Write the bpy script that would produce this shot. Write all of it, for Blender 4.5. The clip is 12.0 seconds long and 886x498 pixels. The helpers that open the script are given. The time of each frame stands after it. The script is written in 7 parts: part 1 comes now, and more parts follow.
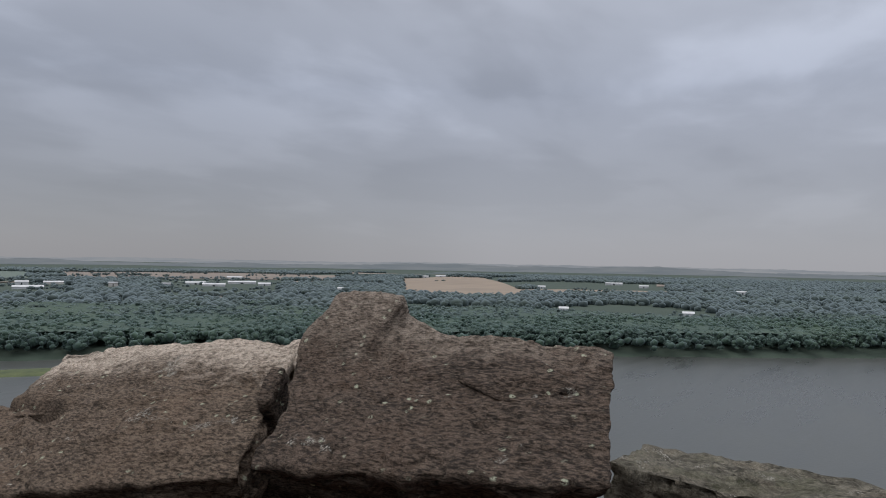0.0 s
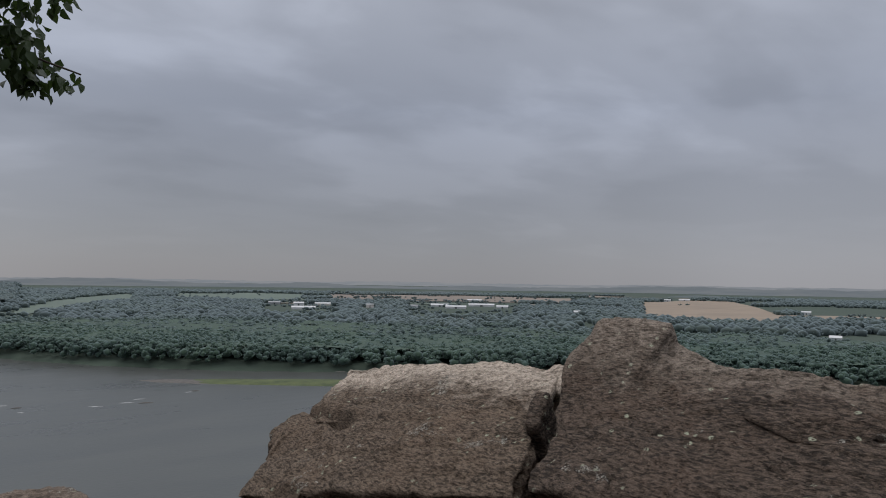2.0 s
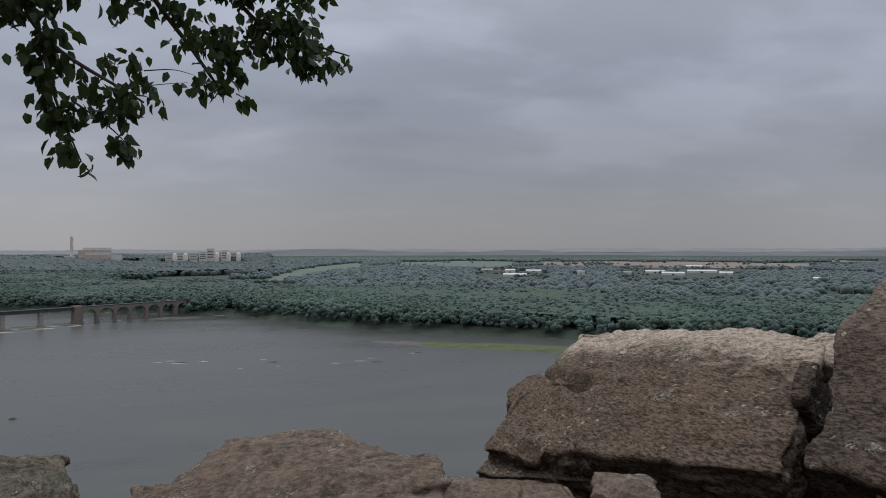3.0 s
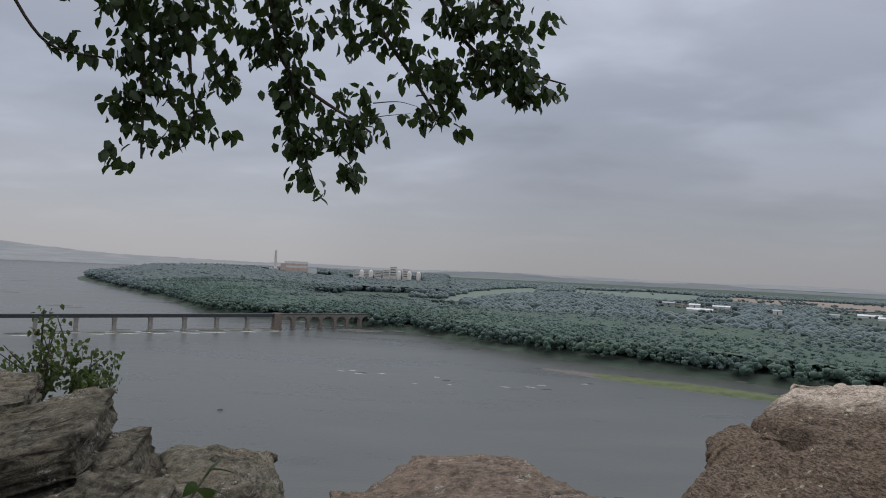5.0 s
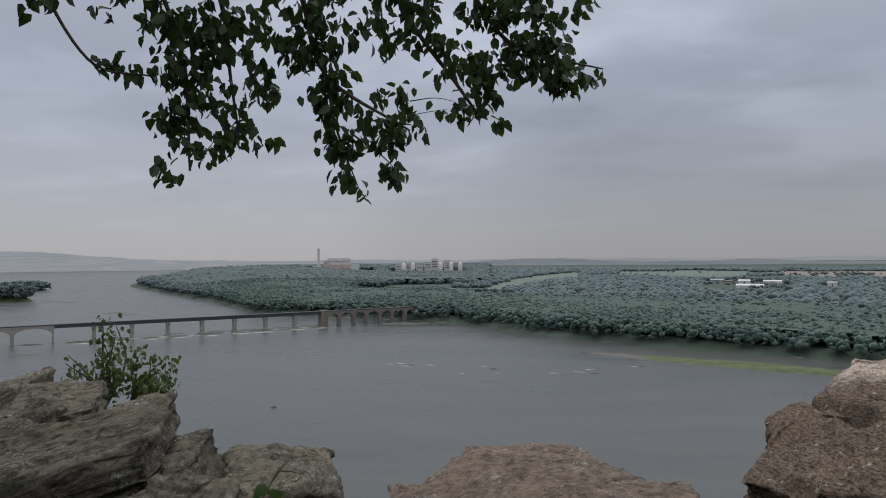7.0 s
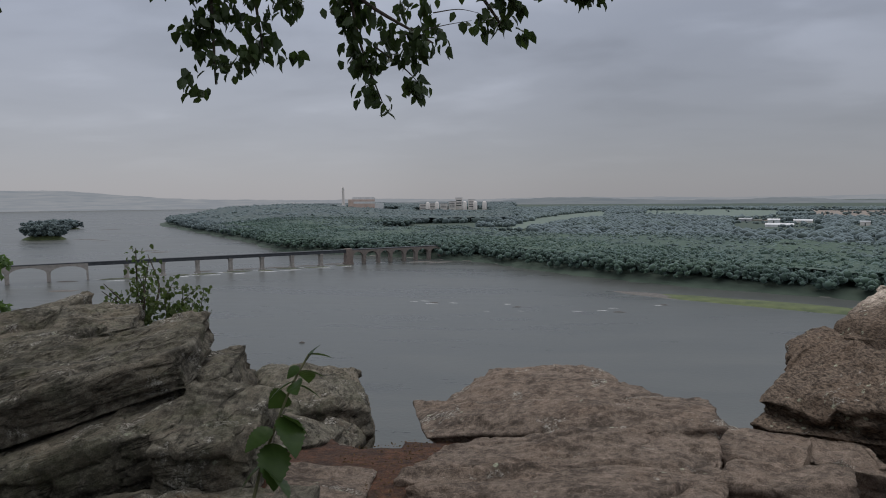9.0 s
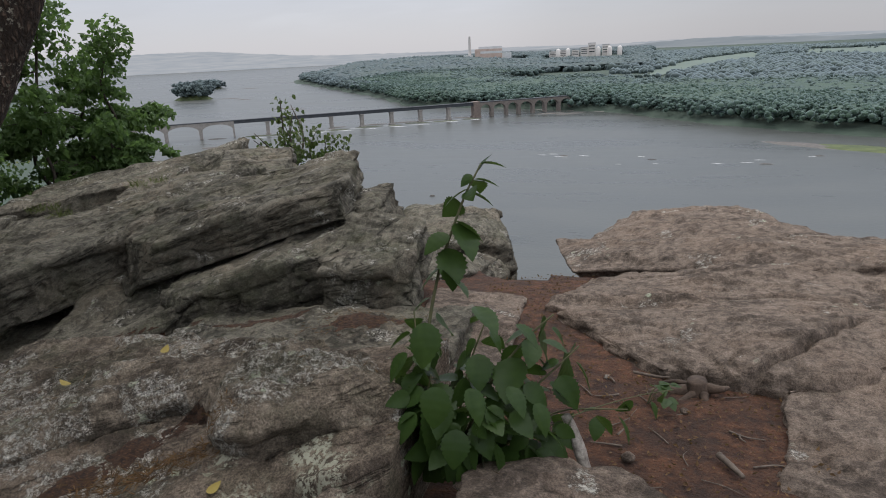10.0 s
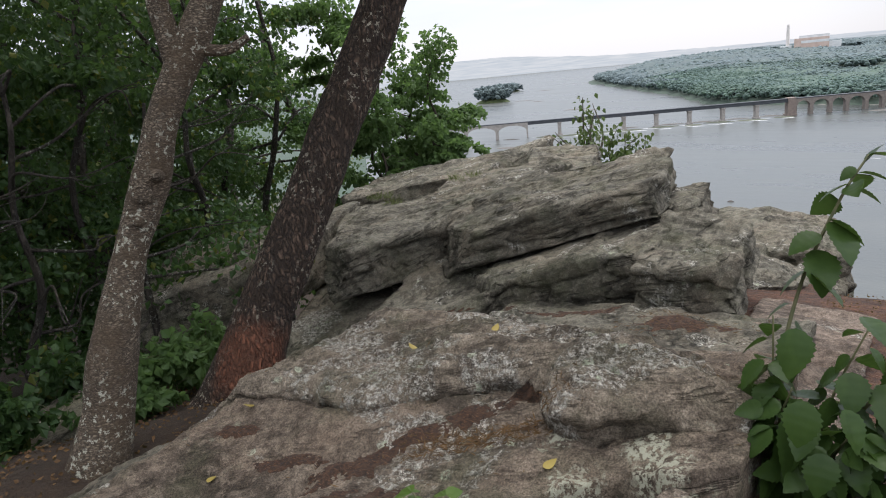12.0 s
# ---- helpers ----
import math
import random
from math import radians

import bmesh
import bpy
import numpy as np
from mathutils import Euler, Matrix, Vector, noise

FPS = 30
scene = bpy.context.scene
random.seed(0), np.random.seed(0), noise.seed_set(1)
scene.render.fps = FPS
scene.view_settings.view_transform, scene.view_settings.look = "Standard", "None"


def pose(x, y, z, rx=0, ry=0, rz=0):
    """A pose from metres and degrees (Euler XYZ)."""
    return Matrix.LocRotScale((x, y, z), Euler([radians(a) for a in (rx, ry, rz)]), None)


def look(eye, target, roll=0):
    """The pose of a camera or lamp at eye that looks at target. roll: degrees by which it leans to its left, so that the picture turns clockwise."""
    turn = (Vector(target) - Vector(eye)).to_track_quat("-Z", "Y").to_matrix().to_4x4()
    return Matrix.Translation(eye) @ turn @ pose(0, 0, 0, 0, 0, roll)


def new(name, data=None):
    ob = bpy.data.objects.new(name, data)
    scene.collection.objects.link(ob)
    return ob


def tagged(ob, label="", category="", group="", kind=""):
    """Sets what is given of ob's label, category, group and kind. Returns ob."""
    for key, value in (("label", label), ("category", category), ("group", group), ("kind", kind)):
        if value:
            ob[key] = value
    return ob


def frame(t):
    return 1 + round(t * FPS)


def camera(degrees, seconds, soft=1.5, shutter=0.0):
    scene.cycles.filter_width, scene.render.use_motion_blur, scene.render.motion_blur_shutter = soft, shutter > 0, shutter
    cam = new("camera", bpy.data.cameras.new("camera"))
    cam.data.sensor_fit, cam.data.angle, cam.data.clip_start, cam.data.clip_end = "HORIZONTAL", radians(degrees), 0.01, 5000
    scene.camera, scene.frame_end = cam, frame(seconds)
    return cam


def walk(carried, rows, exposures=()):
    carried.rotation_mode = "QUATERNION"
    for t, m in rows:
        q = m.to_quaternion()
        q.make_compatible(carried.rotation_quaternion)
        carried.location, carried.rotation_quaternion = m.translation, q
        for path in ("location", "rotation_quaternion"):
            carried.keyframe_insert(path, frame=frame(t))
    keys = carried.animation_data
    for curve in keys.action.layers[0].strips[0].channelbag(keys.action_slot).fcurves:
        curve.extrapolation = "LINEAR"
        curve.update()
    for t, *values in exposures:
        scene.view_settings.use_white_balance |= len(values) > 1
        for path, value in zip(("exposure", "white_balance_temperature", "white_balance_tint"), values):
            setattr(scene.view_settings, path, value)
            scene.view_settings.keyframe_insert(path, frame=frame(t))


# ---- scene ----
cam = camera(67.70, 12.0, 1.0)
# PATH
walk(cam, [
    (0, pose(0.517, -0.244, 1.822, 91.22, 0, -56.04) @ pose(0, 0, 0, 0, 0, 1.04)),
    (0.5, pose(0.470, -0.179, 1.838, 93.22, 0, -49.23) @ pose(0, 0, 0, 0, 0, 1.94)),
    (1, pose(0.429, -0.157, 1.846, 94.30, 0, -45.77) @ pose(0, 0, 0, 0, 0, 1.66)),
    (1.5, pose(0.380, -0.138, 1.848, 94.44, 0, -42.30) @ pose(0, 0, 0, 0, 0, 1.39)),
    (2, pose(0.327, -0.108, 1.842, 92.89, 0, -35.80) @ pose(0, 0, 0, 0, 0, 0.87)),
    (2.5, pose(0.253, -0.042, 1.805, 90.30, 0, -25.52) @ pose(0, 0, 0, 0, 0, -1.13)),
    (3, pose(0.116, 0.024, 1.799, 89.92, 0, -17.79) @ pose(0, 0, 0, 0, 0, -0.08)),
    (3.5, pose(0.032, 0.057, 1.778, 90.76, 0, -9.09) @ pose(0, 0, 0, 0, 0, -0.63)),
    (3.7, pose(-0.013, 0.008, 1.782, 90.76, 0, -7.54) @ pose(0, 0, 0, 0, 0, -0.34)),
    (5.3, pose(-0.066, 0.123, 1.831, 92.35, 0, -2.10) @ pose(0, 0, 0, 0, 0, 2.64)),
    (5.5, pose(-0.041, 0.084, 1.838, 92.71, 0, -2.23) @ pose(0, 0, 0, 0, 0, 2.00)),
    (6, pose(-0.072, 0.092, 1.864, 92.76, 0, -2.55) @ pose(0, 0, 0, 0, 0, 1.06)),
    (6.5, pose(-0.100, 0.095, 1.852, 92.31, 0, 0.08) @ pose(0, 0, 0, 0, 0, 0.04)),
    (6.7, pose(-0.105, 0.091, 1.855, 91.76, 0, 0.97) @ pose(0, 0, 0, 0, 0, -0.43)),
    (8.3, pose(0.017, 0.140, 1.764, 88.06, 0, -2.34) @ pose(0, 0, 0, 0, 0, -0.83)),
    (8.5, pose(0.017, 0.126, 1.773, 88.29, 0, -3.27) @ pose(0, 0, 0, 0, 0, -1.43)),
    (9, pose(-0.088, 0.031, 1.696, 85.54, 0, 3.01) @ pose(0, 0, 0, 0, 0, -0.41)),
    (9.3, pose(-0.153, 0.035, 1.652, 81.82, 0, 8.18) @ pose(0, 0, 0, 0, 0, -3.46)),
    (9.5, pose(-0.191, 0.048, 1.612, 78.00, 0, 10.62) @ pose(0, 0, 0, 0, 0, -4.64)),
    (10, pose(-0.241, 0.024, 1.543, 73.22, 0, 14.55) @ pose(0, 0, 0, 0, 0, -2.74)),
    (10.5, pose(-0.280, 0.006, 1.479, 69.92, 0, 18.35) @ pose(0, 0, 0, 0, 0, 0.29)),
    (11, pose(-0.318, 0.001, 1.478, 69.47, 0, 22.71) @ pose(0, 0, 0, 0, 0, -0.98)),
    (11.5, pose(-0.418, -0.022, 1.525, 73.10, 0, 32.48) @ pose(0, 0, 0, 0, 0, -3.45)),
    (12, pose(-0.423, -0.069, 1.519, 75.05, 0, 39.56) @ pose(0, 0, 0, 0, 0, -5.59)),
], exposures=[(0, -0.15), (1.5, -0.25), (2.5, -0.35), (3.5, -0.15), (5.5, -0.05), (6.5, -0.05), (9.3, -0.2), (10, 0.5), (10.5, 1.07), (11, 1.3), (11.5, 1.38), (12, 1.17)])

from mathutils.bvhtree import BVHTree

# ---- world, sun ----
world = bpy.data.worlds.new("world")
scene.world = world
world.use_nodes = True
wt = world.node_tree
wt.nodes.clear()


def link(nt, value, socket):
    if isinstance(value, bpy.types.NodeSocket):
        nt.links.new(value, socket)
    elif isinstance(value, (tuple, list)) and len(value) == 3 and socket.type == "RGBA":
        socket.default_value = (*value, 1)
    else:
        socket.default_value = value


def math_n(nt, op, a, b=0.0, c=0.0):
    n = nt.nodes.new("ShaderNodeMath")
    n.operation = op
    for s, v in zip(n.inputs, (a, b, c)):
        link(nt, v, s)
    return n.outputs[0]


def mixc(nt, fac, a, b, mode="MIX"):
    n = nt.nodes.new("ShaderNodeMix")
    n.data_type, n.blend_type = "RGBA", mode
    link(nt, fac, n.inputs[0])
    link(nt, a, n.inputs[6])
    link(nt, b, n.inputs[7])
    return n.outputs[2]


def ramp(nt, fac, stops, smooth=False):
    n = nt.nodes.new("ShaderNodeValToRGB")
    n.color_ramp.interpolation = "EASE" if smooth else "LINEAR"
    e = n.color_ramp.elements
    while len(e) < len(stops):
        e.new(0.5)
    for el, (p, c) in zip(e, stops):
        el.position = p
        el.color = (c, c, c, 1) if isinstance(c, (int, float)) else (*c, 1)
    link(nt, fac, n.inputs[0])
    return n.outputs[0]


def noise_n(nt, vec, scale, detail=4.0, rough=0.55, warp=0.0):
    n = nt.nodes.new("ShaderNodeTexNoise")
    if vec is not None:
        nt.links.new(vec, n.inputs["Vector"])
    n.inputs["Scale"].default_value = scale
    n.inputs["Detail"].default_value = detail
    n.inputs["Roughness"].default_value = rough
    n.inputs["Distortion"].default_value = warp
    return n.outputs["Fac"]


def voro(nt, vec, scale, feature="F1", out="Distance"):
    n = nt.nodes.new("ShaderNodeTexVoronoi")
    n.feature = feature
    nt.links.new(vec, n.inputs["Vector"])
    n.inputs["Scale"].default_value = scale
    return n.outputs[out]


def mapping(nt, vec, scale=(1, 1, 1), rot=(0, 0, 0), loc=(0, 0, 0)):
    n = nt.nodes.new("ShaderNodeMapping")
    nt.links.new(vec, n.inputs["Vector"])
    n.inputs["Scale"].default_value = scale
    n.inputs["Rotation"].default_value = rot
    n.inputs["Location"].default_value = loc
    return n.outputs[0]


coord = wt.nodes.new("ShaderNodeTexCoord").outputs["Generated"]
sep = wt.nodes.new("ShaderNodeSeparateXYZ")
wt.links.new(coord, sep.inputs[0])
height = sep.outputs[2]
# cloud sheet seen in perspective
deep = math_n(wt, "ADD", math_n(wt, "ABSOLUTE", height), 0.16)
com = wt.nodes.new("ShaderNodeCombineXYZ")
wt.links.new(math_n(wt, "DIVIDE", sep.outputs[0], deep), com.inputs[0])
wt.links.new(math_n(wt, "DIVIDE", sep.outputs[1], deep), com.inputs[1])
sheet = mapping(wt, com.outputs[0], scale=(0.75, 1.0, 1.0), rot=(0, 0, 0.9), loc=(3.1, 1.7, 0))
c1 = noise_n(wt, sheet, 0.75, 4.0, 0.5, 0.35)
c2 = noise_n(wt, sheet, 2.4, 5.0, 0.5, 0.3)
puff = math_n(wt, "ADD", math_n(wt, "MULTIPLY", c1, 0.72), math_n(wt, "MULTIPLY", c2, 0.28))
shade = ramp(wt, puff, [(0.37, 0.80), (0.5, 1.0), (0.63, 1.34)], True)
veil = ramp(wt, height, [(0.02, 0.0), (0.25, 1.0)])
shade = mixc(wt, veil, (1, 1, 1), shade)
tone = ramp(wt, height, [(0.0, (0.36, 0.362, 0.392)), (0.10, (0.352, 0.366, 0.415)), (0.25, (0.365, 0.395, 0.475)), (0.45, (0.49, 0.52, 0.60)), (0.75, (1.05, 1.07, 1.14)), (1.0, (1.3, 1.3, 1.36))])
cloud = mixc(wt, 1.0, tone, shade, "MULTIPLY")
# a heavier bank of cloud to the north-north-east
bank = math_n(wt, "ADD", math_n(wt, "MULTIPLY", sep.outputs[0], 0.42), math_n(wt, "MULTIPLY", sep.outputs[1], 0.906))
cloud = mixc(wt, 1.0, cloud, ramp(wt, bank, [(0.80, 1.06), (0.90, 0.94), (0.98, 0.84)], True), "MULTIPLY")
sky = wt.nodes.new("ShaderNodeTexSky")
sky.sky_type, sky.sun_disc = "NISHITA", False
sky.sun_elevation, sky.sun_rotation = radians(52), radians(-20)
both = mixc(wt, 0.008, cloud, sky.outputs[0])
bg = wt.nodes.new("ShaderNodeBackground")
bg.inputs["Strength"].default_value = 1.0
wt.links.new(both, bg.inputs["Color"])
wt.links.new(bg.outputs[0], wt.nodes.new("ShaderNodeOutputWorld").inputs[0])

sun_data = bpy.data.lights.new("sun", "SUN")
sun_data.energy, sun_data.angle, sun_data.color = 0.6, radians(25), (1.0, 0.96, 0.9)
sun = new("sun", sun_data)
sun.matrix_world = look((0, 0, 60), (10, -28, 0))


# ---- materials ----
def material(name):
    m = bpy.data.materials.new(name)
    m.use_nodes = True
    nt = m.node_tree
    bsdf = nt.nodes["Principled BSDF"]
    where = nt.nodes.new("ShaderNodeNewGeometry").outputs["Position"]
    return m, nt, bsdf, where


def bump(nt, bsdf, h, strength, dist):
    n = nt.nodes.new("ShaderNodeBump")
    n.inputs["Strength"].default_value = strength
    n.inputs["Distance"].default_value = dist
    link(nt, h, n.inputs["Height"])
    old = bsdf.inputs["Normal"]
    if old.is_linked:
        nt.links.new(old.links[0].from_socket, n.inputs["Normal"])
    nt.links.new(n.outputs[0], old)


def rock_mat(name, dark, light, warm, lichen, spots, normal=(0.0, 0.0, 1.0), moss=0.0, crest_pale=0.0, speck=0.8, seam=0.7, pits=0.4, rosettes=(), grain=1.0, ripple=1.0):
    """Weathered quartzite: two tones, rusty stains, pale crusts of lichen, black specks, fine grain along the bedding."""
    m, nt, b, p = material(name)
    big = noise_n(nt, p, 1.1, 6, 0.65, 0.6)
    mid = noise_n(nt, p, 6.0, 8, 0.72)
    fine = noise_n(nt, p, 60.0, 6, 0.75)
    level = nt.nodes.new("ShaderNodeVectorMath")
    level.operation = "DOT_PRODUCT"
    nt.links.new(p, level.inputs[0])
    level.inputs[1].default_value = Vector(normal).normalized()
    sp = nt.nodes.new("ShaderNodeSeparateXYZ")
    nt.links.new(p, sp.inputs[0])
    laid = nt.nodes.new("ShaderNodeCombineXYZ")
    nt.links.new(sp.outputs[0], laid.inputs[0])
    nt.links.new(sp.outputs[1], laid.inputs[1])
    nt.links.new(level.outputs["Value"], laid.inputs[2])
    bed = noise_n(nt, mapping(nt, laid.outputs[0], scale=(10, 14, 60)), 1.0, 6, 0.7)
    seams = noise_n(nt, mapping(nt, laid.outputs[0], scale=(1.1, 1.1, 11)), 1.0, 4, 0.6)
    seams = ramp(nt, seams, [(0.475, 0.0), (0.5, 1.0), (0.525, 0.0)])
    seams = math_n(nt, "MULTIPLY", seams, ramp(nt, mid, [(0.42, 0), (0.55, seam)]))
    pit = noise_n(nt, mapping(nt, p, scale=(1.0, ripple, 1.0 / ripple)), 21.0 if ripple == 1.0 else 36.0, 5, 0.62, 0.4)
    # rippled stone takes its tones from the ripples, the rest from broad mottling
    even = 0.45 if ripple < 1.0 else 1.0
    mottle = math_n(nt, "ADD", math_n(nt, "MULTIPLY", mid, 0.55 * even), math_n(nt, "MULTIPLY", pit, 0.55 * (1 - even)))
    mix = math_n(nt, "ADD", mottle, math_n(nt, "MULTIPLY", bed, 0.45))
    col = mixc(nt, ramp(nt, mix, [(0.38, 0), (0.60, 1)]), dark, light)
    col = mixc(nt, ramp(nt, big, [(0.46, 0), (0.62, 0.8)]), col, mixc(nt, mid, warm, light))
    stain = ramp(nt, noise_n(nt, mapping(nt, p, loc=(4, 1, 8)), 2.2, 6, 0.7, 0.8), [(0.48, 0), (0.62, 0.75 * even)])
    col = mixc(nt, stain, col, (dark[0] * 0.55, dark[1] * 0.56, dark[2] * 0.57))
    col = mixc(nt, seams, col, (dark[0] * 0.3, dark[1] * 0.3, dark[2] * 0.3))
    col = mixc(nt, ramp(nt, fine, [(0.36, speck), (0.48, 0.0)]), col, (dark[0] * 0.3, dark[1] * 0.3, dark[2] * 0.3))
    # relief shade put into the colour: bump hollows darkened, knobs lightened
    ridge_up = ramp(nt, pit, [(0.52, 0), (0.58 if ripple < 1.0 else 0.64, pits)])
    col = mixc(nt, ramp(nt, pit, [(0.41 if ripple < 1.0 else 0.36, pits), (0.47, 0)]), col, (dark[0] * 0.38, dark[1] * 0.37, dark[2] * 0.36))
    col = mixc(nt, ridge_up, col, (light[0] * 1.2, light[1] * 1.2, light[2] * 1.2))
    # pale crusty lichen, in patches of patches
    crust = math_n(nt, "MULTIPLY", ramp(nt, noise_n(nt, p, 34.0, 8, 0.9), [(0.50, 0), (0.54, 1)]), ramp(nt, noise_n(nt, p, 2.3, 5, 0.65), [(0.665 - lichen * 0.21, 0), (0.70 - lichen * 0.21, 1)]))
    col = mixc(nt, crust, col, mixc(nt, fine, (0.30, 0.28, 0.235), (0.82, 0.78, 0.69)))
    pale = ramp(nt, math_n(nt, "ADD", voro(nt, mapping(nt, p, loc=(3, 5, 1)), 8.0), math_n(nt, "MULTIPLY", fine, 0.22)), [(0.24, 1), (0.30, 0)])
    pale = math_n(nt, "MULTIPLY", pale, ramp(nt, noise_n(nt, p, 2.3, 3), [(0.60 - spots * 0.2, 0), (0.66 - spots * 0.2, 1)]))
    pale = math_n(nt, "MULTIPLY", pale, ramp(nt, noise_n(nt, p, 55.0, 4), [(0.42, 0), (0.5, 1)]))
    col = mixc(nt, pale, col, (0.44, 0.46, 0.34))
    black = math_n(nt, "MULTIPLY", ramp(nt, noise_n(nt, mapping(nt, p, loc=(7, 2, 4)), 26.0, 6, 0.75), [(0.57, 0), (0.63, speck)]), ramp(nt, noise_n(nt, p, 2.9, 4), [(0.40, 0), (0.55, 1)]))
    col = mixc(nt, black, col, (0.028, 0.027, 0.024))
    if moss:
        green = math_n(nt, "MULTIPLY", ramp(nt, noise_n(nt, mapping(nt, p, loc=(1, 9, 3)), 2.1, 6, 0.7), [(0.56 - moss * 0.2, 0), (0.7 - moss * 0.2, 0.9)]), mid)
        col = mixc(nt, green, col, (0.078, 0.082, 0.045))
    if crest_pale:
        # paler towards the far crest, broken up by pits and bedding
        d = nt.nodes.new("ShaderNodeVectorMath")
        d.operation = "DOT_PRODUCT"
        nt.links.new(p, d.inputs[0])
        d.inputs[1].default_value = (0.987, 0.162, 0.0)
        near = ramp(nt, math_n(nt, "ADD", math_n(nt, "SUBTRACT", d.outputs["Value"], 5.05), math_n(nt, "MULTIPLY", math_n(nt, "SUBTRACT", mid, 0.5), 1.2)), [(0.0, 0), (0.45, crest_pale)])
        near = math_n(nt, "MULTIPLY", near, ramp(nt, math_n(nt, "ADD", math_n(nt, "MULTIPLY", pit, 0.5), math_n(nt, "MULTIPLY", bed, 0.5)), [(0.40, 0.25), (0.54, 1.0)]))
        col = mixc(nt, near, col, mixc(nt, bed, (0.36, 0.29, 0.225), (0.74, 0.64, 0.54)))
    grit = noise_n(nt, p, 130.0, 5, 0.85)
    col = mixc(nt, 1.0, col, ramp(nt, grit, [(0.38, 1 - 0.55 * grain), (0.5, 1.0), (0.62, 1 + 0.6 * grain)]), "MULTIPLY")
    for at, wide in rosettes:
        d = nt.nodes.new("ShaderNodeVectorMath")
        d.operation = "DISTANCE"
        nt.links.new(p, d.inputs[0])
        d.inputs[1].default_value = at
        near = ramp(nt, math_n(nt, "ADD", math_n(nt, "DIVIDE", d.outputs["Value"], wide * 2.5), math_n(nt, "MULTIPLY", noise_n(nt, p, 13, 5, 0.7), 0.64)), [(0.56, 1), (0.66, 0)])
        flaky = ramp(nt, noise_n(nt, p, 48, 4, 0.7), [(0.47, 0), (0.53, 1)])
        col = mixc(nt, math_n(nt, "MULTIPLY", near, flaky), col, mixc(nt, fine, (0.30, 0.295, 0.21), (0.62, 0.61, 0.48)))
    link(nt, col, b.inputs["Base Color"])
    b.inputs["Roughness"].default_value = 0.9
    b.inputs["Specular IOR Level"].default_value = 0.2
    bump(nt, b, mid, 0.9, 0.030 * grain * even)
    bump(nt, b, bed, 1.0, 0.008 * grain)
    bump(nt, b, pit, 1.0, 0.030 * pits)
    bump(nt, b, fine, 1.0, 0.012 * grain)
    bump(nt, b, grit, 1.0, 0.0045 * grain)
    bump(nt, b, crust, 0.9, 0.006)
    bump(nt, b, math_n(nt, "SUBTRACT", 1.0, seams), 0.8, 0.02)
    return m


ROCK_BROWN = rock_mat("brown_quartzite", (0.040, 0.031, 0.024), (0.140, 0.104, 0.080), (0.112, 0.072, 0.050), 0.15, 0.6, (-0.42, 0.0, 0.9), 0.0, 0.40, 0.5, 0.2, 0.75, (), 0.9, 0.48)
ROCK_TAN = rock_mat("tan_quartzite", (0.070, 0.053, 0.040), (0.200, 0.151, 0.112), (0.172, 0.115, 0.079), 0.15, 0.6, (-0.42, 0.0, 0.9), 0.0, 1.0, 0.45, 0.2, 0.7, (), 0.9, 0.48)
ROCK_PINK = rock_mat("pinkish_quartzite", (0.092, 0.071, 0.055), (0.265, 0.208, 0.165), (0.20, 0.138, 0.098), 0.3, 0.2, (0.05, -0.05, 1.0), 0.0, 0.0, 0.4, 0.15, 0.45, (), 0.8)
ROCK_GREY = rock_mat("grey_quartzite", (0.066, 0.060, 0.046), (0.235, 0.214, 0.168), (0.165, 0.122, 0.084), 0.40, 0.2, (-0.23, -0.23, 0.94), 0.30, 0.0, 0.4, 0.9, 0.40, (), 0.75)
ROCK_PALE = rock_mat("lichened_quartzite", (0.088, 0.069, 0.051), (0.325, 0.27, 0.206), (0.145, 0.10, 0.068), 0.85, 0.8, (-0.25, 0.1, 0.96), 0.25, 0.0, 0.45, 0.6, 0.45,
                     [((-1.03, 1.48, 0.46), 0.13), ((-0.95, 1.62, 0.46), 0.12), ((-1.24, 1.28, 0.42), 0.14), ((-0.80, 1.35, 0.5), 0.09)])


ROCK_BARE = rock_mat("half_bare_quartzite", (0.085, 0.065, 0.049), (0.285, 0.228, 0.173), (0.15, 0.10, 0.068), 0.45, 0.7, (-0.25, 0.1, 0.96), 0.3, 0.0, 0.45, 0.6, 0.45,
                     [((-1.03, 1.56, 0.34), 0.13), ((-1.24, 1.42, 0.32), 0.14), ((-1.40, 1.62, 0.35), 0.08), ((-1.12, 1.66, 0.36), 0.10)])
ROCK_BLOCK = rock_mat("worn_quartzite", (0.085, 0.068, 0.052), (0.29, 0.238, 0.185), (0.18, 0.13, 0.092), 0.25, 0.9, (0.0, 0.1, 1.0), 0.2, 0.0, 0.6, 0.3, 0.6,
                      [((-0.92, 1.40, 0.49), 0.10), ((-0.62, 1.25, 0.5), 0.10), ((-0.52, 1.05, 0.48), 0.12), ((-0.50, 0.85, 0.47), 0.10), ((-1.1, 0.9, 0.44), 0.07)])


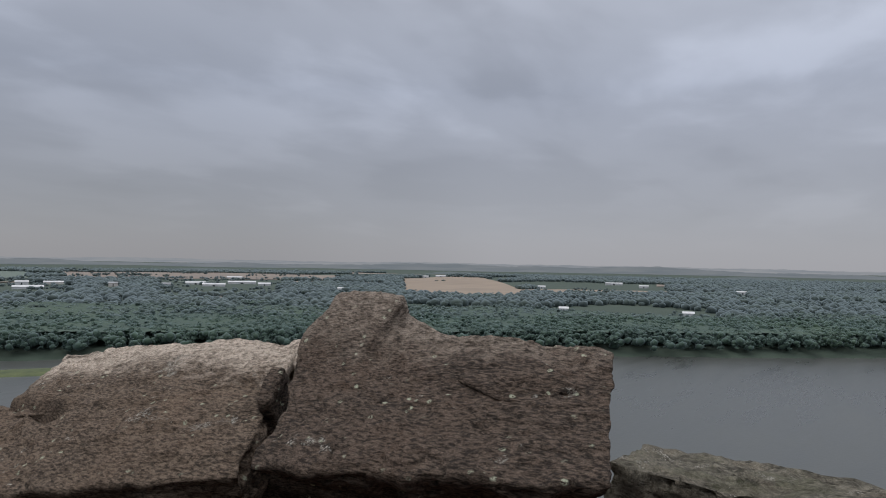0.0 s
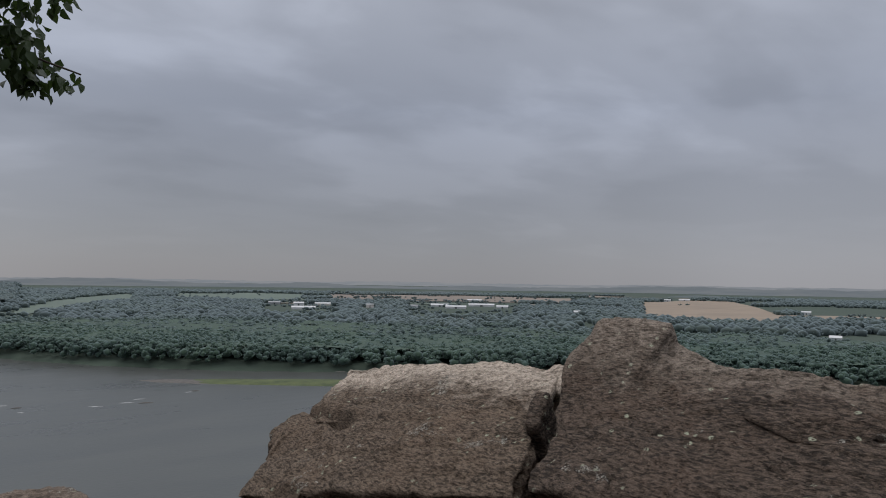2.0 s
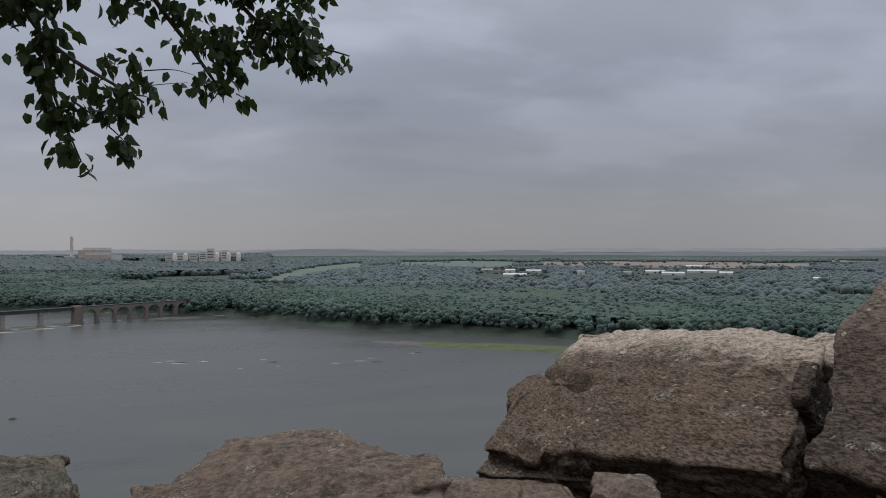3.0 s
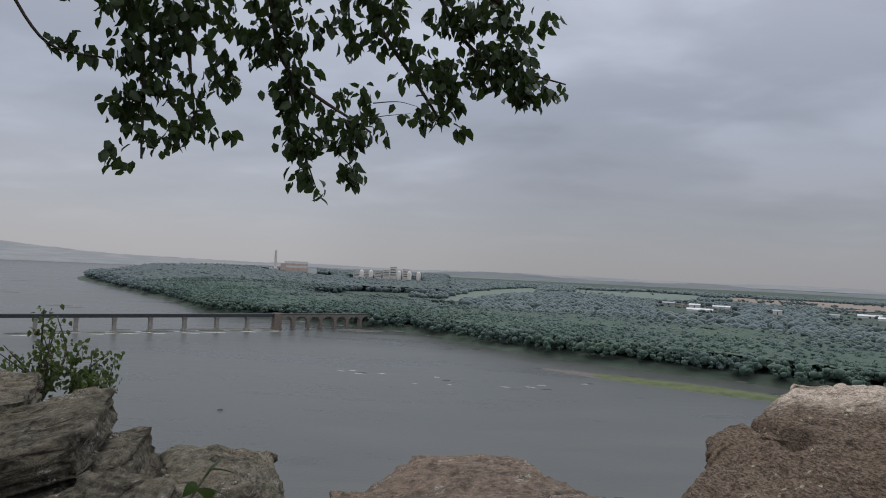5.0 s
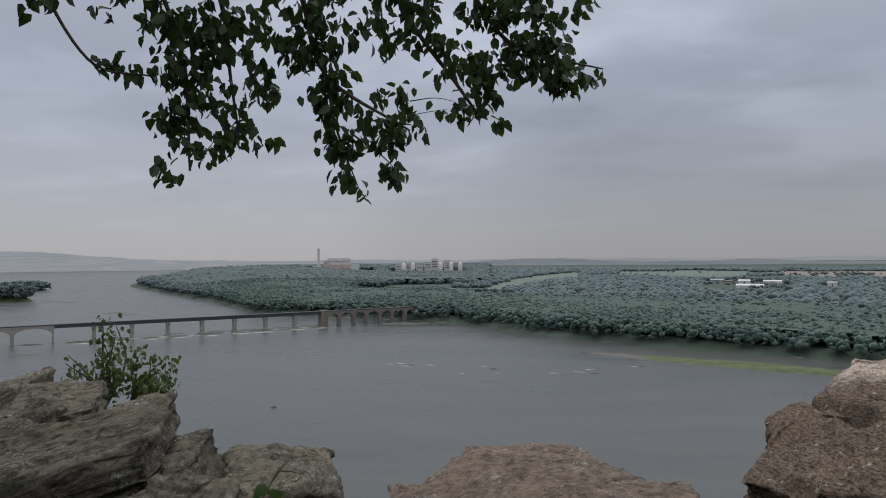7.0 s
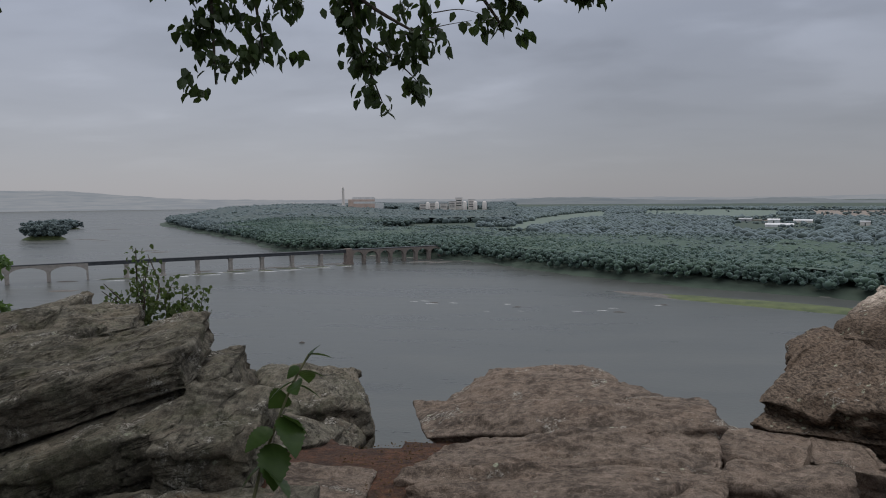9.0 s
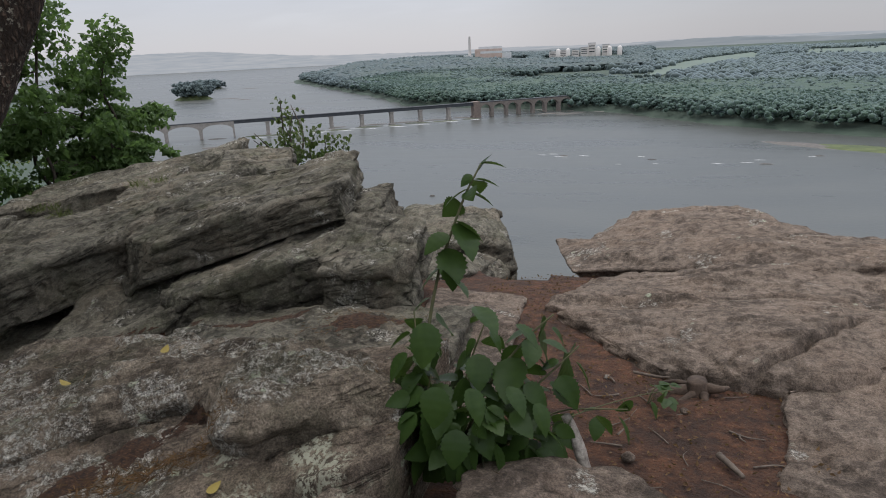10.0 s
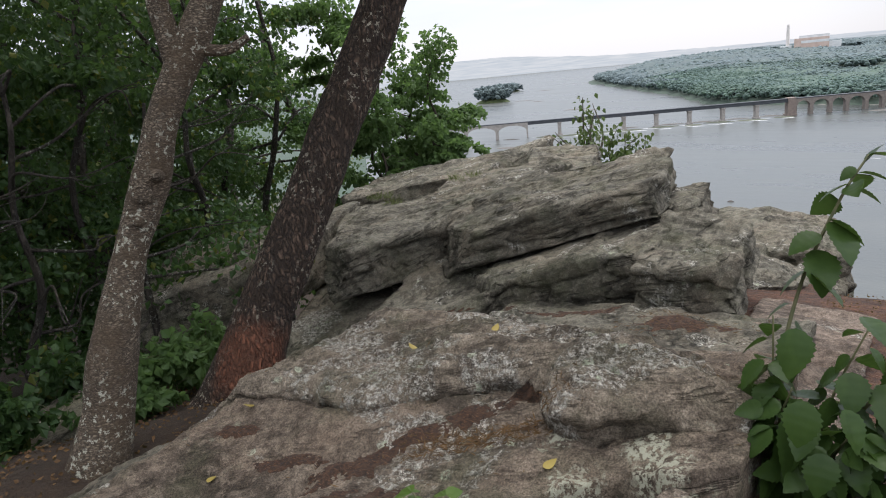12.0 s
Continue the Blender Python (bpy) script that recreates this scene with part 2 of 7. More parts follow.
def soil_mat():
    m, nt, b, p = material("ground_soil")
    big = noise_n(nt, p, 0.9, 4)
    mid = noise_n(nt, p, 14, 5, 0.7)
    fine = noise_n(nt, p, 90, 4, 0.7)
    red = mixc(nt, ramp(nt, mid, [(0.34, 0), (0.62, 1)]), (0.034, 0.014, 0.007), (0.15, 0.062, 0.028))
    chip = ramp(nt, voro(nt, p, 55), [(0.16, 1), (0.24, 0)])
    chip = math_n(nt, "MULTIPLY", chip, ramp(nt, mid, [(0.45, 0), (0.55, 1)]))
    red = mixc(nt, chip, red, (0.20, 0.115, 0.065))
    red = mixc(nt, ramp(nt, fine, [(0.35, 0.6), (0.5, 0)]), red, (0.04, 0.025, 0.018))
    red = mixc(nt, ramp(nt, noise_n(nt, p, 3.2, 6, 0.75), [(0.45, 0), (0.62, 0.8)]), red, (0.036, 0.020, 0.013))
    litter = mixc(nt, noise_n(nt, p, 20, 5, 0.7), (0.016, 0.012, 0.008), (0.075, 0.045, 0.026))
    # leaf litter under the wood, away from the trodden red soil
    sx = nt.nodes.new("ShaderNodeSeparateXYZ")
    nt.links.new(p, sx.inputs[0])
    wood = ramp(nt, math_n(nt, "ADD", math_n(nt, "MULTIPLY", sx.outputs[0], -0.25), math_n(nt, "MULTIPLY", big, 0.6)), [(0.85, 0), (1.15, 1)])
    near = mixc(nt, wood, red, litter)
    # far country: rough green
    grass = mixc(nt, noise_n(nt, p, 0.02, 6, 0.7), (0.036, 0.058, 0.042), (0.056, 0.078, 0.054))
    low = ramp(nt, math_n(nt, "MULTIPLY", sx.outputs[2], -0.1), [(0.3, 0), (0.9, 1)])
    link(nt, mixc(nt, low, near, grass), b.inputs["Base Color"])
    # faint blue sheen on the low country, painted in for haze
    link(nt, math_n(nt, "MULTIPLY", low, 0.02), b.inputs["Sheen Weight"])
    b.inputs["Sheen Tint"].default_value = (0.72, 0.88, 1.0, 1)
    b.inputs["Roughness"].default_value = 0.95
    bump(nt, b, mid, 1.0, 0.05)
    bump(nt, b, fine, 1.0, 0.012)
    return m


def litter_mat():
    m, nt, b, p = material("needle_litter")
    mid = noise_n(nt, p, 45, 6, 0.75)
    fine = noise_n(nt, mapping(nt, p, scale=(60, 220, 100), rot=(0, 0, 0.6)), 1.0, 4, 0.7)
    col = mixc(nt, ramp(nt, mid, [(0.35, 0), (0.62, 1)]), (0.016, 0.010, 0.007), (0.085, 0.042, 0.022))
    col = mixc(nt, ramp(nt, fine, [(0.55, 0), (0.66, 0.8)]), col, (0.20, 0.095, 0.045))
    link(nt, col, b.inputs["Base Color"])
    b.inputs["Roughness"].default_value = 0.95
    bump(nt, b, mid, 1.0, 0.02)
    bump(nt, b, fine, 1.0, 0.006)
    return m


def plain_mat(name, c1, c2, scale, rough=0.8, bump_d=0.0, metal=0.0):
    m, nt, b, p = material(name)
    n = noise_n(nt, p, scale, 5, 0.65)
    link(nt, mixc(nt, ramp(nt, n, [(0.3, 0), (0.7, 1)]), c1, c2), b.inputs["Base Color"])
    b.inputs["Roughness"].default_value = rough
    b.inputs["Metallic"].default_value = metal
    if bump_d:
        bump(nt, b, n, 0.6, bump_d)
    return m


def field_mat(name, c1, c2, rot):
    m, nt, b, p = material(name)
    rows = noise_n(nt, mapping(nt, p, scale=(0.004, 0.06, 0.01), rot=(0, 0, rot)), 1.0, 4)
    patch = noise_n(nt, p, 0.008, 5, 0.6)
    f = ramp(nt, math_n(nt, "ADD", math_n(nt, "MULTIPLY", rows, 0.5), math_n(nt, "MULTIPLY", patch, 0.5)), [(0.36, 0), (0.62, 1)])
    link(nt, mixc(nt, f, c1, c2), b.inputs["Base Color"])
    b.inputs["Roughness"].default_value = 0.95
    # pale blue sheen imitates haze lying over the fields
    b.inputs["Sheen Weight"].default_value = 0.22
    b.inputs["Sheen Tint"].default_value = (0.8, 0.9, 1.0, 1)
    return m


def leaf_mat(name, c1, c2, glow=0.35, odd=None, gloss=0.45):
    """Leaves: colour varies leaf by leaf; light shines through the blade."""
    m, nt, b, p = material(name)
    isl = nt.nodes.new("ShaderNodeNewGeometry").outputs["Random Per Island"]
    col = mixc(nt, isl, c1, c2)
    if odd:
        col = mixc(nt, ramp(nt, isl, [(0.94, 0), (0.965, 1)]), col, odd)
    col = mixc(nt, noise_n(nt, p, 35, 3), col, c1)
    link(nt, col, b.inputs["Base Color"])
    b.inputs["Roughness"].default_value = gloss
    b.inputs["Specular IOR Level"].default_value = 0.28
    tr = nt.nodes.new("ShaderNodeBsdfTranslucent")
    link(nt, mixc(nt, 0.5, col, (0.10, 0.17, 0.03)), tr.inputs["Color"])
    mx = nt.nodes.new("ShaderNodeMixShader")
    mx.inputs[0].default_value = glow
    nt.links.new(b.outputs[0], mx.inputs[1])
    nt.links.new(tr.outputs[0], mx.inputs[2])
    nt.links.new(mx.outputs[0], nt.nodes["Material Output"].inputs[0])
    return m


def forest_mat(name, c1, c2, haze_sheen):
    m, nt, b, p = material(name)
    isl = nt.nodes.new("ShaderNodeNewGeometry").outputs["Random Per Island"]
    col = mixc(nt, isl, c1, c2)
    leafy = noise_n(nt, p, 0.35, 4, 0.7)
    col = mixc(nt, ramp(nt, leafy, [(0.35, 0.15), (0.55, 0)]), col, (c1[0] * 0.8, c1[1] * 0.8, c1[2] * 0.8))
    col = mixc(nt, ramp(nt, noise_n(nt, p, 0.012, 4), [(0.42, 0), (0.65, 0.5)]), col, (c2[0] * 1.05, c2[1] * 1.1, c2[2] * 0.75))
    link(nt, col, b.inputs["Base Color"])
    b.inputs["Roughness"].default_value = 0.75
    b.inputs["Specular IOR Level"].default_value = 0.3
    # bluish sheen that lays a painted haze over the far crowns
    b.inputs["Sheen Weight"].default_value = haze_sheen
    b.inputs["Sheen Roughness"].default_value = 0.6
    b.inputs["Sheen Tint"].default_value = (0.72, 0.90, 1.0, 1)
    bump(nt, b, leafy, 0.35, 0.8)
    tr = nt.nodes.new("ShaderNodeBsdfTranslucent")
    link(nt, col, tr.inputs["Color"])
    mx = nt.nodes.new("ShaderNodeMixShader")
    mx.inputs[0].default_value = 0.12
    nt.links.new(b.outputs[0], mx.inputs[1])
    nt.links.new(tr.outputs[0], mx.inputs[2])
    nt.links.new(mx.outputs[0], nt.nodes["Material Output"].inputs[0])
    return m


def bark_mat(name, dark, light, scale, rot, patch, patch_at=None, stretch=0.3, depth=0.03):
    """Furrowed bark: long plates split by dark cracks; a rubbed red patch near the foot if patch_at is given."""
    m, nt, b, p = material(name)
    q = mapping(nt, p, scale=(1.0, 1.0, stretch), rot=rot)
    wob = nt.nodes.new("ShaderNodeVectorMath")
    wob.operation = "ADD"
    nt.links.new(q, wob.inputs[0])
    off = nt.nodes.new("ShaderNodeTexNoise")
    nt.links.new(p, off.inputs["Vector"])
    off.inputs["Scale"].default_value = 9
    sc = nt.nodes.new("ShaderNodeVectorMath")
    sc.operation = "SCALE"
    nt.links.new(off.outputs["Color"], sc.inputs[0])
    sc.inputs["Scale"].default_value = 0.07
    nt.links.new(sc.outputs[0], wob.inputs[1])
    streak = noise_n(nt, mapping(nt, p, scale=(55, 55, 55 * stretch * 0.6), rot=rot), 1.0, 4, 0.65)
    edge = math_n(nt, "ADD", voro(nt, wob.outputs[0], scale, "DISTANCE_TO_EDGE"), math_n(nt, "MULTIPLY", math_n(nt, "SUBTRACT", streak, 0.5), 0.9))
    plate = ramp(nt, edge, [(0.0, 0.0), (0.30, 1)])
    fine = noise_n(nt, p, 70, 5, 0.7)
    flake = nt.nodes.new("ShaderNodeSeparateColor")
    nt.links.new(voro(nt, wob.outputs[0], scale, "F1", "Color"), flake.inputs[0])
    tone = math_n(nt, "ADD", math_n(nt, "MULTIPLY", fine, 0.68), math_n(nt, "MULTIPLY", flake.outputs[0], 0.32))
    col = mixc(nt, plate, dark, mixc(nt, ramp(nt, tone, [(0.25, 0), (0.75, 1)]), dark, light))
    lich = math_n(nt, "MULTIPLY", ramp(nt, noise_n(nt, p, 26, 4, 0.7), [(0.57, 0), (0.61, 1)]), ramp(nt, noise_n(nt, p, 2.2, 2), [(0.44, 0), (0.56, 0.95)]))
    col = mixc(nt, ramp(nt, noise_n(nt, p, 5.5, 5, 0.7), [(0.45, 0), (0.6, 0.65)]), col, (dark[0] * 1.5, dark[1] * 1.35, dark[2] * 1.1))
    col = mixc(nt, lich, col, patch)
    if patch_at:
        d = nt.nodes.new("ShaderNodeVectorMath")
        d.operation = "DISTANCE"
        nt.links.new(p, d.inputs[0])
        d.inputs[1].default_value = patch_at
        near = ramp(nt, math_n(nt, "ADD", d.outputs["Value"], math_n(nt, "MULTIPLY", noise_n(nt, p, 8, 4), 0.25)), [(0.36, 1), (0.52, 0)])
        col = mixc(nt, math_n(nt, "MULTIPLY", near, math_n(nt, "ADD", 0.45, math_n(nt, "MULTIPLY", plate, 0.45))), col, mixc(nt, fine, (0.11, 0.042, 0.024), (0.36, 0.135, 0.072)))
    link(nt, col, b.inputs["Base Color"])
    b.inputs["Roughness"].default_value = 0.9
    bump(nt, b, plate, 1.0, depth)
    bump(nt, b, noise_n(nt, p, 18, 5, 0.7), 0.8, 0.02)
    bump(nt, b, fine, 0.5, 0.004)
    return m


def water_mat():
    """Silty river: murky body colour under a dull, ruffled surface."""
    m, nt, b, p = material("river_water")
    flat = mapping(nt, p, scale=(1, 1, 0))
    drift = noise_n(nt, mapping(nt, p, scale=(0.004, 0.014, 0), rot=(0, 0, 0.55)), 1.0, 5)
    streak = noise_n(nt, mapping(nt, p, scale=(0.02, 0.11, 0), rot=(0, 0, 0.55)), 1.0, 5, 0.65)
    mix = math_n(nt, "ADD", math_n(nt, "MULTIPLY", drift, 0.6), math_n(nt, "MULTIPLY", streak, 0.4))
    link(nt, mixc(nt, ramp(nt, mix, [(0.38, 0), (0.62, 1)]), (0.060, 0.066, 0.062), (0.092, 0.097, 0.090)), b.inputs["Base Color"])
    b.inputs["IOR"].default_value = 1.33
    link(nt, ramp(nt, mix, [(0.35, 0.24), (0.65, 0.36)]), b.inputs["Roughness"])
    bump(nt, b, noise_n(nt, flat, 0.6, 4, 0.6), 0.3, 0.2)
    return m


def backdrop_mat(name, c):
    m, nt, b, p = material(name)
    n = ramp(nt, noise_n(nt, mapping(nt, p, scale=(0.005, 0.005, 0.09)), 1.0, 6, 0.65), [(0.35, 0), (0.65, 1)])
    # ridges glow flatly, with the distance haze put into the emission colour
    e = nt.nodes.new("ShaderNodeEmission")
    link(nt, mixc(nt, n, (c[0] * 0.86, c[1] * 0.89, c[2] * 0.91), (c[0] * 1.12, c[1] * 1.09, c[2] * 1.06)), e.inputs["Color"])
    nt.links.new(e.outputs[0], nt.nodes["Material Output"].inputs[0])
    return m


SOIL = soil_mat()
LITTER = litter_mat()
WATER = water_mat()
# farther woods get bluer, paler leaves: distance haze put into their colour
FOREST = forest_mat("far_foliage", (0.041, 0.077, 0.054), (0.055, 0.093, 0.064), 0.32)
FOREST_MID = forest_mat("hazed_foliage_mid", (0.046, 0.073, 0.062), (0.058, 0.085, 0.070), 0.36)
FOREST_FAR = forest_mat("hazed_foliage_far", (0.052, 0.073, 0.070), (0.060, 0.081, 0.077), 0.40)
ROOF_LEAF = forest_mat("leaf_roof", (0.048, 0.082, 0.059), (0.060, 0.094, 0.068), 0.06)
ROOF_LEAF_FAR = forest_mat("hazed_leaf_roof", (0.062, 0.082, 0.080), (0.070, 0.090, 0.087), 0.10)
TREE_LEAF = leaf_mat("cherry_leaf", (0.03, 0.05, 0.02), (0.06, 0.09, 0.03), 0.25)
WOOD_LEAF = leaf_mat("woodland_leaf", (0.034, 0.072, 0.024), (0.088, 0.145, 0.048), 0.46, (0.22, 0.2, 0.03))
BUSH_LEAF = leaf_mat("bush_leaf", (0.10, 0.17, 0.06), (0.19, 0.29, 0.105), 0.6)
PLANT_LEAF = leaf_mat("sapling_leaf", (0.022, 0.048, 0.012), (0.078, 0.128, 0.028), 0.34, (0.30, 0.36, 0.09), 0.36)
CREEPER_LEAF = leaf_mat("creeper_leaf", (0.055, 0.11, 0.018), (0.14, 0.20, 0.04), 0.35, (0.32, 0.12, 0.04))
CLIFF_LEAF = leaf_mat("shrub_leaf", (0.06, 0.09, 0.035), (0.16, 0.18, 0.06), 0.4)
GRASS_LEAF = leaf_mat("grass_blade", (0.09, 0.11, 0.03), (0.2, 0.2, 0.07), 0.3)
DRY_LEAF = leaf_mat("dry_leaf", (0.07, 0.035, 0.018), (0.30, 0.17, 0.07), 0.2, None, 0.7)
BARK_DARK = bark_mat("dark_furrowed_bark", (0.026, 0.017, 0.012), (0.215, 0.142, 0.10), 32, (0.0, 0.30, 0.55), (0.40, 0.36, 0.28), (-4.42, 2.45, -0.42), 0.28, 0.04)
BARK_GREY = bark_mat("grey_scaly_bark", (0.050, 0.036, 0.024), (0.31, 0.245, 0.175), 40, (0.0, 0.1, 0.4), (0.42, 0.41, 0.33), None, 2.6, 0.005)
BARK_FAR = bark_mat("shaded_bark", (0.03, 0.025, 0.02), (0.10, 0.08, 0.065), 14, (0, 0, 0), (0.2, 0.2, 0.16))
TWIG = plain_mat("twig_bark", (0.035, 0.027, 0.02), (0.09, 0.07, 0.05), 30)
STEM = plain_mat("green_stem", (0.06, 0.07, 0.03), (0.12, 0.11, 0.05), 30)
DEADWOOD = plain_mat("weathered_wood", (0.07, 0.05, 0.038), (0.2, 0.16, 0.125), 26, 0.85, 0.01)
STUMPWOOD = plain_mat("stump_wood", (0.03, 0.019, 0.013), (0.125, 0.085, 0.06), 34, 0.9, 0.012)
CONCRETE = plain_mat("old_concrete", (0.22, 0.20, 0.18), (0.36, 0.33, 0.30), 0.4)
BROWNSTONE = plain_mat("brown_stone_masonry", (0.13, 0.11, 0.095), (0.23, 0.195, 0.17), 0.5)
STEEL = plain_mat("dark_painted_steel", (0.026, 0.030, 0.036), (0.055, 0.06, 0.068), 0.3, 0.6)
WHITE = plain_mat("white_metal_sheet", (0.52, 0.53, 0.54), (0.68, 0.68, 0.68), 0.1, 0.5)
CREAM = plain_mat("pale_concrete_wall", (0.55, 0.51, 0.48), (0.7, 0.66, 0.62), 0.05, 0.8)
TANWALL = plain_mat("tan_brick_wall", (0.45, 0.33, 0.28), (0.58, 0.45, 0.39), 0.05, 0.8)
GREYROOF = plain_mat("grey_metal_roof", (0.22, 0.23, 0.24), (0.36, 0.37, 0.38), 0.1, 0.5)
GLASSDARK = plain_mat("dark_window_band", (0.03, 0.035, 0.04), (0.06, 0.065, 0.07), 0.2, 0.25)
FIELD_GOLD = field_mat("ripe_grain", (0.22, 0.155, 0.09), (0.31, 0.22, 0.135), 0.5)
FIELD_GREEN = field_mat("meadow", (0.078, 0.108, 0.068), (0.100, 0.132, 0.082), 0.2)
FIELD_BROWN = field_mat("fallow_field", (0.17, 0.12, 0.08), (0.24, 0.18, 0.12), 0.8)
BAR_GREEN = plain_mat("grassy_bar", (0.04, 0.06, 0.024), (0.115, 0.135, 0.05), 0.12, 0.9)
BAR_ROCK = plain_mat("river_rock", (0.05, 0.045, 0.04), (0.14, 0.125, 0.11), 0.5, 0.7)
BAR_WEED = plain_mat("weedy_rock", (0.045, 0.055, 0.035), (0.12, 0.125, 0.085), 0.3, 0.85)
FOAM = plain_mat("white_water", (0.22, 0.23, 0.23), (0.6, 0.6, 0.6), 0.6, 0.6)
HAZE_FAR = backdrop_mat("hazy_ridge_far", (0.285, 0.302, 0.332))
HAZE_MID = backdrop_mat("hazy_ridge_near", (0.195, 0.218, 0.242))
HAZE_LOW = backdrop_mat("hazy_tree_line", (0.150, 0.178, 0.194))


# ---- mesh helpers ----
def lattice(ix, iy, iz, seed):
    h = (ix * 374761393 + iy * 668265263 + iz * 2147483647 + seed * 974634777) & 0xFFFFFFFF
    h = ((h ^ (h >> 13)) * 1274126177) & 0xFFFFFFFF
    return ((h ^ (h >> 16)) & 0xFFFF) / 32767.5 - 1.0


def fbm(P, scale=1.0, octaves=4, seed=0, gain=0.5):
    """Smooth value noise, about -1 to 1, at rows of points."""
    P = np.asarray(P, float) * scale
    total, amp, norm = np.zeros(len(P)), 1.0, 0.0
    for o in range(octaves):
        base = np.floor(P)
        f = P - base
        f = f * f * (3 - 2 * f)
        i = base.astype(np.int64)
        s = 0
        for dx in (0, 1):
            for dy in (0, 1):
                for dz in (0, 1):
                    wgt = (f[:, 0] if dx else 1 - f[:, 0]) * (f[:, 1] if dy else 1 - f[:, 1]) * (f[:, 2] if dz else 1 - f[:, 2])
                    s = s + wgt * lattice(i[:, 0] + dx, i[:, 1] + dy, i[:, 2] + dz, seed + o)
        total += amp * s
        norm += amp
        amp *= gain
        P = P * 2.03 + 17.1
    return total / norm


def make_mesh(name, V, faces, mat, smooth=True):
    """A mesh from points and a list of index arrays, one array for each number of corners."""
    me = bpy.data.meshes.new(name)
    V = np.asarray(V, np.float32)
    faces = [np.asarray(f, np.int32) for f in faces if len(f)]
    loops = np.concatenate([f.ravel() for f in faces])
    sizes = np.concatenate([np.full(len(f), f.shape[1], np.int32) for f in faces])
    starts = np.concatenate([[0], np.cumsum(sizes)[:-1]]).astype(np.int32)
    me.vertices.add(len(V))
    me.vertices.foreach_set("co", V.ravel())
    me.loops.add(len(loops))
    me.loops.foreach_set("vertex_index", loops)
    me.polygons.add(len(sizes))
    me.polygons.foreach_set("loop_start", starts)
    me.polygons.foreach_set("loop_total", sizes)
    me.polygons.foreach_set("use_smooth", np.full(len(sizes), smooth))
    me.update(calc_edges=True)
    me.validate()
    me.materials.append(mat)
    return me


def solid(name, V, faces, mat, at, smooth=True):
    """A thing of one mesh, its points given in the world, its origin at the place at."""
    ob = new(name, make_mesh(name, np.asarray(V) - np.asarray(at), faces, mat, smooth))
    ob.location = at
    return ob


def thing(name, at):
    ob = new(name)
    ob.empty_display_size = 0.2
    ob.location = at
    ob["base"] = [float(v) for v in at]
    return ob


def part(name, V, faces, mat, parent, label="", smooth=False):
    """One mesh under a thing or a part, its points given in the world."""
    base = parent["base"]
    ob = new(name, make_mesh(name, np.asarray(V) - np.asarray(base), faces, mat, smooth))
    ob.parent = parent
    ob["base"] = [float(v) for v in base]
    return tagged(ob, label) if label else ob


def join(chunks):
    """Several (points, faces) as one; faces are lists of index arrays."""
    VV, FF, n = [], {}, 0
    for V, F in chunks:
        VV.append(np.asarray(V, float))
        for f in F:
            f = np.asarray(f)
            if len(f):
                FF.setdefault(f.shape[1], []).append(f + n)
        n += len(V)
    return np.concatenate(VV), [np.concatenate(f) for f in FF.values()]


BOX = np.array([[0, 3, 2, 1], [4, 5, 6, 7], [0, 1, 5, 4], [1, 2, 6, 5], [2, 3, 7, 6], [3, 0, 4, 7]])


def box(x0, x1, y0, y1, z0, z1, at=(0, 0, 0), turn=0.0):
    c, s = math.cos(turn), math.sin(turn)
    V = np.array([[x, y, z] for z in (z0, z1) for x, y in ((x0, y0), (x1, y0), (x1, y1), (x0, y1))], float)
    V = np.stack([V[:, 0] * c - V[:, 1] * s, V[:, 0] * s + V[:, 1] * c, V[:, 2]], 1) + at
    return V, [BOX]


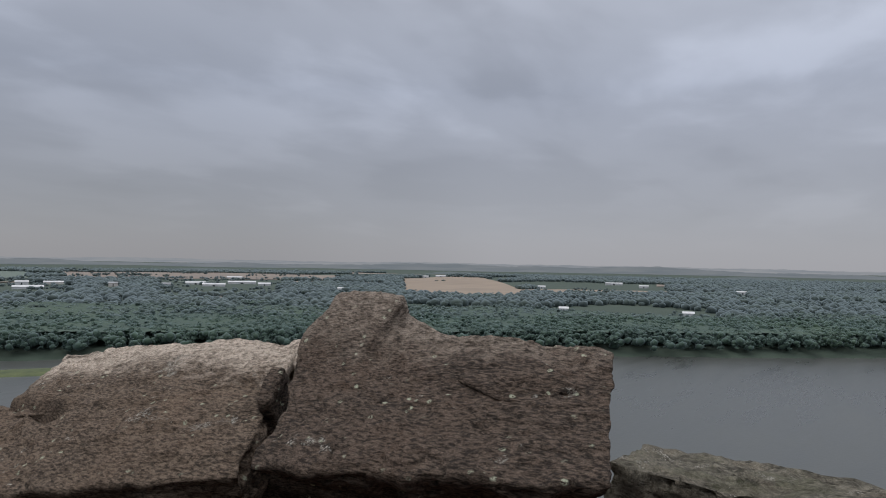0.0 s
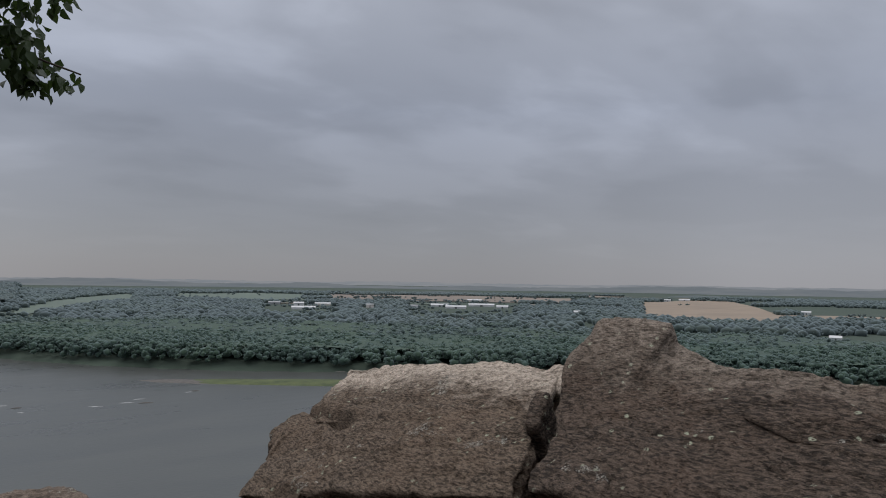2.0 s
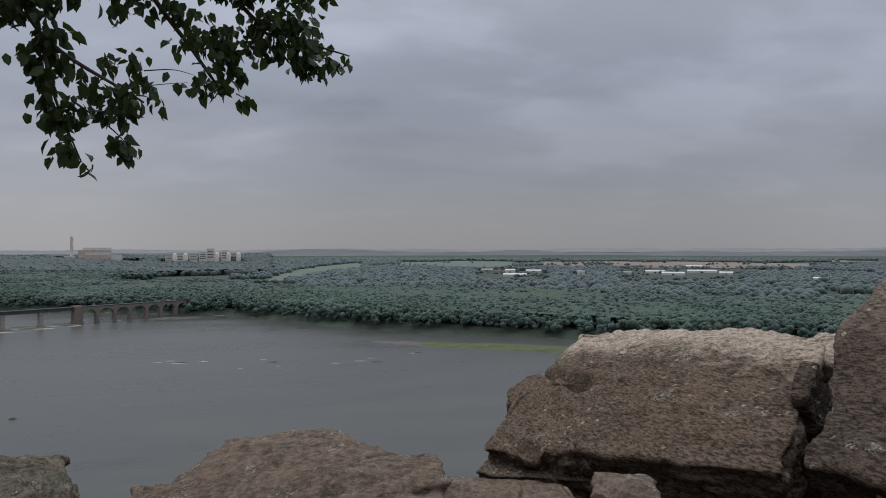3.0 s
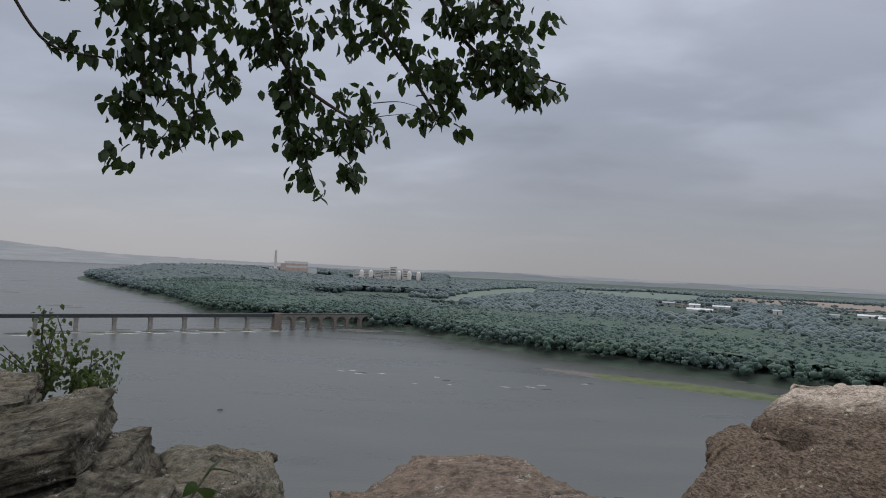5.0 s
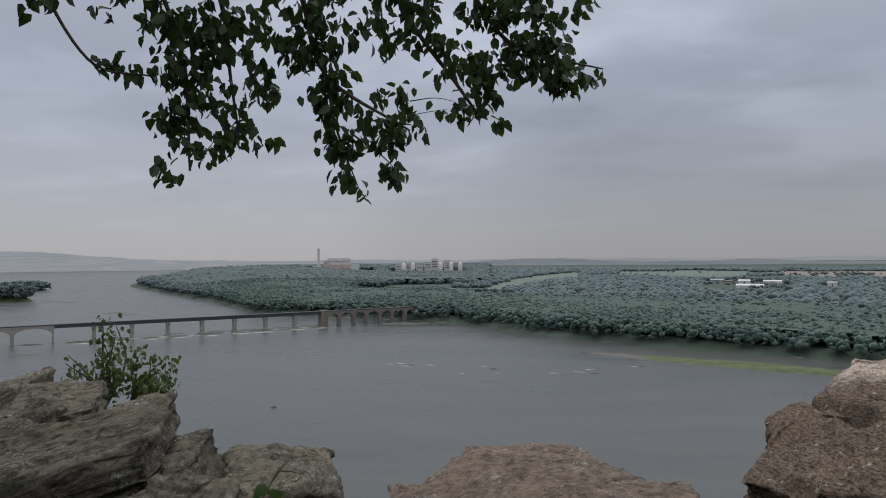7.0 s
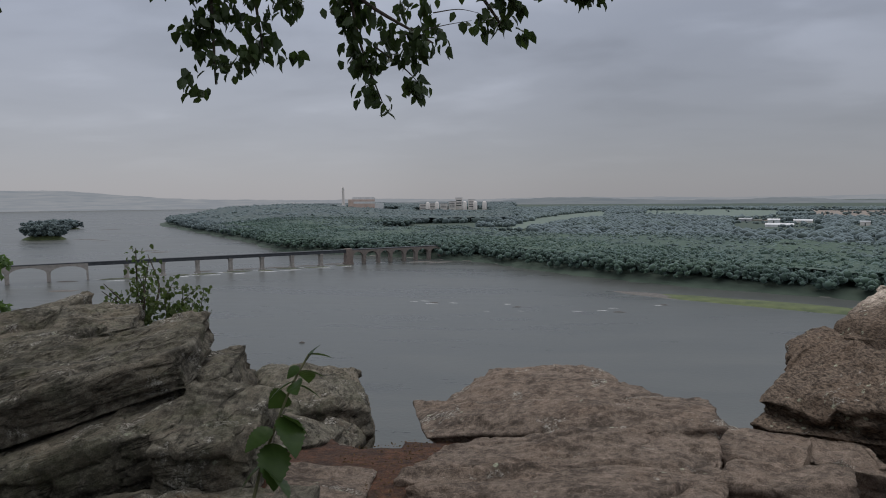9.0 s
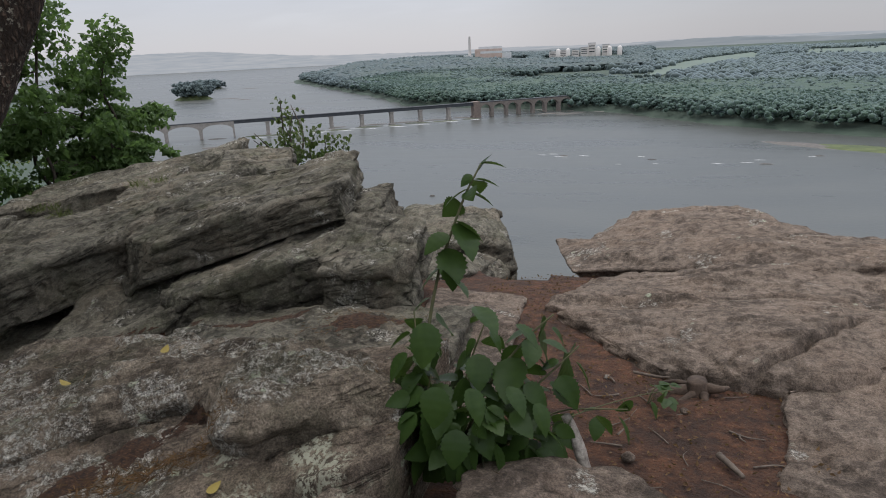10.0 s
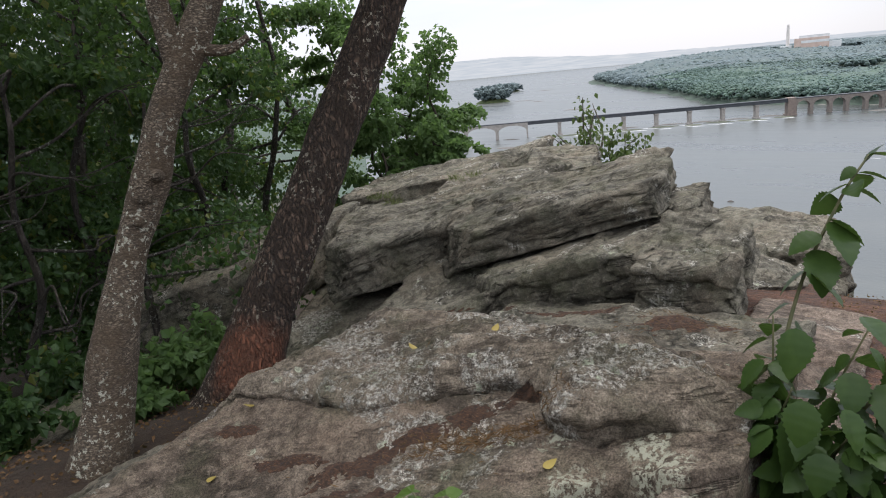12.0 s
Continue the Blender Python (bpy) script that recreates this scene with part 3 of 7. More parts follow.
def tube(path, radii, sides=10, seed=0, rough=0.0, cap=True):
    """A round limb along a path of points, with a radius at each; smoothly interpolated."""
    path, radii = np.asarray(path, float), np.asarray(radii, float)
    n = len(path)
    t = np.linspace(0, n - 1, max(2, (n - 1) * 8 + 1) if n > 2 else 9)
    k = np.clip(t.astype(int), 0, n - 2)
    f = (t - k)[:, None]
    ext = np.vstack([2 * path[0] - path[1], path, 2 * path[-1] - path[-2]])
    p0, p1, p2, p3 = ext[k], ext[k + 1], ext[k + 2], ext[k + 3]
    C = 0.5 * (2 * p1 + (p2 - p0) * f + (2 * p0 - 5 * p1 + 4 * p2 - p3) * f**2 + (3 * p1 - p0 - 3 * p2 + p3) * f**3)
    r = np.interp(t, range(n), radii)
    T = np.gradient(C, axis=0)
    T /= np.linalg.norm(T, axis=1, keepdims=True) + 1e-9
    ref = np.array([0.31, 0.95, 0.05]) if abs(T[:, 2]).mean() > 0.6 else np.array([0.05, 0.1, 1.0])
    A = np.cross(T, ref)
    A /= np.linalg.norm(A, axis=1, keepdims=True) + 1e-9
    B = np.cross(T, A)
    a = np.linspace(0, 2 * np.pi, sides, endpoint=False)
    ring = np.cos(a)[None, :, None] * A[:, None] + np.sin(a)[None, :, None] * B[:, None]
    V = C[:, None] + ring * r[:, None, None]
    if rough:
        W = V.reshape(-1, 3)
        lump = fbm(W, 3.0, 3, seed) * rough + fbm(W, 11.0, 3, seed + 5) * rough * 0.5
        V = V + ring * lump.reshape(len(C), sides, 1)
    m = len(C)
    i = np.arange(m - 1)[:, None] * sides
    j = np.arange(sides)[None]
    q = np.stack([i + j, i + (j + 1) % sides, i + sides + (j + 1) % sides, i + sides + j], -1).reshape(-1, 4)
    V = V.reshape(-1, 3)
    F = [q]
    if cap:
        V = np.vstack([V, C[0], C[-1]])
        j = np.arange(sides)
        F.append(np.concatenate([np.stack([np.full(sides, m * sides), (j + 1) % sides, j], 1), np.stack([np.full(sides, m * sides + 1), (m - 1) * sides + j, (m - 1) * sides + (j + 1) % sides], 1)]))
    return V, F


def cells(P, seed):
    """The nearest of scattered seeds, one in each unit cube: its own random values, the offset from it, and how far the next one is."""
    base = np.floor(P).astype(np.int64)
    best, second = np.full(len(P), 9.0), np.full(len(P), 9.0)
    ident, off = np.zeros((len(P), 3)), np.zeros((len(P), 3))
    for dx in (-1, 0, 1):
        for dy in (-1, 0, 1):
            for dz in (-1, 0, 1):
                c = base + (dx, dy, dz)
                h = [lattice(c[:, 0], c[:, 1], c[:, 2], seed + 31 * k) for k in range(3)]
                q = P - (c + 0.5 + 0.42 * np.stack(h, 1))
                d = (q**2).sum(1)
                near = d < best
                second = np.where(near, best, np.minimum(second, d))
                best = np.where(near, d, best)
                off = np.where(near[:, None], q, off)
                ident = np.where(near[:, None], np.stack([h[1], h[2], h[0]], 1), ident)
    return ident, off, np.sqrt(second) - np.sqrt(best)


def rock_shape(top, thick, res=0.035, bevel=0.02, bulge=0.0, rough=0.05, strata=0.03, cuts=4, seed=1, taper=0.0, upright=False, block=(0.45, 0.45, 0.13), flake=0.02, split=0.012, crisp=0.0):
    """A weathered block: four top corners (in a ring), a thickness across the bedding, chipped edges.
    Its skin is broken into joint blocks that stand proud or lie back, and flakes step down on its top."""
    rng = np.random.default_rng(seed)
    A, B, C, D = (np.array(c, float) for c in top)
    U, Vv = ((B - A) + (C - D)) / 2, ((D - A) + (C - B)) / 2
    W = np.cross(U, Vv)
    W /= np.linalg.norm(W)
    if upright:
        W = np.array([0, 0, 1.0])
    half = np.array([np.linalg.norm(U), np.linalg.norm(Vv), thick]) / 2
    n = np.minimum(np.maximum(3, np.ceil(2 * half / res).astype(int)), 170)
    pts, quads, off = [], [], 0
    for ax in range(3):
        b, c = (ax + 1) % 3, (ax + 2) % 3
        gb, gc = np.meshgrid(np.arange(n[b] + 1), np.arange(n[c] + 1), indexing="ij")
        for side in (0, 1):
            g = np.zeros((*gb.shape, 3), int)
            g[..., ax], g[..., b], g[..., c] = side * n[ax], gb, gc
            idx = off + np.arange(gb.size).reshape(gb.shape)
            q = np.stack([idx[:-1, :-1], idx[1:, :-1], idx[1:, 1:], idx[:-1, 1:]], -1).reshape(-1, 4)
            quads.append(q if side else q[:, ::-1])
            pts.append(g.reshape(-1, 3))
            off += gb.size
    G, inv = np.unique(np.concatenate(pts), axis=0, return_inverse=True)
    quads = inv.reshape(-1)[np.concatenate(quads)]
    P = (2 * G / n - 1) * half
    r = min(bevel, half.min() * 0.9)
    q = np.clip(P, -(half - r), half - r)
    d = P - q
    dn = d / (np.linalg.norm(d, axis=1, keepdims=True) + 1e-9)
    P = q + r * dn
    u, v, w = (P / half).T
    s = 1 - taper * (1 - w) / 2
    # the outline wanders, so that no edge runs straight
    L = np.stack([u * half[0], v * half[1], w * half[2]], 1)
    wob = 0.05 * min(1.0, half[:2].min())
    u2 = ((u * s) + 1) / 2 + wob / half[0] * fbm(L, 2.2, 3, seed + 41)
    v2 = ((v * s) + 1) / 2 + wob / half[1] * fbm(L, 2.2, 3, seed + 47)
    X = A * ((1 - u2) * (1 - v2))[:, None] + B * (u2 * (1 - v2))[:, None] + C * (u2 * v2)[:, None] + D * ((1 - u2) * v2)[:, None]
    X = X + W * ((w - 1) * half[2])[:, None]
    X = X + W * (bulge * (1 - u**2) * (1 - v**2) * (w > -0.9))[:, None]
    fr = np.stack([U / np.linalg.norm(U), Vv / np.linalg.norm(Vv), W])
    N = dn @ fr
    N /= np.linalg.norm(N, axis=1, keepdims=True) + 1e-9
    for _ in range(cuts):
        k = rng.choice([-1, 1], 3) * rng.uniform(0.4, 1, 3)
        k[2] = rng.uniform(-0.2, 0.9)
        k = k @ fr
        k /= np.linalg.norm(k)
        h = X @ k
        X = X - k * np.maximum(0, h - (h.max() - rng.uniform(0.05, 0.16) * half[:2].min() * 2))[:, None]
    side, flat = 1 - np.abs(dn[:, 2]), np.maximum(0, dn[:, 2])
    skew = L + 0.06 * np.stack([fbm(L, 5, 2, seed + 51), fbm(L, 5, 2, seed + 53), 0.4 * fbm(L, 5, 2, seed + 57)], 1)
    ident, offs, gap = cells(skew / np.array(block) + 7.3, seed)
    facet = ident[:, 0] * 0.8 + (offs * ident[:, [1, 2, 0]]).sum(1) * 1.1
    i2, o2, gap2 = cells(skew / (np.array(block) * 0.37) + 3.1, seed + 5)
    facet2 = i2[:, 0] * 0.7 + (o2 * i2[:, [1, 2, 0]]).sum(1)
    groove = -np.exp(-((gap / 0.05) ** 2))
    terr = fbm(L * [1.0, 1.6, 0.0], 1.5, 4, seed + 61) * 4.0
    terr = np.floor(terr) + np.clip((terr % 1) * 6, 0, 1)
    ridged = 1 - 2 * np.abs(fbm(L * [1, 1, 2.2], 4.2, 4, seed + 71, 0.55))
    lev = w * half[2] / 0.11 + 0.7 * fbm(L * [1, 1, 0], 1.1, 3, seed + 77)
    joint = -np.exp(-(((lev - np.round(lev)) / 0.10) ** 2)) * (0.4 + 0.6 * (fbm(L * [0.6, 0.6, 5], 1.0, 2, seed + 79) > -0.1))
    soft = 1 - 0.75 * crisp
    move = rough * (0.55 * fbm(X, 1.5, 3, seed) + soft * (0.42 * fbm(X, 8.0, 4, seed + 7, 0.65) - 0.30 * ridged)) + side * strata * 0.7 * joint + side * (strata * (facet + 0.45 * facet2) + split * 1.6 * groove)
    move = move + flat * (flake * terr * 0.8 + 0.25 * strata * facet + split * groove * (ident[:, 1] > 0.1))
    return X + N * move[:, None], [quads]


def crested(shape, line, x0, x1):
    """Lift a rock's skin to a crest line, given as heights over y, fading in from x0 to x1."""
    V, F = shape
    ys, zs = np.array(line).T
    t = np.clip((V[:, 0] - x0) / (x1 - x0), 0, 1)
    V = V.copy()
    V[:, 2] += np.interp(V[:, 1], ys, zs) * t * t * (3 - 2 * t)
    return V, F


def grooved(shape, a, b, deep, lip, wide):
    """Cut a crack from a to b (in plan) into a rock's skin and raise a lip on its left side."""
    V, F = shape
    a, b = np.array(a), np.array(b)
    d = b - a
    L = np.linalg.norm(d)
    d = d / L
    q = V[:, :2] - a
    s, h = q @ d, d[0] * q[:, 1] - d[1] * q[:, 0]
    h = h + 0.05 * fbm(V, 5.0, 3, 91)
    win = np.clip(np.minimum(s, L - s) / 0.12 + 0.5, 0, 1)
    V = V.copy()
    V[:, 2] += win * (lip * np.exp(-(((h - wide * 2.2) / (wide * 1.8)) ** 2)) - deep * np.exp(-((h / wide) ** 2)))
    return V, F


def rock(name, label, mat, *shapes, group=""):
    V, F = join(shapes)
    at = [V[:, 0].mean(), V[:, 1].mean(), V[:, 2].min()]
    return tagged(solid(name, V, F, mat, at), label, "rock", group)


def leaves(P, size, rng, droop=0.6, wide=0.42, fold=0.25, rich=True, axis=None):
    """Folded leaf blades at rows of points: their stalk ends at P, their tips droop."""
    n = len(P)
    a = rng.normal(size=(n, 3)) if axis is None else axis + rng.normal(size=(n, 3)) * 0.35
    a[:, 2] -= droop * 1.6
    a /= np.linalg.norm(a, axis=1, keepdims=True)
    s = rng.normal(size=(n, 3))
    s[:, 2] *= 0.5
    s -= a * (s * a).sum(1, keepdims=True)
    s /= np.linalg.norm(s, axis=1, keepdims=True)
    u = np.cross(a, s)
    L = (size * rng.uniform(0.65, 1.2, n))[:, None]
    w = L * wide
    if rich:
        rows = [(0, 0, 0), (0.30, 0, 0), (0.68, 0, -0.04), (1.0, 0, -0.14), (0.28, 1, 1), (0.68, 0.72, 0.8), (0.28, -1, 1), (0.68, -0.72, 0.8)]
        tri = [[0, 4, 1], [0, 1, 6], [2, 5, 3], [2, 3, 7]]
        quad = [[1, 4, 5, 2], [6, 1, 2, 7]]
    else:
        rows = [(0, 0, 0), (0.42, 1, 1), (1.0, 0, -0.1), (0.42, -1, 1)]
        tri, quad = [[0, 1, 2], [0, 2, 3]], []
    V = np.stack([P + a * L * r0 + s * w * r1 + u * (w * fold * r2 if r1 else L * r2) for r0, r1, r2 in rows], 1)
    k = len(rows)
    base = (np.arange(n) * k)[:, None]
    F = [(base[:, :, None] + np.array(tri)[None]).reshape(-1, 3)]
    if quad:
        F.append((base[:, :, None] + np.array(quad)[None]).reshape(-1, 4))
    return V.reshape(-1, 3), F


def along(path, n, rng, spread):
    """n points scattered round a path."""
    path = np.asarray(path, float)
    t = rng.uniform(0, len(path) - 1, n)
    k = np.clip(t.astype(int), 0, len(path) - 2)
    f = (t - k)[:, None]
    o = rng.normal(size=(n, 3))
    o /= np.maximum(1, np.linalg.norm(o, axis=1, keepdims=True) / 1.7)
    return path[k] * (1 - f) + path[k + 1] * f + o * spread


# ---- the lie of the land ----
RIVER = -68.0
FAR_BANK = np.array([(-600, 4700), (-700, 3000), (-800, 2250), (-868, 2010), (-893, 1880), (-845, 1760), (-545, 1310), (-360, 1040), (-261, 862), (-130, 795), (-54, 750), (8, 712), (60, 628), (103, 572), (160, 515), (245, 455), (330, 365), (420, 268), (502, 180), (563, 100), (643, 3), (760, -200), (1000, -700), (1700, -2000), (3200, -4500)], float)
NEAR_SHORE = np.array([(-4600, 3600), (-1500, 1500), (-430, 440), (-260, 250), (-120, 120), (-45, 62), (-5, 42), (30, 36), (46, 0), (60, -60), (200, -400), (500, -1200), (1200, -4700)], float)
EDGE = np.array([(-2000, 1200), (-300, 160), (-60, 38), (-16, 20), (-9, 14.5), (-6, 11.5), (-3.2, 8.2), (-2.2, 6.6), (-1.4, 5.5), (-0.95, 5.0), (-0.4, 5.5), (0.6, 6.4), (1.6, 5.4), (2.4, 5.2), (4.2, 7.6), (5.4, 6.0), (5.6, 2.0), (6.8, -2.0), (9, -10), (60, -70), (300, -600), (900, -3000)], float)


def beyond(x, y, line):
    """Signed distance to a line: positive on its left."""
    P = np.stack([x, y], 1)
    best, sign = np.full(len(P), 1e12), np.ones(len(P))
    for a, b in zip(line[:-1], line[1:]):
        d = b - a
        t = np.clip(((P - a) @ d) / (d @ d), 0, 1)
        q = P - (a + t[:, None] * d)
        dist = (q**2).sum(1)
        cross = d[0] * (P[:, 1] - a[1]) - d[1] * (P[:, 0] - a[0])
        near = dist < best
        sign = np.where(near, np.where(cross >= 0, 1.0, -1.0), sign)
        best = np.minimum(best, dist)
    return sign * np.sqrt(best)


def inside(x, y, ring):
    """Whether points lie within a closed ring."""
    hit = np.zeros(len(x), bool)
    for (ax, ay), (bx, by) in zip(ring, np.roll(ring, -1, 0)):
        cross = ((ay > y) != (by > y)) & (x < (bx - ax) * (y - ay) / (by - ay + 1e-12) + ax)
        hit ^= cross
    return hit


def ease(v, a, b):
    t = np.clip((v - a) / (b - a), 0, 1)
    return t * t * (3 - 2 * t)


def land(x, y):
    """Height of the ground: the bluff's top, its cliff, the river bed, the far bank and the country behind it."""
    x, y = np.asarray(x, float), np.asarray(y, float)
    P = np.stack([x, y, 0 * x], 1)
    r = np.hypot(x, y)
    far = beyond(x, y, FAR_BANK)
    az = np.degrees(np.arctan2(x, y))
    rise = -67.0 + 4.5 * ease(far, -4, 14) + 8 * ease(far, 60, 700) + 9 * ease(r, 1300, 2600) + 18 * ease(r, 2500, 3900)
    rise = rise + fbm(P, 1 / 420, 4, 3) * 5 * ease(far, 60, 500)
    rise = rise + 24 * ease(far, 8, 190) * ease(-az, 4, 17) * ease(r, 1000, 2000)
    bed = np.minimum(-70.0, -68.5 - 0.02 * np.maximum(0, -far))
    ground_far = np.where(far > -4, rise, bed)
    s = np.abs(beyond(x, y, EDGE)) * np.where(inside(x, y, np.vstack([EDGE, [(900, -6000), (-6000, -6000), (-6000, 1200)]])), 1, -1)
    soil = -0.02 - 0.075 * np.clip(y - 2.9, -1.2, 6) + 0.16 * ease(1.9 - y, 0, 1.2)
    soil = soil - 0.30 * np.maximum(0, -2.3 - x) * np.where(x > -9, 1, 0) - np.where(x <= -9, 2.01 + 0.12 * np.minimum(-9 - x, 60), 0)
    soil = soil - 0.22 * np.clip(x - 1.2, 0, 3) - 0.10 * ease(y, 4.2, 5.2)
    soil = soil + fbm(P, 1.6, 3, 8) * 0.03 + fbm(P, 0.12, 3, 9) * 0.5 * ease(r, 7, 20)
    soil = soil - 0.45 * ease(-x, 1.0, 1.6) * ease(2.2 - y, 0, 0.5) * ease(x, -4.5, -3.2)
    slope = np.where(x < -7, 0.75 + 0.2 * ease(x, -60, -7), 2.6)
    top = np.where(s > 0, soil, np.maximum(-71.0, soil + s * slope))
    shore = -beyond(x, y, NEAR_SHORE)
    top = np.where((s < 0) & (shore > 0), np.maximum(top, -67.0), top)
    return np.where(far > -30, ground_far, np.where(top < -69, bed, top))


def polar(az0, az1, na, radii, centre=(0.0, 0.0)):
    az = np.radians(np.linspace(az0, az1, na))
    R, Z = np.meshgrid(radii, az, indexing="ij")
    return centre[0] + R * np.sin(Z), centre[1] + R * np.cos(Z)


def grid_faces(ni, nj):
    i, j = np.meshgrid(np.arange(ni - 1), np.arange(nj - 1), indexing="ij")
    a = i * nj + j
    return np.stack([a, a + 1, a + nj + 1, a + nj], -1).reshape(-1, 4)[:, ::-1]


rings = np.concatenate([np.geomspace(0.2, 14, 90), np.geomspace(14.6, 480, 50), np.linspace(490, 1000, 70), np.geomspace(1015, 4960, 60)])
X, Y = polar(-180, 180, 301, rings, (-0.5, 1.0))
V = np.stack([X.ravel(), Y.ravel(), land(X.ravel(), Y.ravel())], 1)
tagged(solid("ground", V, [grid_faces(len(rings), 301)], SOIL, (0, 0, 0)), "reddish soil, leaf litter and green river country below", "ground", kind="structure")

wr = np.concatenate([np.linspace(20, 1000, 60), np.geomspace(1030, 4950, 40)])
X, Y = polar(-100, 160, 140, wr)
V = np.stack([X.ravel(), Y.ravel(), np.full(X.size, RIVER)], 1)
tagged(solid("water", V, [grid_faces(len(wr), 140)], WATER, (0, 0, RIVER)), "wide calm grey river under an overcast sky", "river", kind="structure")


def ridge(name, radius, crest, wave, mat, seed, label):
    az = np.linspace(-125, 170, 900)
    a = np.radians(az)
    P = np.stack([np.sin(a) * 6, np.cos(a) * 6, 0 * a], 1)
    z = radius * np.tan(np.radians(crest(az) + wave * fbm(P, 1.2, 3, seed) + 0.07 * fbm(P, 22, 4, seed + 1, 0.7)))
    rows = [np.stack([np.sin(a) * radius, np.cos(a) * radius, zz], 1) for zz in (np.full(len(a), -75.0), z + 1.8)]
    tagged(solid(name, np.concatenate(rows), [grid_faces(2, len(a))[:, ::-1]], mat, (0, 0, 0)), label, "hills", kind="structure")


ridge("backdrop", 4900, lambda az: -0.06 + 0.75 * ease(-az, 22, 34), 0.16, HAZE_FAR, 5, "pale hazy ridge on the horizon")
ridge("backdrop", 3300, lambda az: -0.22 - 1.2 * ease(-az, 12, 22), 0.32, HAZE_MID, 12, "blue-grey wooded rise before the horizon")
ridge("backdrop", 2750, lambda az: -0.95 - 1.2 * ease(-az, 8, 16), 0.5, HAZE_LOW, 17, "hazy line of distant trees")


# ---- fields, as sheets on the ground ----
def field(name, label, mat, az0, az1, r_in, r_out, seed):
    na, nr = 40, 14
    az = np.linspace(az0, az1, na)
    t = np.linspace(0, 1, na)
    wob = np.stack([t * 6, 0 * t, 0 * t], 1)
    lo = np.interp(t, np.linspace(0, 1, len(r_in)), r_in) * (1 + 0.03 * fbm(wob, 1.0, 3, seed))
    hi = np.interp(t, np.linspace(0, 1, len(r_out)), r_out) * (1 + 0.03 * fbm(wob, 1.0, 3, seed + 1))
    k = np.linspace(0, 1, nr)[:, None]
    R = lo * (1 - k) + hi * k
    X, Y = R * np.sin(np.radians(az)), R * np.cos(np.radians(az))
    V = np.stack([X.ravel(), Y.ravel(), land(X.ravel(), Y.ravel()) + 1.2], 1)
    at = V.mean(0)
    tagged(solid(name, V, [grid_faces(nr, na)], mat, at), label, "field", kind="structure")
    FIELDS.append((az0, az1, lo, hi))


FIELDS = []
field("field", "ripe golden grain field beyond the river woods", FIELD_GOLD, 52.5, 63.0, [1230, 1180, 1180], [2050, 2300, 2250, 1500], 1)
field("field", "narrow golden strip at the wood's edge", FIELD_GOLD, 63.0, 80.0, [1290, 1330, 1480], [1500, 1480, 1560], 2)
field("field", "light green meadow running up between woods", FIELD_GREEN, 3.0, 11.0, [1150, 1400, 1800], [1330, 1900, 2300], 3)
field("field", "brown fallow strip behind the farm sheds", FIELD_BROWN, 26.0, 47.0, [1750, 1800, 1850], [2350, 2500, 2300], 4)
field("field", "green meadow with scattered trees", FIELD_GREEN, 68.0, 79.0, [820, 812, 800], [850, 862, 850], 5)
field("field", "pale green pasture below the ridge", FIELD_GREEN, 14.0, 24.0, [1900, 1850, 1800], [2300, 2300, 2250], 6)


for az0, az1, r0, r1, m, lab in ((22.5, 27, 1020, 1080, FIELD_GREEN, "narrow green crop field before the barns"), (33, 38, 1000, 1070, FIELD_BROWN, "narrow tan stubble field before the barns"), (41.5, 45.5, 1060, 1130, FIELD_GREEN, "small green field behind the river wood"), (29, 37, 1600, 1690, FIELD_GREEN, "green field between farmsteads"), (43, 51, 1620, 1720, FIELD_BROWN, "brown ploughed field by a hedge"), (16, 24, 1540, 1640, FIELD_BROWN, "pale brown field below a rise"), (84, 92, 1250, 1330, FIELD_GREEN, "dull green field by the river wood"), (74, 90, 1850, 1950, FIELD_BROWN, "pale brown field far inland"), (48, 60, 2500, 2650, FIELD_BROWN, "pale stubble near the far trees")):
    field("field", lab, m, az0, az1, [r0, r0 * 1.03, r0], [r1, r1 * 0.97, r1], int(az0 * 7))


# ---- far woods ----
def ico(level):
    bm = bmesh.new()
    bmesh.ops.create_icosphere(bm, subdivisions=level, radius=1.0)
    V = np.array([v.co for v in bm.verts])
    F = np.array([[v.index for v in f.verts] for f in bm.faces])
    bm.free()
    return V, F


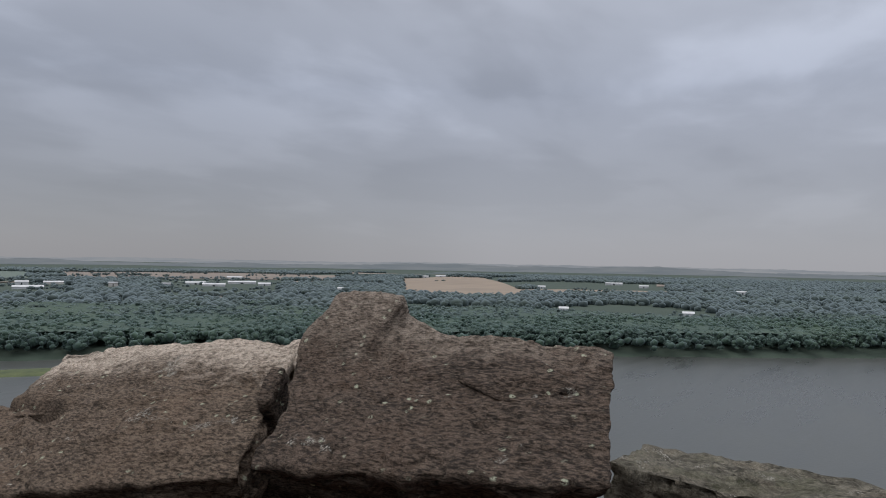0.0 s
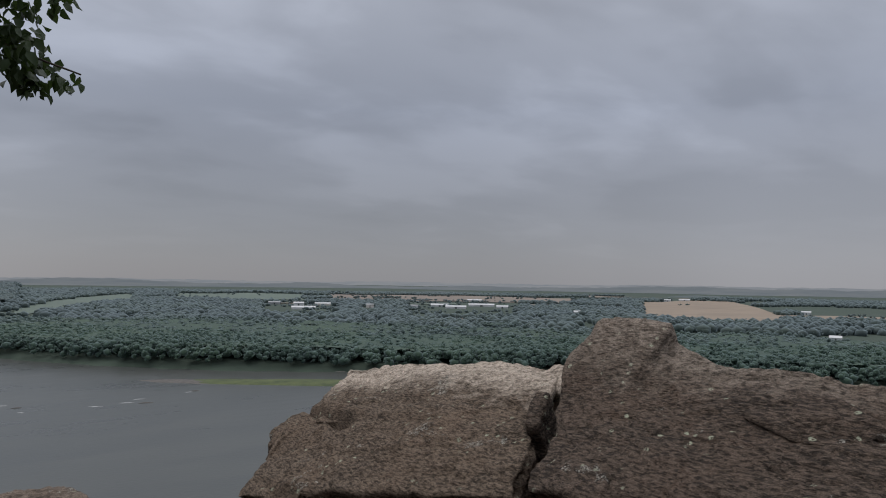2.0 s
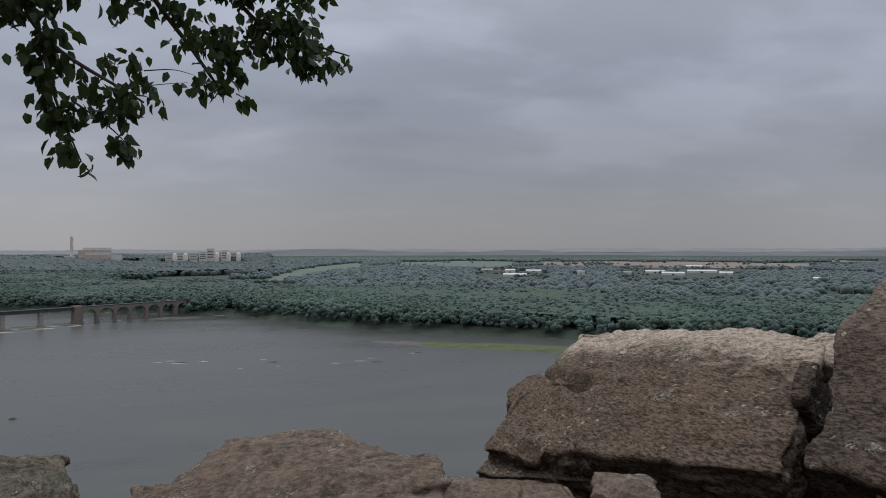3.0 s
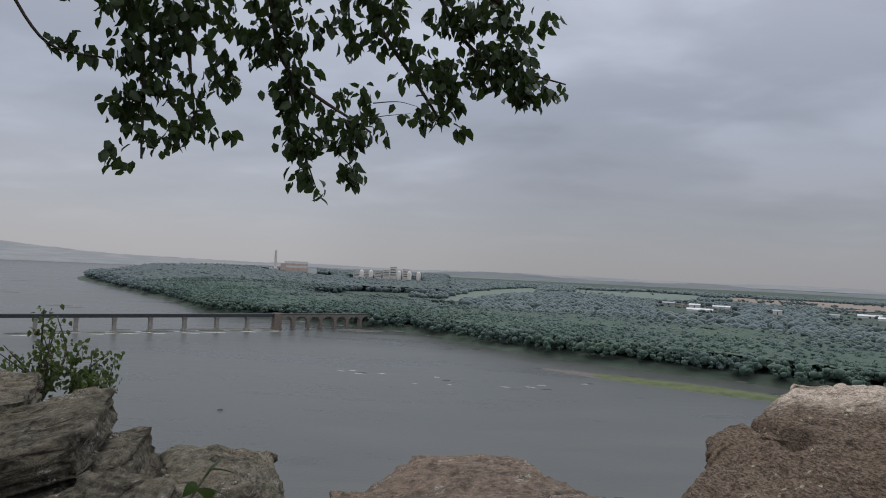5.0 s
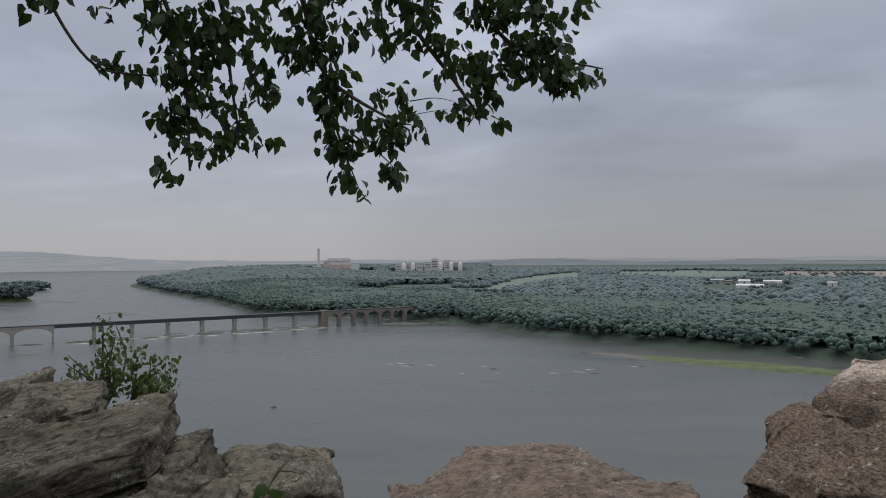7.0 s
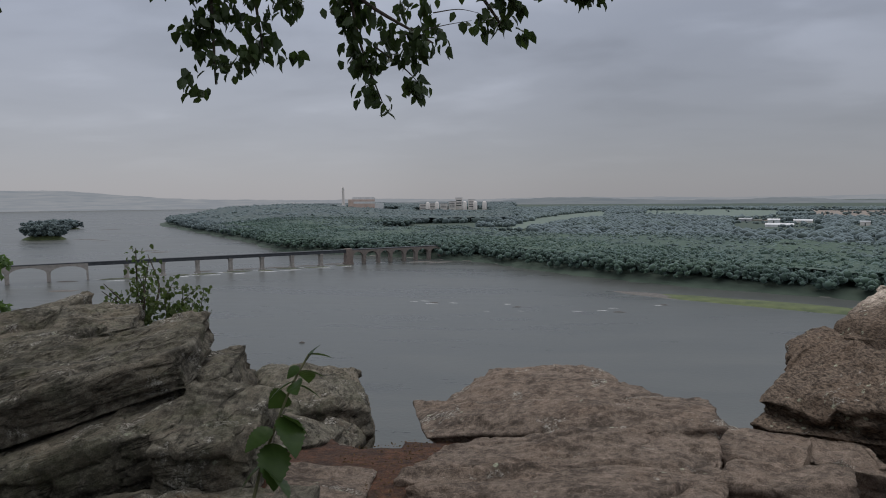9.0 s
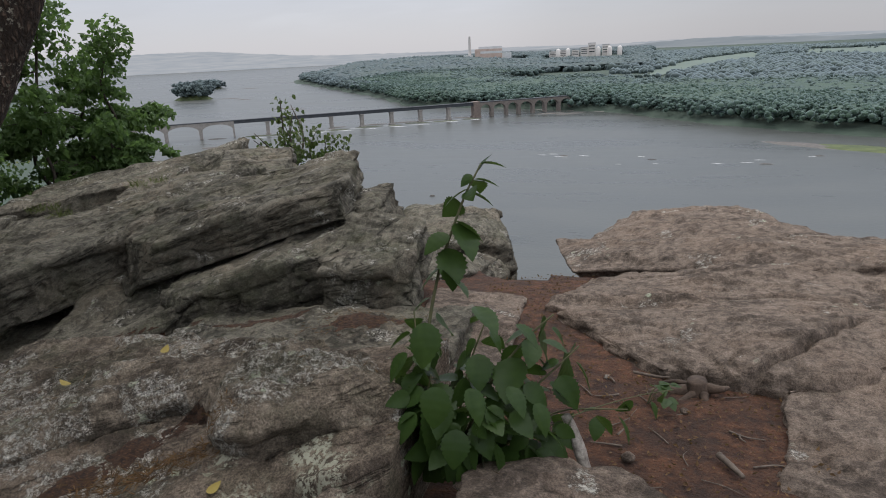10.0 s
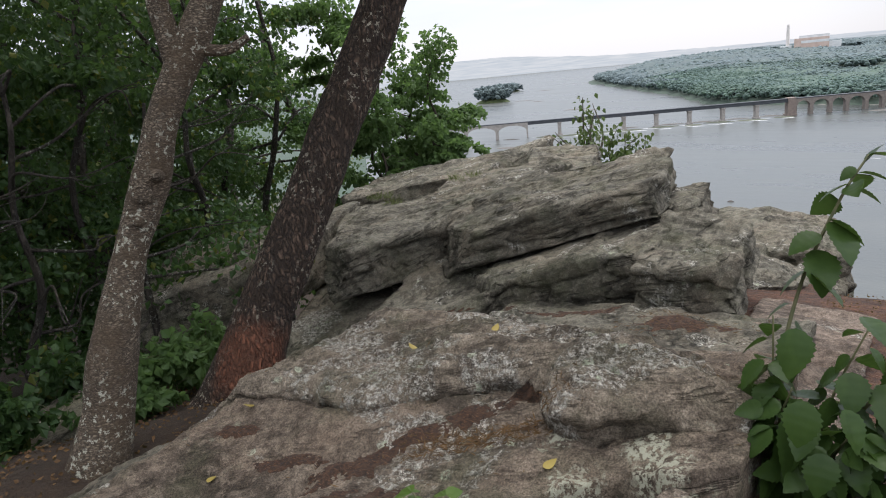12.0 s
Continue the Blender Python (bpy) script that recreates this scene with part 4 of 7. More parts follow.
def woods(name, label, P, radius, height, lumps, level, rng, tufts=0, mat=None, clump=0.9, skirt=False):
    """Crowns of a wood: each a heap of ragged lumps with loose tufts of leaves."""
    S, F = ico(level)
    n, chunks = len(P), []
    R = radius * rng.uniform(0.55, 1.45, n)
    H = height * rng.uniform(0.90, 1.06, n) * (1 + 0.16 * fbm(P * [1, 1, 0], 1 / 60, 2, 77))
    P = P + np.c_[rng.normal(size=(n, 2)) * radius * 0.7, np.zeros(n)]
    for k in range(lumps):
        off = rng.normal(size=(n, 3)) * [0.5, 0.5, 0.22] * R[:, None] * (0 if lumps == 1 else 1)
        sc = R * (1.0 if lumps == 1 else rng.uniform(0.38, 0.75, n))
        zc = H - sc * rng.uniform(0.75, 1.25, n) - (0.35 * R * (k > 0))
        if skirt and k:
            zc = H * (0.25 + 0.6 * k / lumps) * rng.uniform(0.8, 1.15, n)
        C = P + off
        C[:, 2] = P[:, 2] + np.maximum(zc, sc * 0.4)
        Q = S[None] * np.stack([sc, sc, sc * 0.8], 1)[:, None] * 0.9 + C[:, None]
        W = Q.reshape(-1, 3)
        d = 1 + 0.26 * fbm(W, 0.4, 2, 40 + k) + rng.normal(size=len(W)) * 0.13
        W = (np.repeat(C, len(S), 0)) + (W - np.repeat(C, len(S), 0)) * d[:, None]
        chunks.append((W, [(F[None] + (np.arange(n) * len(S))[:, None, None]).reshape(-1, 3)]))
        if tufts:
            o = rng.normal(size=(n * tufts, 3))
            o[:, 2] = np.abs(o[:, 2]) - 0.3
            o /= np.linalg.norm(o, axis=1, keepdims=True)
            cen = np.repeat(C, tufts, 0) + o * np.repeat(sc, tufts)[:, None] * [1.2, 1.2, 0.95] * rng.uniform(0.8, 1.12, (n * tufts, 1))
            face = o + [0, 0, 0.6] + rng.normal(size=o.shape) * 0.22
            face /= np.linalg.norm(face, axis=1, keepdims=True)
            tri = rng.normal(size=(n * tufts, 3, 3)) * clump
            tri = cen[:, None] + tri - (tri * face[:, None]).sum(2, keepdims=True) * face[:, None] * 0.85
            turn = (np.cross(tri[:, 1] - tri[:, 0], tri[:, 2] - tri[:, 0]) * face).sum(1) < 0
            tri[turn] = tri[turn][:, ::-1]
            chunks.append((tri.reshape(-1, 3), [np.arange(n * tufts * 3).reshape(-1, 3)]))
    V, FF = join(chunks)
    at = [float(V[:, 0].mean()), float(V[:, 1].mean()), float(V[:, 2].min())]
    return tagged(solid(name, V, FF, mat or FOREST, at, smooth=True), label, "trees", kind="stuff")


def in_field(x, y, grow=0.0):
    az, r = np.degrees(np.arctan2(x, y)), np.hypot(x, y)
    hit = np.zeros(len(x), bool)
    for a0, a1, lo, hi in FIELDS:
        t = (az - a0) / (a1 - a0) * (len(lo) - 1)
        l, h = np.interp(t, range(len(lo)), lo), np.interp(t, range(len(hi)), hi)
        hit |= (t >= 0) & (t <= len(lo) - 1) & (r > l - grow) & (r < h)
    return hit


def cleared(x, y):
    """Open ground before the farms and works."""
    az, r = np.degrees(np.arctan2(x, y)), np.hypot(x, y)
    hit = np.zeros(len(x), bool)
    for a0, a1, r0, r1 in ((20.5, 27, 1080, 1560), (28.6, 30.4, 1180, 1420), (32.6, 42.5, 1080, 1950), (-13, -6.5, 2050, 2640), (-5.8, 1.4, 2050, 2600), (54, 57, 1900, 2300), (64, 75, 1400, 1950), (46.8, 48.2, 1080, 1320), (80, 81, 1200, 1520)):
        hit |= (az > a0) & (az < a1) & (r > r0) & (r < r1)
    return hit


def scatter(rng, n, az0, az1, r0, r1):
    az = np.radians(rng.uniform(az0, az1, n))
    r = np.sqrt(rng.uniform(r0**2, r1**2, n))
    return r * np.sin(az), r * np.cos(az)


def thin(x, y, gap, rng):
    """Keep one point in each square of the given width."""
    key = np.floor(x / gap).astype(np.int64) * 100003 + np.floor(y / gap).astype(np.int64)
    _, first = np.unique(key, return_index=True)
    return x[first], y[first]


def canopy(name, label, az0, az1, na, radii, keep, tall, mat, seed):
    """The closed leaf roof of a wood beneath its single crowns."""
    X, Y = polar(az0, az1, na, radii)
    x, y = X.ravel(), Y.ravel()
    P = np.stack([x, y, 0 * x], 1)
    z = land(x, y) + tall * (0.81 + 0.14 * fbm(P, 1 / 9, 4, seed, 0.7))
    V = np.stack([x, y, z], 1)
    F = grid_faces(len(radii), na)
    ok = keep(x, y)
    tagged(solid(name, V, [F[ok[F].all(1)]], mat, (0, 0, RIVER)), label, "trees", kind="stuff")


def wooded(x, y):
    f = beyond(x, y, FAR_BANK)
    dens = fbm(np.stack([x, y, 0 * x], 1), 1 / 160, 3, 21)
    return (f > 16) & ~in_field(x, y, 25) & (f < 225 + 160 * dens + 60 * ease(np.degrees(np.arctan2(x, y)), 40, 10))


def upstream(x, y):
    f = beyond(x, y, FAR_BANK)
    return (f > 12) & ~in_field(x, y, 25) & ~cleared(x, y) & (f < 1500) & ((np.hypot(x, y) > 1490) | (f > 600))


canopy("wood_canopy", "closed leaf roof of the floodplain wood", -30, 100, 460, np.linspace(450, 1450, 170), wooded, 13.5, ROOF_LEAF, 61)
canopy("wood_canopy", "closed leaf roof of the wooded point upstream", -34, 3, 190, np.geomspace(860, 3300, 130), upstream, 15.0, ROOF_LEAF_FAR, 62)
rng = np.random.default_rng(11)
# front rows along the bank
x, y = scatter(rng, 120000, -30, 100, 440, 1300)
f = beyond(x, y, FAR_BANK)
ok = (f > 1) & (f < 45)
x, y = thin(x[ok], y[ok], 5.6, rng)
P = np.stack([x, y, land(x, y)], 1)
woods("bank_trees", "dense dark green trees along the far bank", P, 4.4, 13.5, 3, 1, rng, 14, None, 0.8, True)
x, y = scatter(rng, 60000, -34, -4, 1250, 2200)
f = beyond(x, y, FAR_BANK)
ok = (f > 0) & (f < 40)
x, y = thin(x[ok], y[ok], 8.5, rng)
P = np.stack([x, y, land(x, y)], 1)
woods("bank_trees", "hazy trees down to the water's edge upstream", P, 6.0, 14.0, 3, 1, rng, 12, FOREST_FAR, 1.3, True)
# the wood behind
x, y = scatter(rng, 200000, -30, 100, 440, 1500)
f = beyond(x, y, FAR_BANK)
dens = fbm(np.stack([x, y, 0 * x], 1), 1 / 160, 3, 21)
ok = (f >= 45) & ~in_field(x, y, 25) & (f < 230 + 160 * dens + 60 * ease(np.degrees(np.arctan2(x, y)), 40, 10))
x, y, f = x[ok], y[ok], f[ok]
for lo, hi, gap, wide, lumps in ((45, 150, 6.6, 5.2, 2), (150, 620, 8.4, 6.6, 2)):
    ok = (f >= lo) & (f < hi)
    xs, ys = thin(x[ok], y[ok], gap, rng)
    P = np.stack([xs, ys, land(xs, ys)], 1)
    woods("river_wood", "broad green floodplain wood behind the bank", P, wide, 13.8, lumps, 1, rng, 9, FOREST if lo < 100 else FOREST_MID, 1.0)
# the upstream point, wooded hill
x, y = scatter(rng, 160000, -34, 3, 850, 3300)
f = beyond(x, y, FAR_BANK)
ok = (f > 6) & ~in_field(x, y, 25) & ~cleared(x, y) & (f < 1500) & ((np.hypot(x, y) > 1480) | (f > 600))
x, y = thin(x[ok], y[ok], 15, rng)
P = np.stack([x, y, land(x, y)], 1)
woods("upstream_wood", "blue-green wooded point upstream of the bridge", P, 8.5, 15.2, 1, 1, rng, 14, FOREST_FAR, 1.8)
# hedges and copses between the fields
x, y = scatter(rng, 240000, 0, 105, 640, 2700)
dens = fbm(np.stack([x, y, 0 * x], 1), 1 / 300, 3, 33)
hedge = np.abs(fbm(np.stack([x * 0.6, y * 1.5, 0 * x], 1), 1 / 420, 2, 35)) < 0.035
ok = (beyond(x, y, FAR_BANK) >= 260) & ~in_field(x, y, 20) & ~cleared(x, y) & ((dens > -0.16) | hedge)
x, y = thin(x[ok], y[ok], 14, rng)
P = np.stack([x, y, land(x, y)], 1)
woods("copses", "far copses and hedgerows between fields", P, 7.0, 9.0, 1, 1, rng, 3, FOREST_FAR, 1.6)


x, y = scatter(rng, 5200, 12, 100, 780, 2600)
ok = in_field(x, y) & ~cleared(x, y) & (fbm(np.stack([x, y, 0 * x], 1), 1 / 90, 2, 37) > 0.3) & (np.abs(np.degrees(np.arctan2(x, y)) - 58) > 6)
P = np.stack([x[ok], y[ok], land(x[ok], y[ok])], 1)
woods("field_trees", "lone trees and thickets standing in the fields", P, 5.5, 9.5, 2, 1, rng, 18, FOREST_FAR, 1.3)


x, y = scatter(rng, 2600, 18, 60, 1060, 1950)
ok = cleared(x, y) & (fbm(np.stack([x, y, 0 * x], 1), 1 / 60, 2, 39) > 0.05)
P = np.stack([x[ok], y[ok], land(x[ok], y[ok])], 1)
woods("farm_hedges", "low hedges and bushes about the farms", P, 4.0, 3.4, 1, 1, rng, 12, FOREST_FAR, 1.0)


# ---- river: islands, bars, rocks, white water ----
def mound(cx, cy, lx, ly, turn, top, seed, n=26):
    a = np.linspace(0, 2 * np.pi, n, endpoint=False)
    k = np.linspace(0, 1, 7)[:, None]
    wob = 1 + 0.28 * fbm(np.stack([np.cos(a) * 2, np.sin(a) * 2, 0 * a], 1), 1.0, 3, seed)
    x, y = k * lx * np.cos(a) * wob, k * ly * np.sin(a) * wob
    z = top * (1 - k**2) - 0.25 * (k > 0.97) + 0 * x
    c, s = math.cos(turn), math.sin(turn)
    V = np.stack([cx + x * c - y * s, cy + x * s + y * c, RIVER + z + top * 0.25 * fbm(np.stack([x.ravel(), y.ravel(), 0 * x.ravel()], 1), 0.3, 3, seed).reshape(x.shape) * (1 - k)], -1).reshape(-1, 3)
    i, j = np.meshgrid(np.arange(6), np.arange(n), indexing="ij")
    F = np.stack([i * n + j, (i + 1) * n + j, (i + 1) * n + (j + 1) % n, i * n + (j + 1) % n], -1).reshape(-1, 4)
    return V, [F]


def bar(name, label, cat, mat, cx, cy, lx, ly, turn, top, seed, group=""):
    V, F = mound(cx, cy, lx, ly, turn, top, seed)
    tagged(solid(name, V, F, mat, (cx, cy, RIVER)), label, cat, group)


bar("grassy_bar", "low bright green grassy bar in shallow water", "island", BAR_GREEN, 188, 426, 80, 16, -0.62, 1.3, 3)
bar("gravel_bar", "pale gravel tip of the grassy bar", "island", BAR_ROCK, 124, 468, 34, 9, -0.75, 0.6, 4)
for k, (cx, cy, lx, ly) in enumerate([(-768, 1135, 38, 22), (-1010, 1560, 45, 20)]):
    bar("wooded_island", "small island with a dense clump of trees", "island", BAR_GREEN, cx, cy, lx, ly, 0.2, 11.0 - 4 * k, 50 + k)
    a = rng.uniform(0, 2 * np.pi, 90)
    q = np.sqrt(rng.uniform(0, 0.9, 90))
    P = np.stack([cx + lx * 0.85 * q * np.cos(a), cy + ly * 0.85 * q * np.sin(a), RIVER + (11.0 - 4 * k) * (1 - q**2) - 1], 1)
    woods("island_trees", "dark round-topped trees on a river island", P, 7.5, 25 - 6 * k, 6, 1, rng, 20, FOREST_FAR, 1.3, True)
for k, (cx, cy, lx, ly) in enumerate([(-690, 1130, 22, 5), (-640, 1090, 18, 4), (-860, 1500, 30, 6), (-450, 872, 20, 5), (-420, 850, 14, 4), (-850, 1780, 40, 8), (-318, 488, 12, 5), (-244, 506, 9, 3), (-232, 640, 14, 3), (-205, 655, 16, 3), (-178, 672, 12, 3), (-150, 690, 15, 3), (-62, 712, 18, 3), (-40, 708, 16, 3), (-265, 622, 10, 3), (-300, 590, 9, 3), (-85, 311, 1.6, 0.6), (-352, 545, 10, 3)]):
    bar("river_rock", "flat dark rock bar breaking the water", "rock", BAR_ROCK, cx, cy, lx, ly, 0.35 + 0.2 * math.sin(k * 5), 0.8, 70 + k, "river rocks")
for k, (cx, cy, lx, ly) in enumerate([(-43, 438, 5, 0.7), (-30, 433, 7, 0.8), (-16, 429, 5, 0.6), (5, 402, 3, 0.5), (60, 404, 6, 0.6), (84, 409, 5, 0.6), (26, 404, 3, 0.5), (-240, 612, 13, 1.5), (-212, 622, 12, 1.4), (-186, 634, 12, 1.4), (-140, 676, 10, 1.2), (-105, 704, 9, 1.2), (-165, 664, 9, 1.0), (-262, 590, 12, 1.2), (-290, 560, 10, 1.0)]):
    bar("foam", "streak of white water over a ledge", "water", FOAM, cx, cy + 4 * math.sin(k * 4.1), lx * 0.7, ly * 0.7, -0.25 + 0.3 * math.sin(k * 3), 0.25, 110 + k, "rapids")

# shoals and white water at the bridge piers
for k in range(9):
    s = 18 + 26.5 * k
    px, py = -341.0 + 0.841 * s, 559.0 + 0.540 * s
    bar("shoal", "low weedy rock shoal by a bridge pier", "rock", BAR_WEED, px + 6 + 3 * math.sin(k * 4), py - 9 + 3 * math.cos(k * 3), 13 + 4 * math.sin(k * 2.2), 4.2, 0.5 + 0.2 * math.sin(k * 7), 0.9, 140 + k, "river rocks")
    bar("foam", "white water breaking round a bridge pier", "water", FOAM, px + 14, py - 18 + 3 * math.sin(k), 8 + 2 * math.sin(k * 3), 1.6, 0.2 + 0.3 * math.sin(k * 5), 0.3, 160 + k, "rapids")
    bar("foam", "white water breaking round a bridge pier", "water", FOAM, px - 6, py - 12 + 2 * math.cos(k * 2), 6, 1.3, 0.4, 0.3, 180 + k, "rapids")
for k, (cx, cy, lx) in enumerate([(-36, 436, 7), (18, 424, 6), (78, 404, 9), (112, 426, 6)]):
    bar("foam", "short streak of white water over a ledge", "water", FOAM, cx + 3 * math.sin(k * 9), cy + 5 * math.cos(k * 7), lx * 0.45, 0.6, -0.2 + 0.3 * math.sin(k * 3), 0.25, 200 + k, "rapids")
    bar("river_rock", "thin dark ledge breaking the water", "rock", BAR_ROCK, cx + 7, cy - 3 + 4 * math.sin(k * 5), lx * 0.5, 0.7, -0.1, 0.5, 220 + k, "river rocks")

# pale shelf of gravel along the far bank
a = FAR_BANK[9:16]
tt = np.linspace(0, len(a) - 1, 90)
cx, cy = np.interp(tt, range(len(a)), a[:, 0]), np.interp(tt, range(len(a)), a[:, 1])
dx, dy = np.gradient(cx), np.gradient(cy)
nx, ny = dy / np.hypot(dx, dy), -dx / np.hypot(dx, dy)
w = 0.8 + 2.5 * fbm(np.stack([tt, 0 * tt, 0 * tt], 1), 0.9, 3, 5)
V = np.concatenate([np.stack([cx - nx * 6, cy - ny * 6, 0 * cx + RIVER + 1.0], 1), np.stack([cx + nx * w, cy + ny * w, 0 * cx + RIVER + 0.35], 1), np.stack([cx + nx * (w + 1), cy + ny * (w + 1), 0 * cx + RIVER - 0.3], 1)])
tagged(solid("gravel_shore", V, [grid_faces(3, 90)], plain_mat("pale_gravel", (0.16, 0.15, 0.13), (0.30, 0.28, 0.25), 0.3), (0, 700, RIVER)), "thin pale gravel shore under the trees", "shore", kind="structure")

# ---- railway bridge ----
B0, B1 = np.array([-341.0, 559.0]), np.array([-137.0, 690.0])
way = (B1 - B0) / np.linalg.norm(B1 - B0)
turn = math.atan2(way[1], way[0])
bridge = tagged(thing("railway_bridge", (float(B0[0]), float(B0[1]), RIVER)), "long dark girder bridge on stone piers, arches at its ends", "bridge")
span = np.linalg.norm(B1 - B0) / 8


def spot(s):
    p = B0 + way * s
    return (float(p[0]), float(p[1]), 0.0)


part("deck", *box(0, span * 8, -2.6, 2.6, -55.6, -53.0, spot(0), turn), STEEL, bridge, "dark steel girder deck")
part("track_bed", *box(-120, span * 15.2, -2.9, 2.9, -52.98, -52.3, spot(0), turn), STEEL, bridge, "dark track bed")
for k in range(1, 8):
    V, F = join([box(-1.5, 1.5, -3.2, 3.2, -70, -56.6, spot(span * k), turn), box(-2.0, 2.0, -3.8, 3.8, -56.6, -55.62, spot(span * k), turn), box(-2.4, 2.4, -4.4, 4.4, -70, -67.0, spot(span * k), turn)])
    part("pier", V, F, CONCRETE, bridge)


def arch_span(s0, s1, mat, label):
    """A masonry arch between two stations: spandrel walls with a round-headed opening and its vault."""
    half, pier = (s1 - s0) / 2, 1.5
    r = half - pier
    a = np.linspace(np.pi, 0, 15)
    ax, az = np.r_[-r, r * np.cos(a), r], np.r_[-70.0, -60.5 + (5.4 if r > 5.4 else r) * np.sin(a), -70.0]
    n = len(ax)
    ox = np.linspace(-half, half, n)
    c, s = math.cos(turn), math.sin(turn)
    mid = B0 + way * (s0 + s1) / 2
    V = []
    for yy in (-2.7, 2.7):
        for px, pz in ((ax, az), (ox, np.full(n, -53.0))):
            V.append(np.stack([mid[0] + px * c - yy * s, mid[1] + px * s + yy * c, pz], 1))
    for yy in (-2.7, 2.7):
        px, pz = np.array([-half, half]), np.array([-70.0, -70.0])
        V.append(np.stack([mid[0] + px * c - yy * s, mid[1] + px * s + yy * c, pz], 1))
    V = np.concatenate(V)
    i = np.arange(n - 1)
    q = [np.stack([i, i + 1, n + i + 1, n + i], 1), np.stack([2 * n + i, 3 * n + i, 3 * n + i + 1, 2 * n + i + 1], 1), np.stack([i, 2 * n + i, 2 * n + i + 1, i + 1], 1), np.stack([n + i, n + i + 1, 3 * n + i + 1, 3 * n + i], 1)]
    b = 4 * n
    q.append(np.array([[b, 0, n, n], [1 * n - 1, b + 1, 2 * n - 1, 2 * n - 1], [b + 2, 3 * n, 2 * n, 2 * n], [3 * n - 1, 4 * n - 1, b + 3, b + 3]])[:, :3])
    part("arch", V, [np.concatenate(q[:4]), q[4]], mat, bridge, label)


V, F = join([box(-3.4, 3.4, -4.2, 4.2, -70, -51.6, spot(span * 8), turn), box(-4.4, 4.4, -5.0, 5.0, -70, -66.4, spot(span * 8), turn)])
part("abutment_pier", V, F, plain_mat("red_sandstone", (0.15, 0.118, 0.10), (0.24, 0.19, 0.162), 0.5), bridge, "stout red sandstone pier")
s = span * 8 + 3.4
for k in range(7):
    w = 14.5 + 2.2 * (k % 2)
    arch_span(s, s + w, BROWNSTONE, "brown stone arch")
    s += w
s = 0.0
for k in range(4):
    arch_span(s - 30, s, CONCRETE, "broad pale concrete arch")
    s -= 30


# ---- buildings across the river ----
def place(az, r):
    x, y = r * math.sin(radians(az)), r * math.cos(radians(az))
    return x, y, float(land([x], [y])[0])


def barn(name, label, az, r, length, width, tall, wall, roof, turn=None, group="farm buildings"):
    x, y, z = place(az, r)
    turn = radians(-az) if turn is None else turn
    b = tagged(thing(name, (x, y, z)), label, "barn", group)
    part("walls", *box(-length / 2, length / 2, -width / 2, width / 2, -1, tall, (x, y, z), turn), wall, b)
    rise, e = width * 0.2, 0.5
    V = np.array([[sx * (length / 2 + e), sy, zz] for sx in (-1, 1) for sy, zz in ((-width / 2 - e, tall - 0.1), (0, tall + rise), (width / 2 + e, tall - 0.1))])
    c, s = math.cos(turn), math.sin(turn)
    V = np.stack([V[:, 0] * c - V[:, 1] * s + x, V[:, 0] * s + V[:, 1] * c + y, V[:, 2] + z], 1)
    part("roof", V, [np.array([[0, 1, 4, 3], [1, 2, 5, 4], [0, 3, 5, 2]]), np.array([[0, 2, 1], [3, 4, 5]])], roof, b, "ridged metal roof")
    V, F = box(-length * 0.05, length * 0.05, -width / 2 - 0.15, -width / 2 + 0.1, 0, tall * 0.7, (x, y, z), turn)
    part("door", V, F, GLASSDARK, b, "dark barn door")


barn("poultry_barn", "long low white barn with a bright roof", 24.0, 1330, 46, 14, 4, WHITE, WHITE)
barn("farm_shed", "white farm shed beside trees", 23.6, 1480, 22, 12, 6, WHITE, WHITE)
barn("farm_shed", "grey-roofed farm shed beside trees", 21.6, 1550, 26, 12, 5, GREYROOF, GREYROOF)
barn("farm_shed", "white farm shed with a pale roof", 25.6, 1500, 34, 12, 4, CREAM, WHITE)
barn("farm_house", "pale farm house among trees", 29.6, 1400, 16, 10, 7, CREAM, GREYROOF)
barn("farm_house", "pale farm house with white sides", 33.4, 1400, 16, 9, 6, WHITE, GREYROOF)
for az, r, ln in ((35.6, 1500, 40), (37.0, 1420, 44), (39.2, 1560, 60), (41.0, 1480, 26), (38.6, 1900, 40)):
    barn("poultry_barn", "long low white poultry barn by fields", az, r, ln, 13, 4, WHITE, WHITE)
for az, r, ln in ((55.9, 2250, 34), (54.6, 2200, 20), (64.6, 1600, 18), (70.6, 1900, 46), (73.0, 1700, 22), (47.5, 1300, 20), (80.5, 1500, 24), (66.5, 880, 12), (76.5, 885, 14)):
    barn("farm_shed", "small white shed at a field edge", az, r, ln, 11, 5, WHITE, WHITE)
for az, r in ((-4.7, 2520), (-3.9, 2540), (-2.9, 2520), (-2.2, 2530), (-1.6, 2550), (-0.5, 2500)):
    x, y, z = place(az, r)
    works = tagged(thing("factory_block", (x, y, z)), "pale factory block beyond the woods", "building", "factory blocks")
    tall = 34 + 10 * math.sin(az * 7)
    part("walls", *box(-13, 13, -10, 10, -2, tall, (x, y, z)), CREAM, works)
    part("roof", *box(-13.6, 13.6, -10.6, 10.6, tall, tall + 1.5, (x, y, z)), GREYROOF, works)
    for row in range(3):
        part("window_band", *box(-10, 10, -10.3, -9.9, tall * (0.3 + 0.22 * row), tall * (0.38 + 0.22 * row), (x, y, z)), GLASSDARK, works)
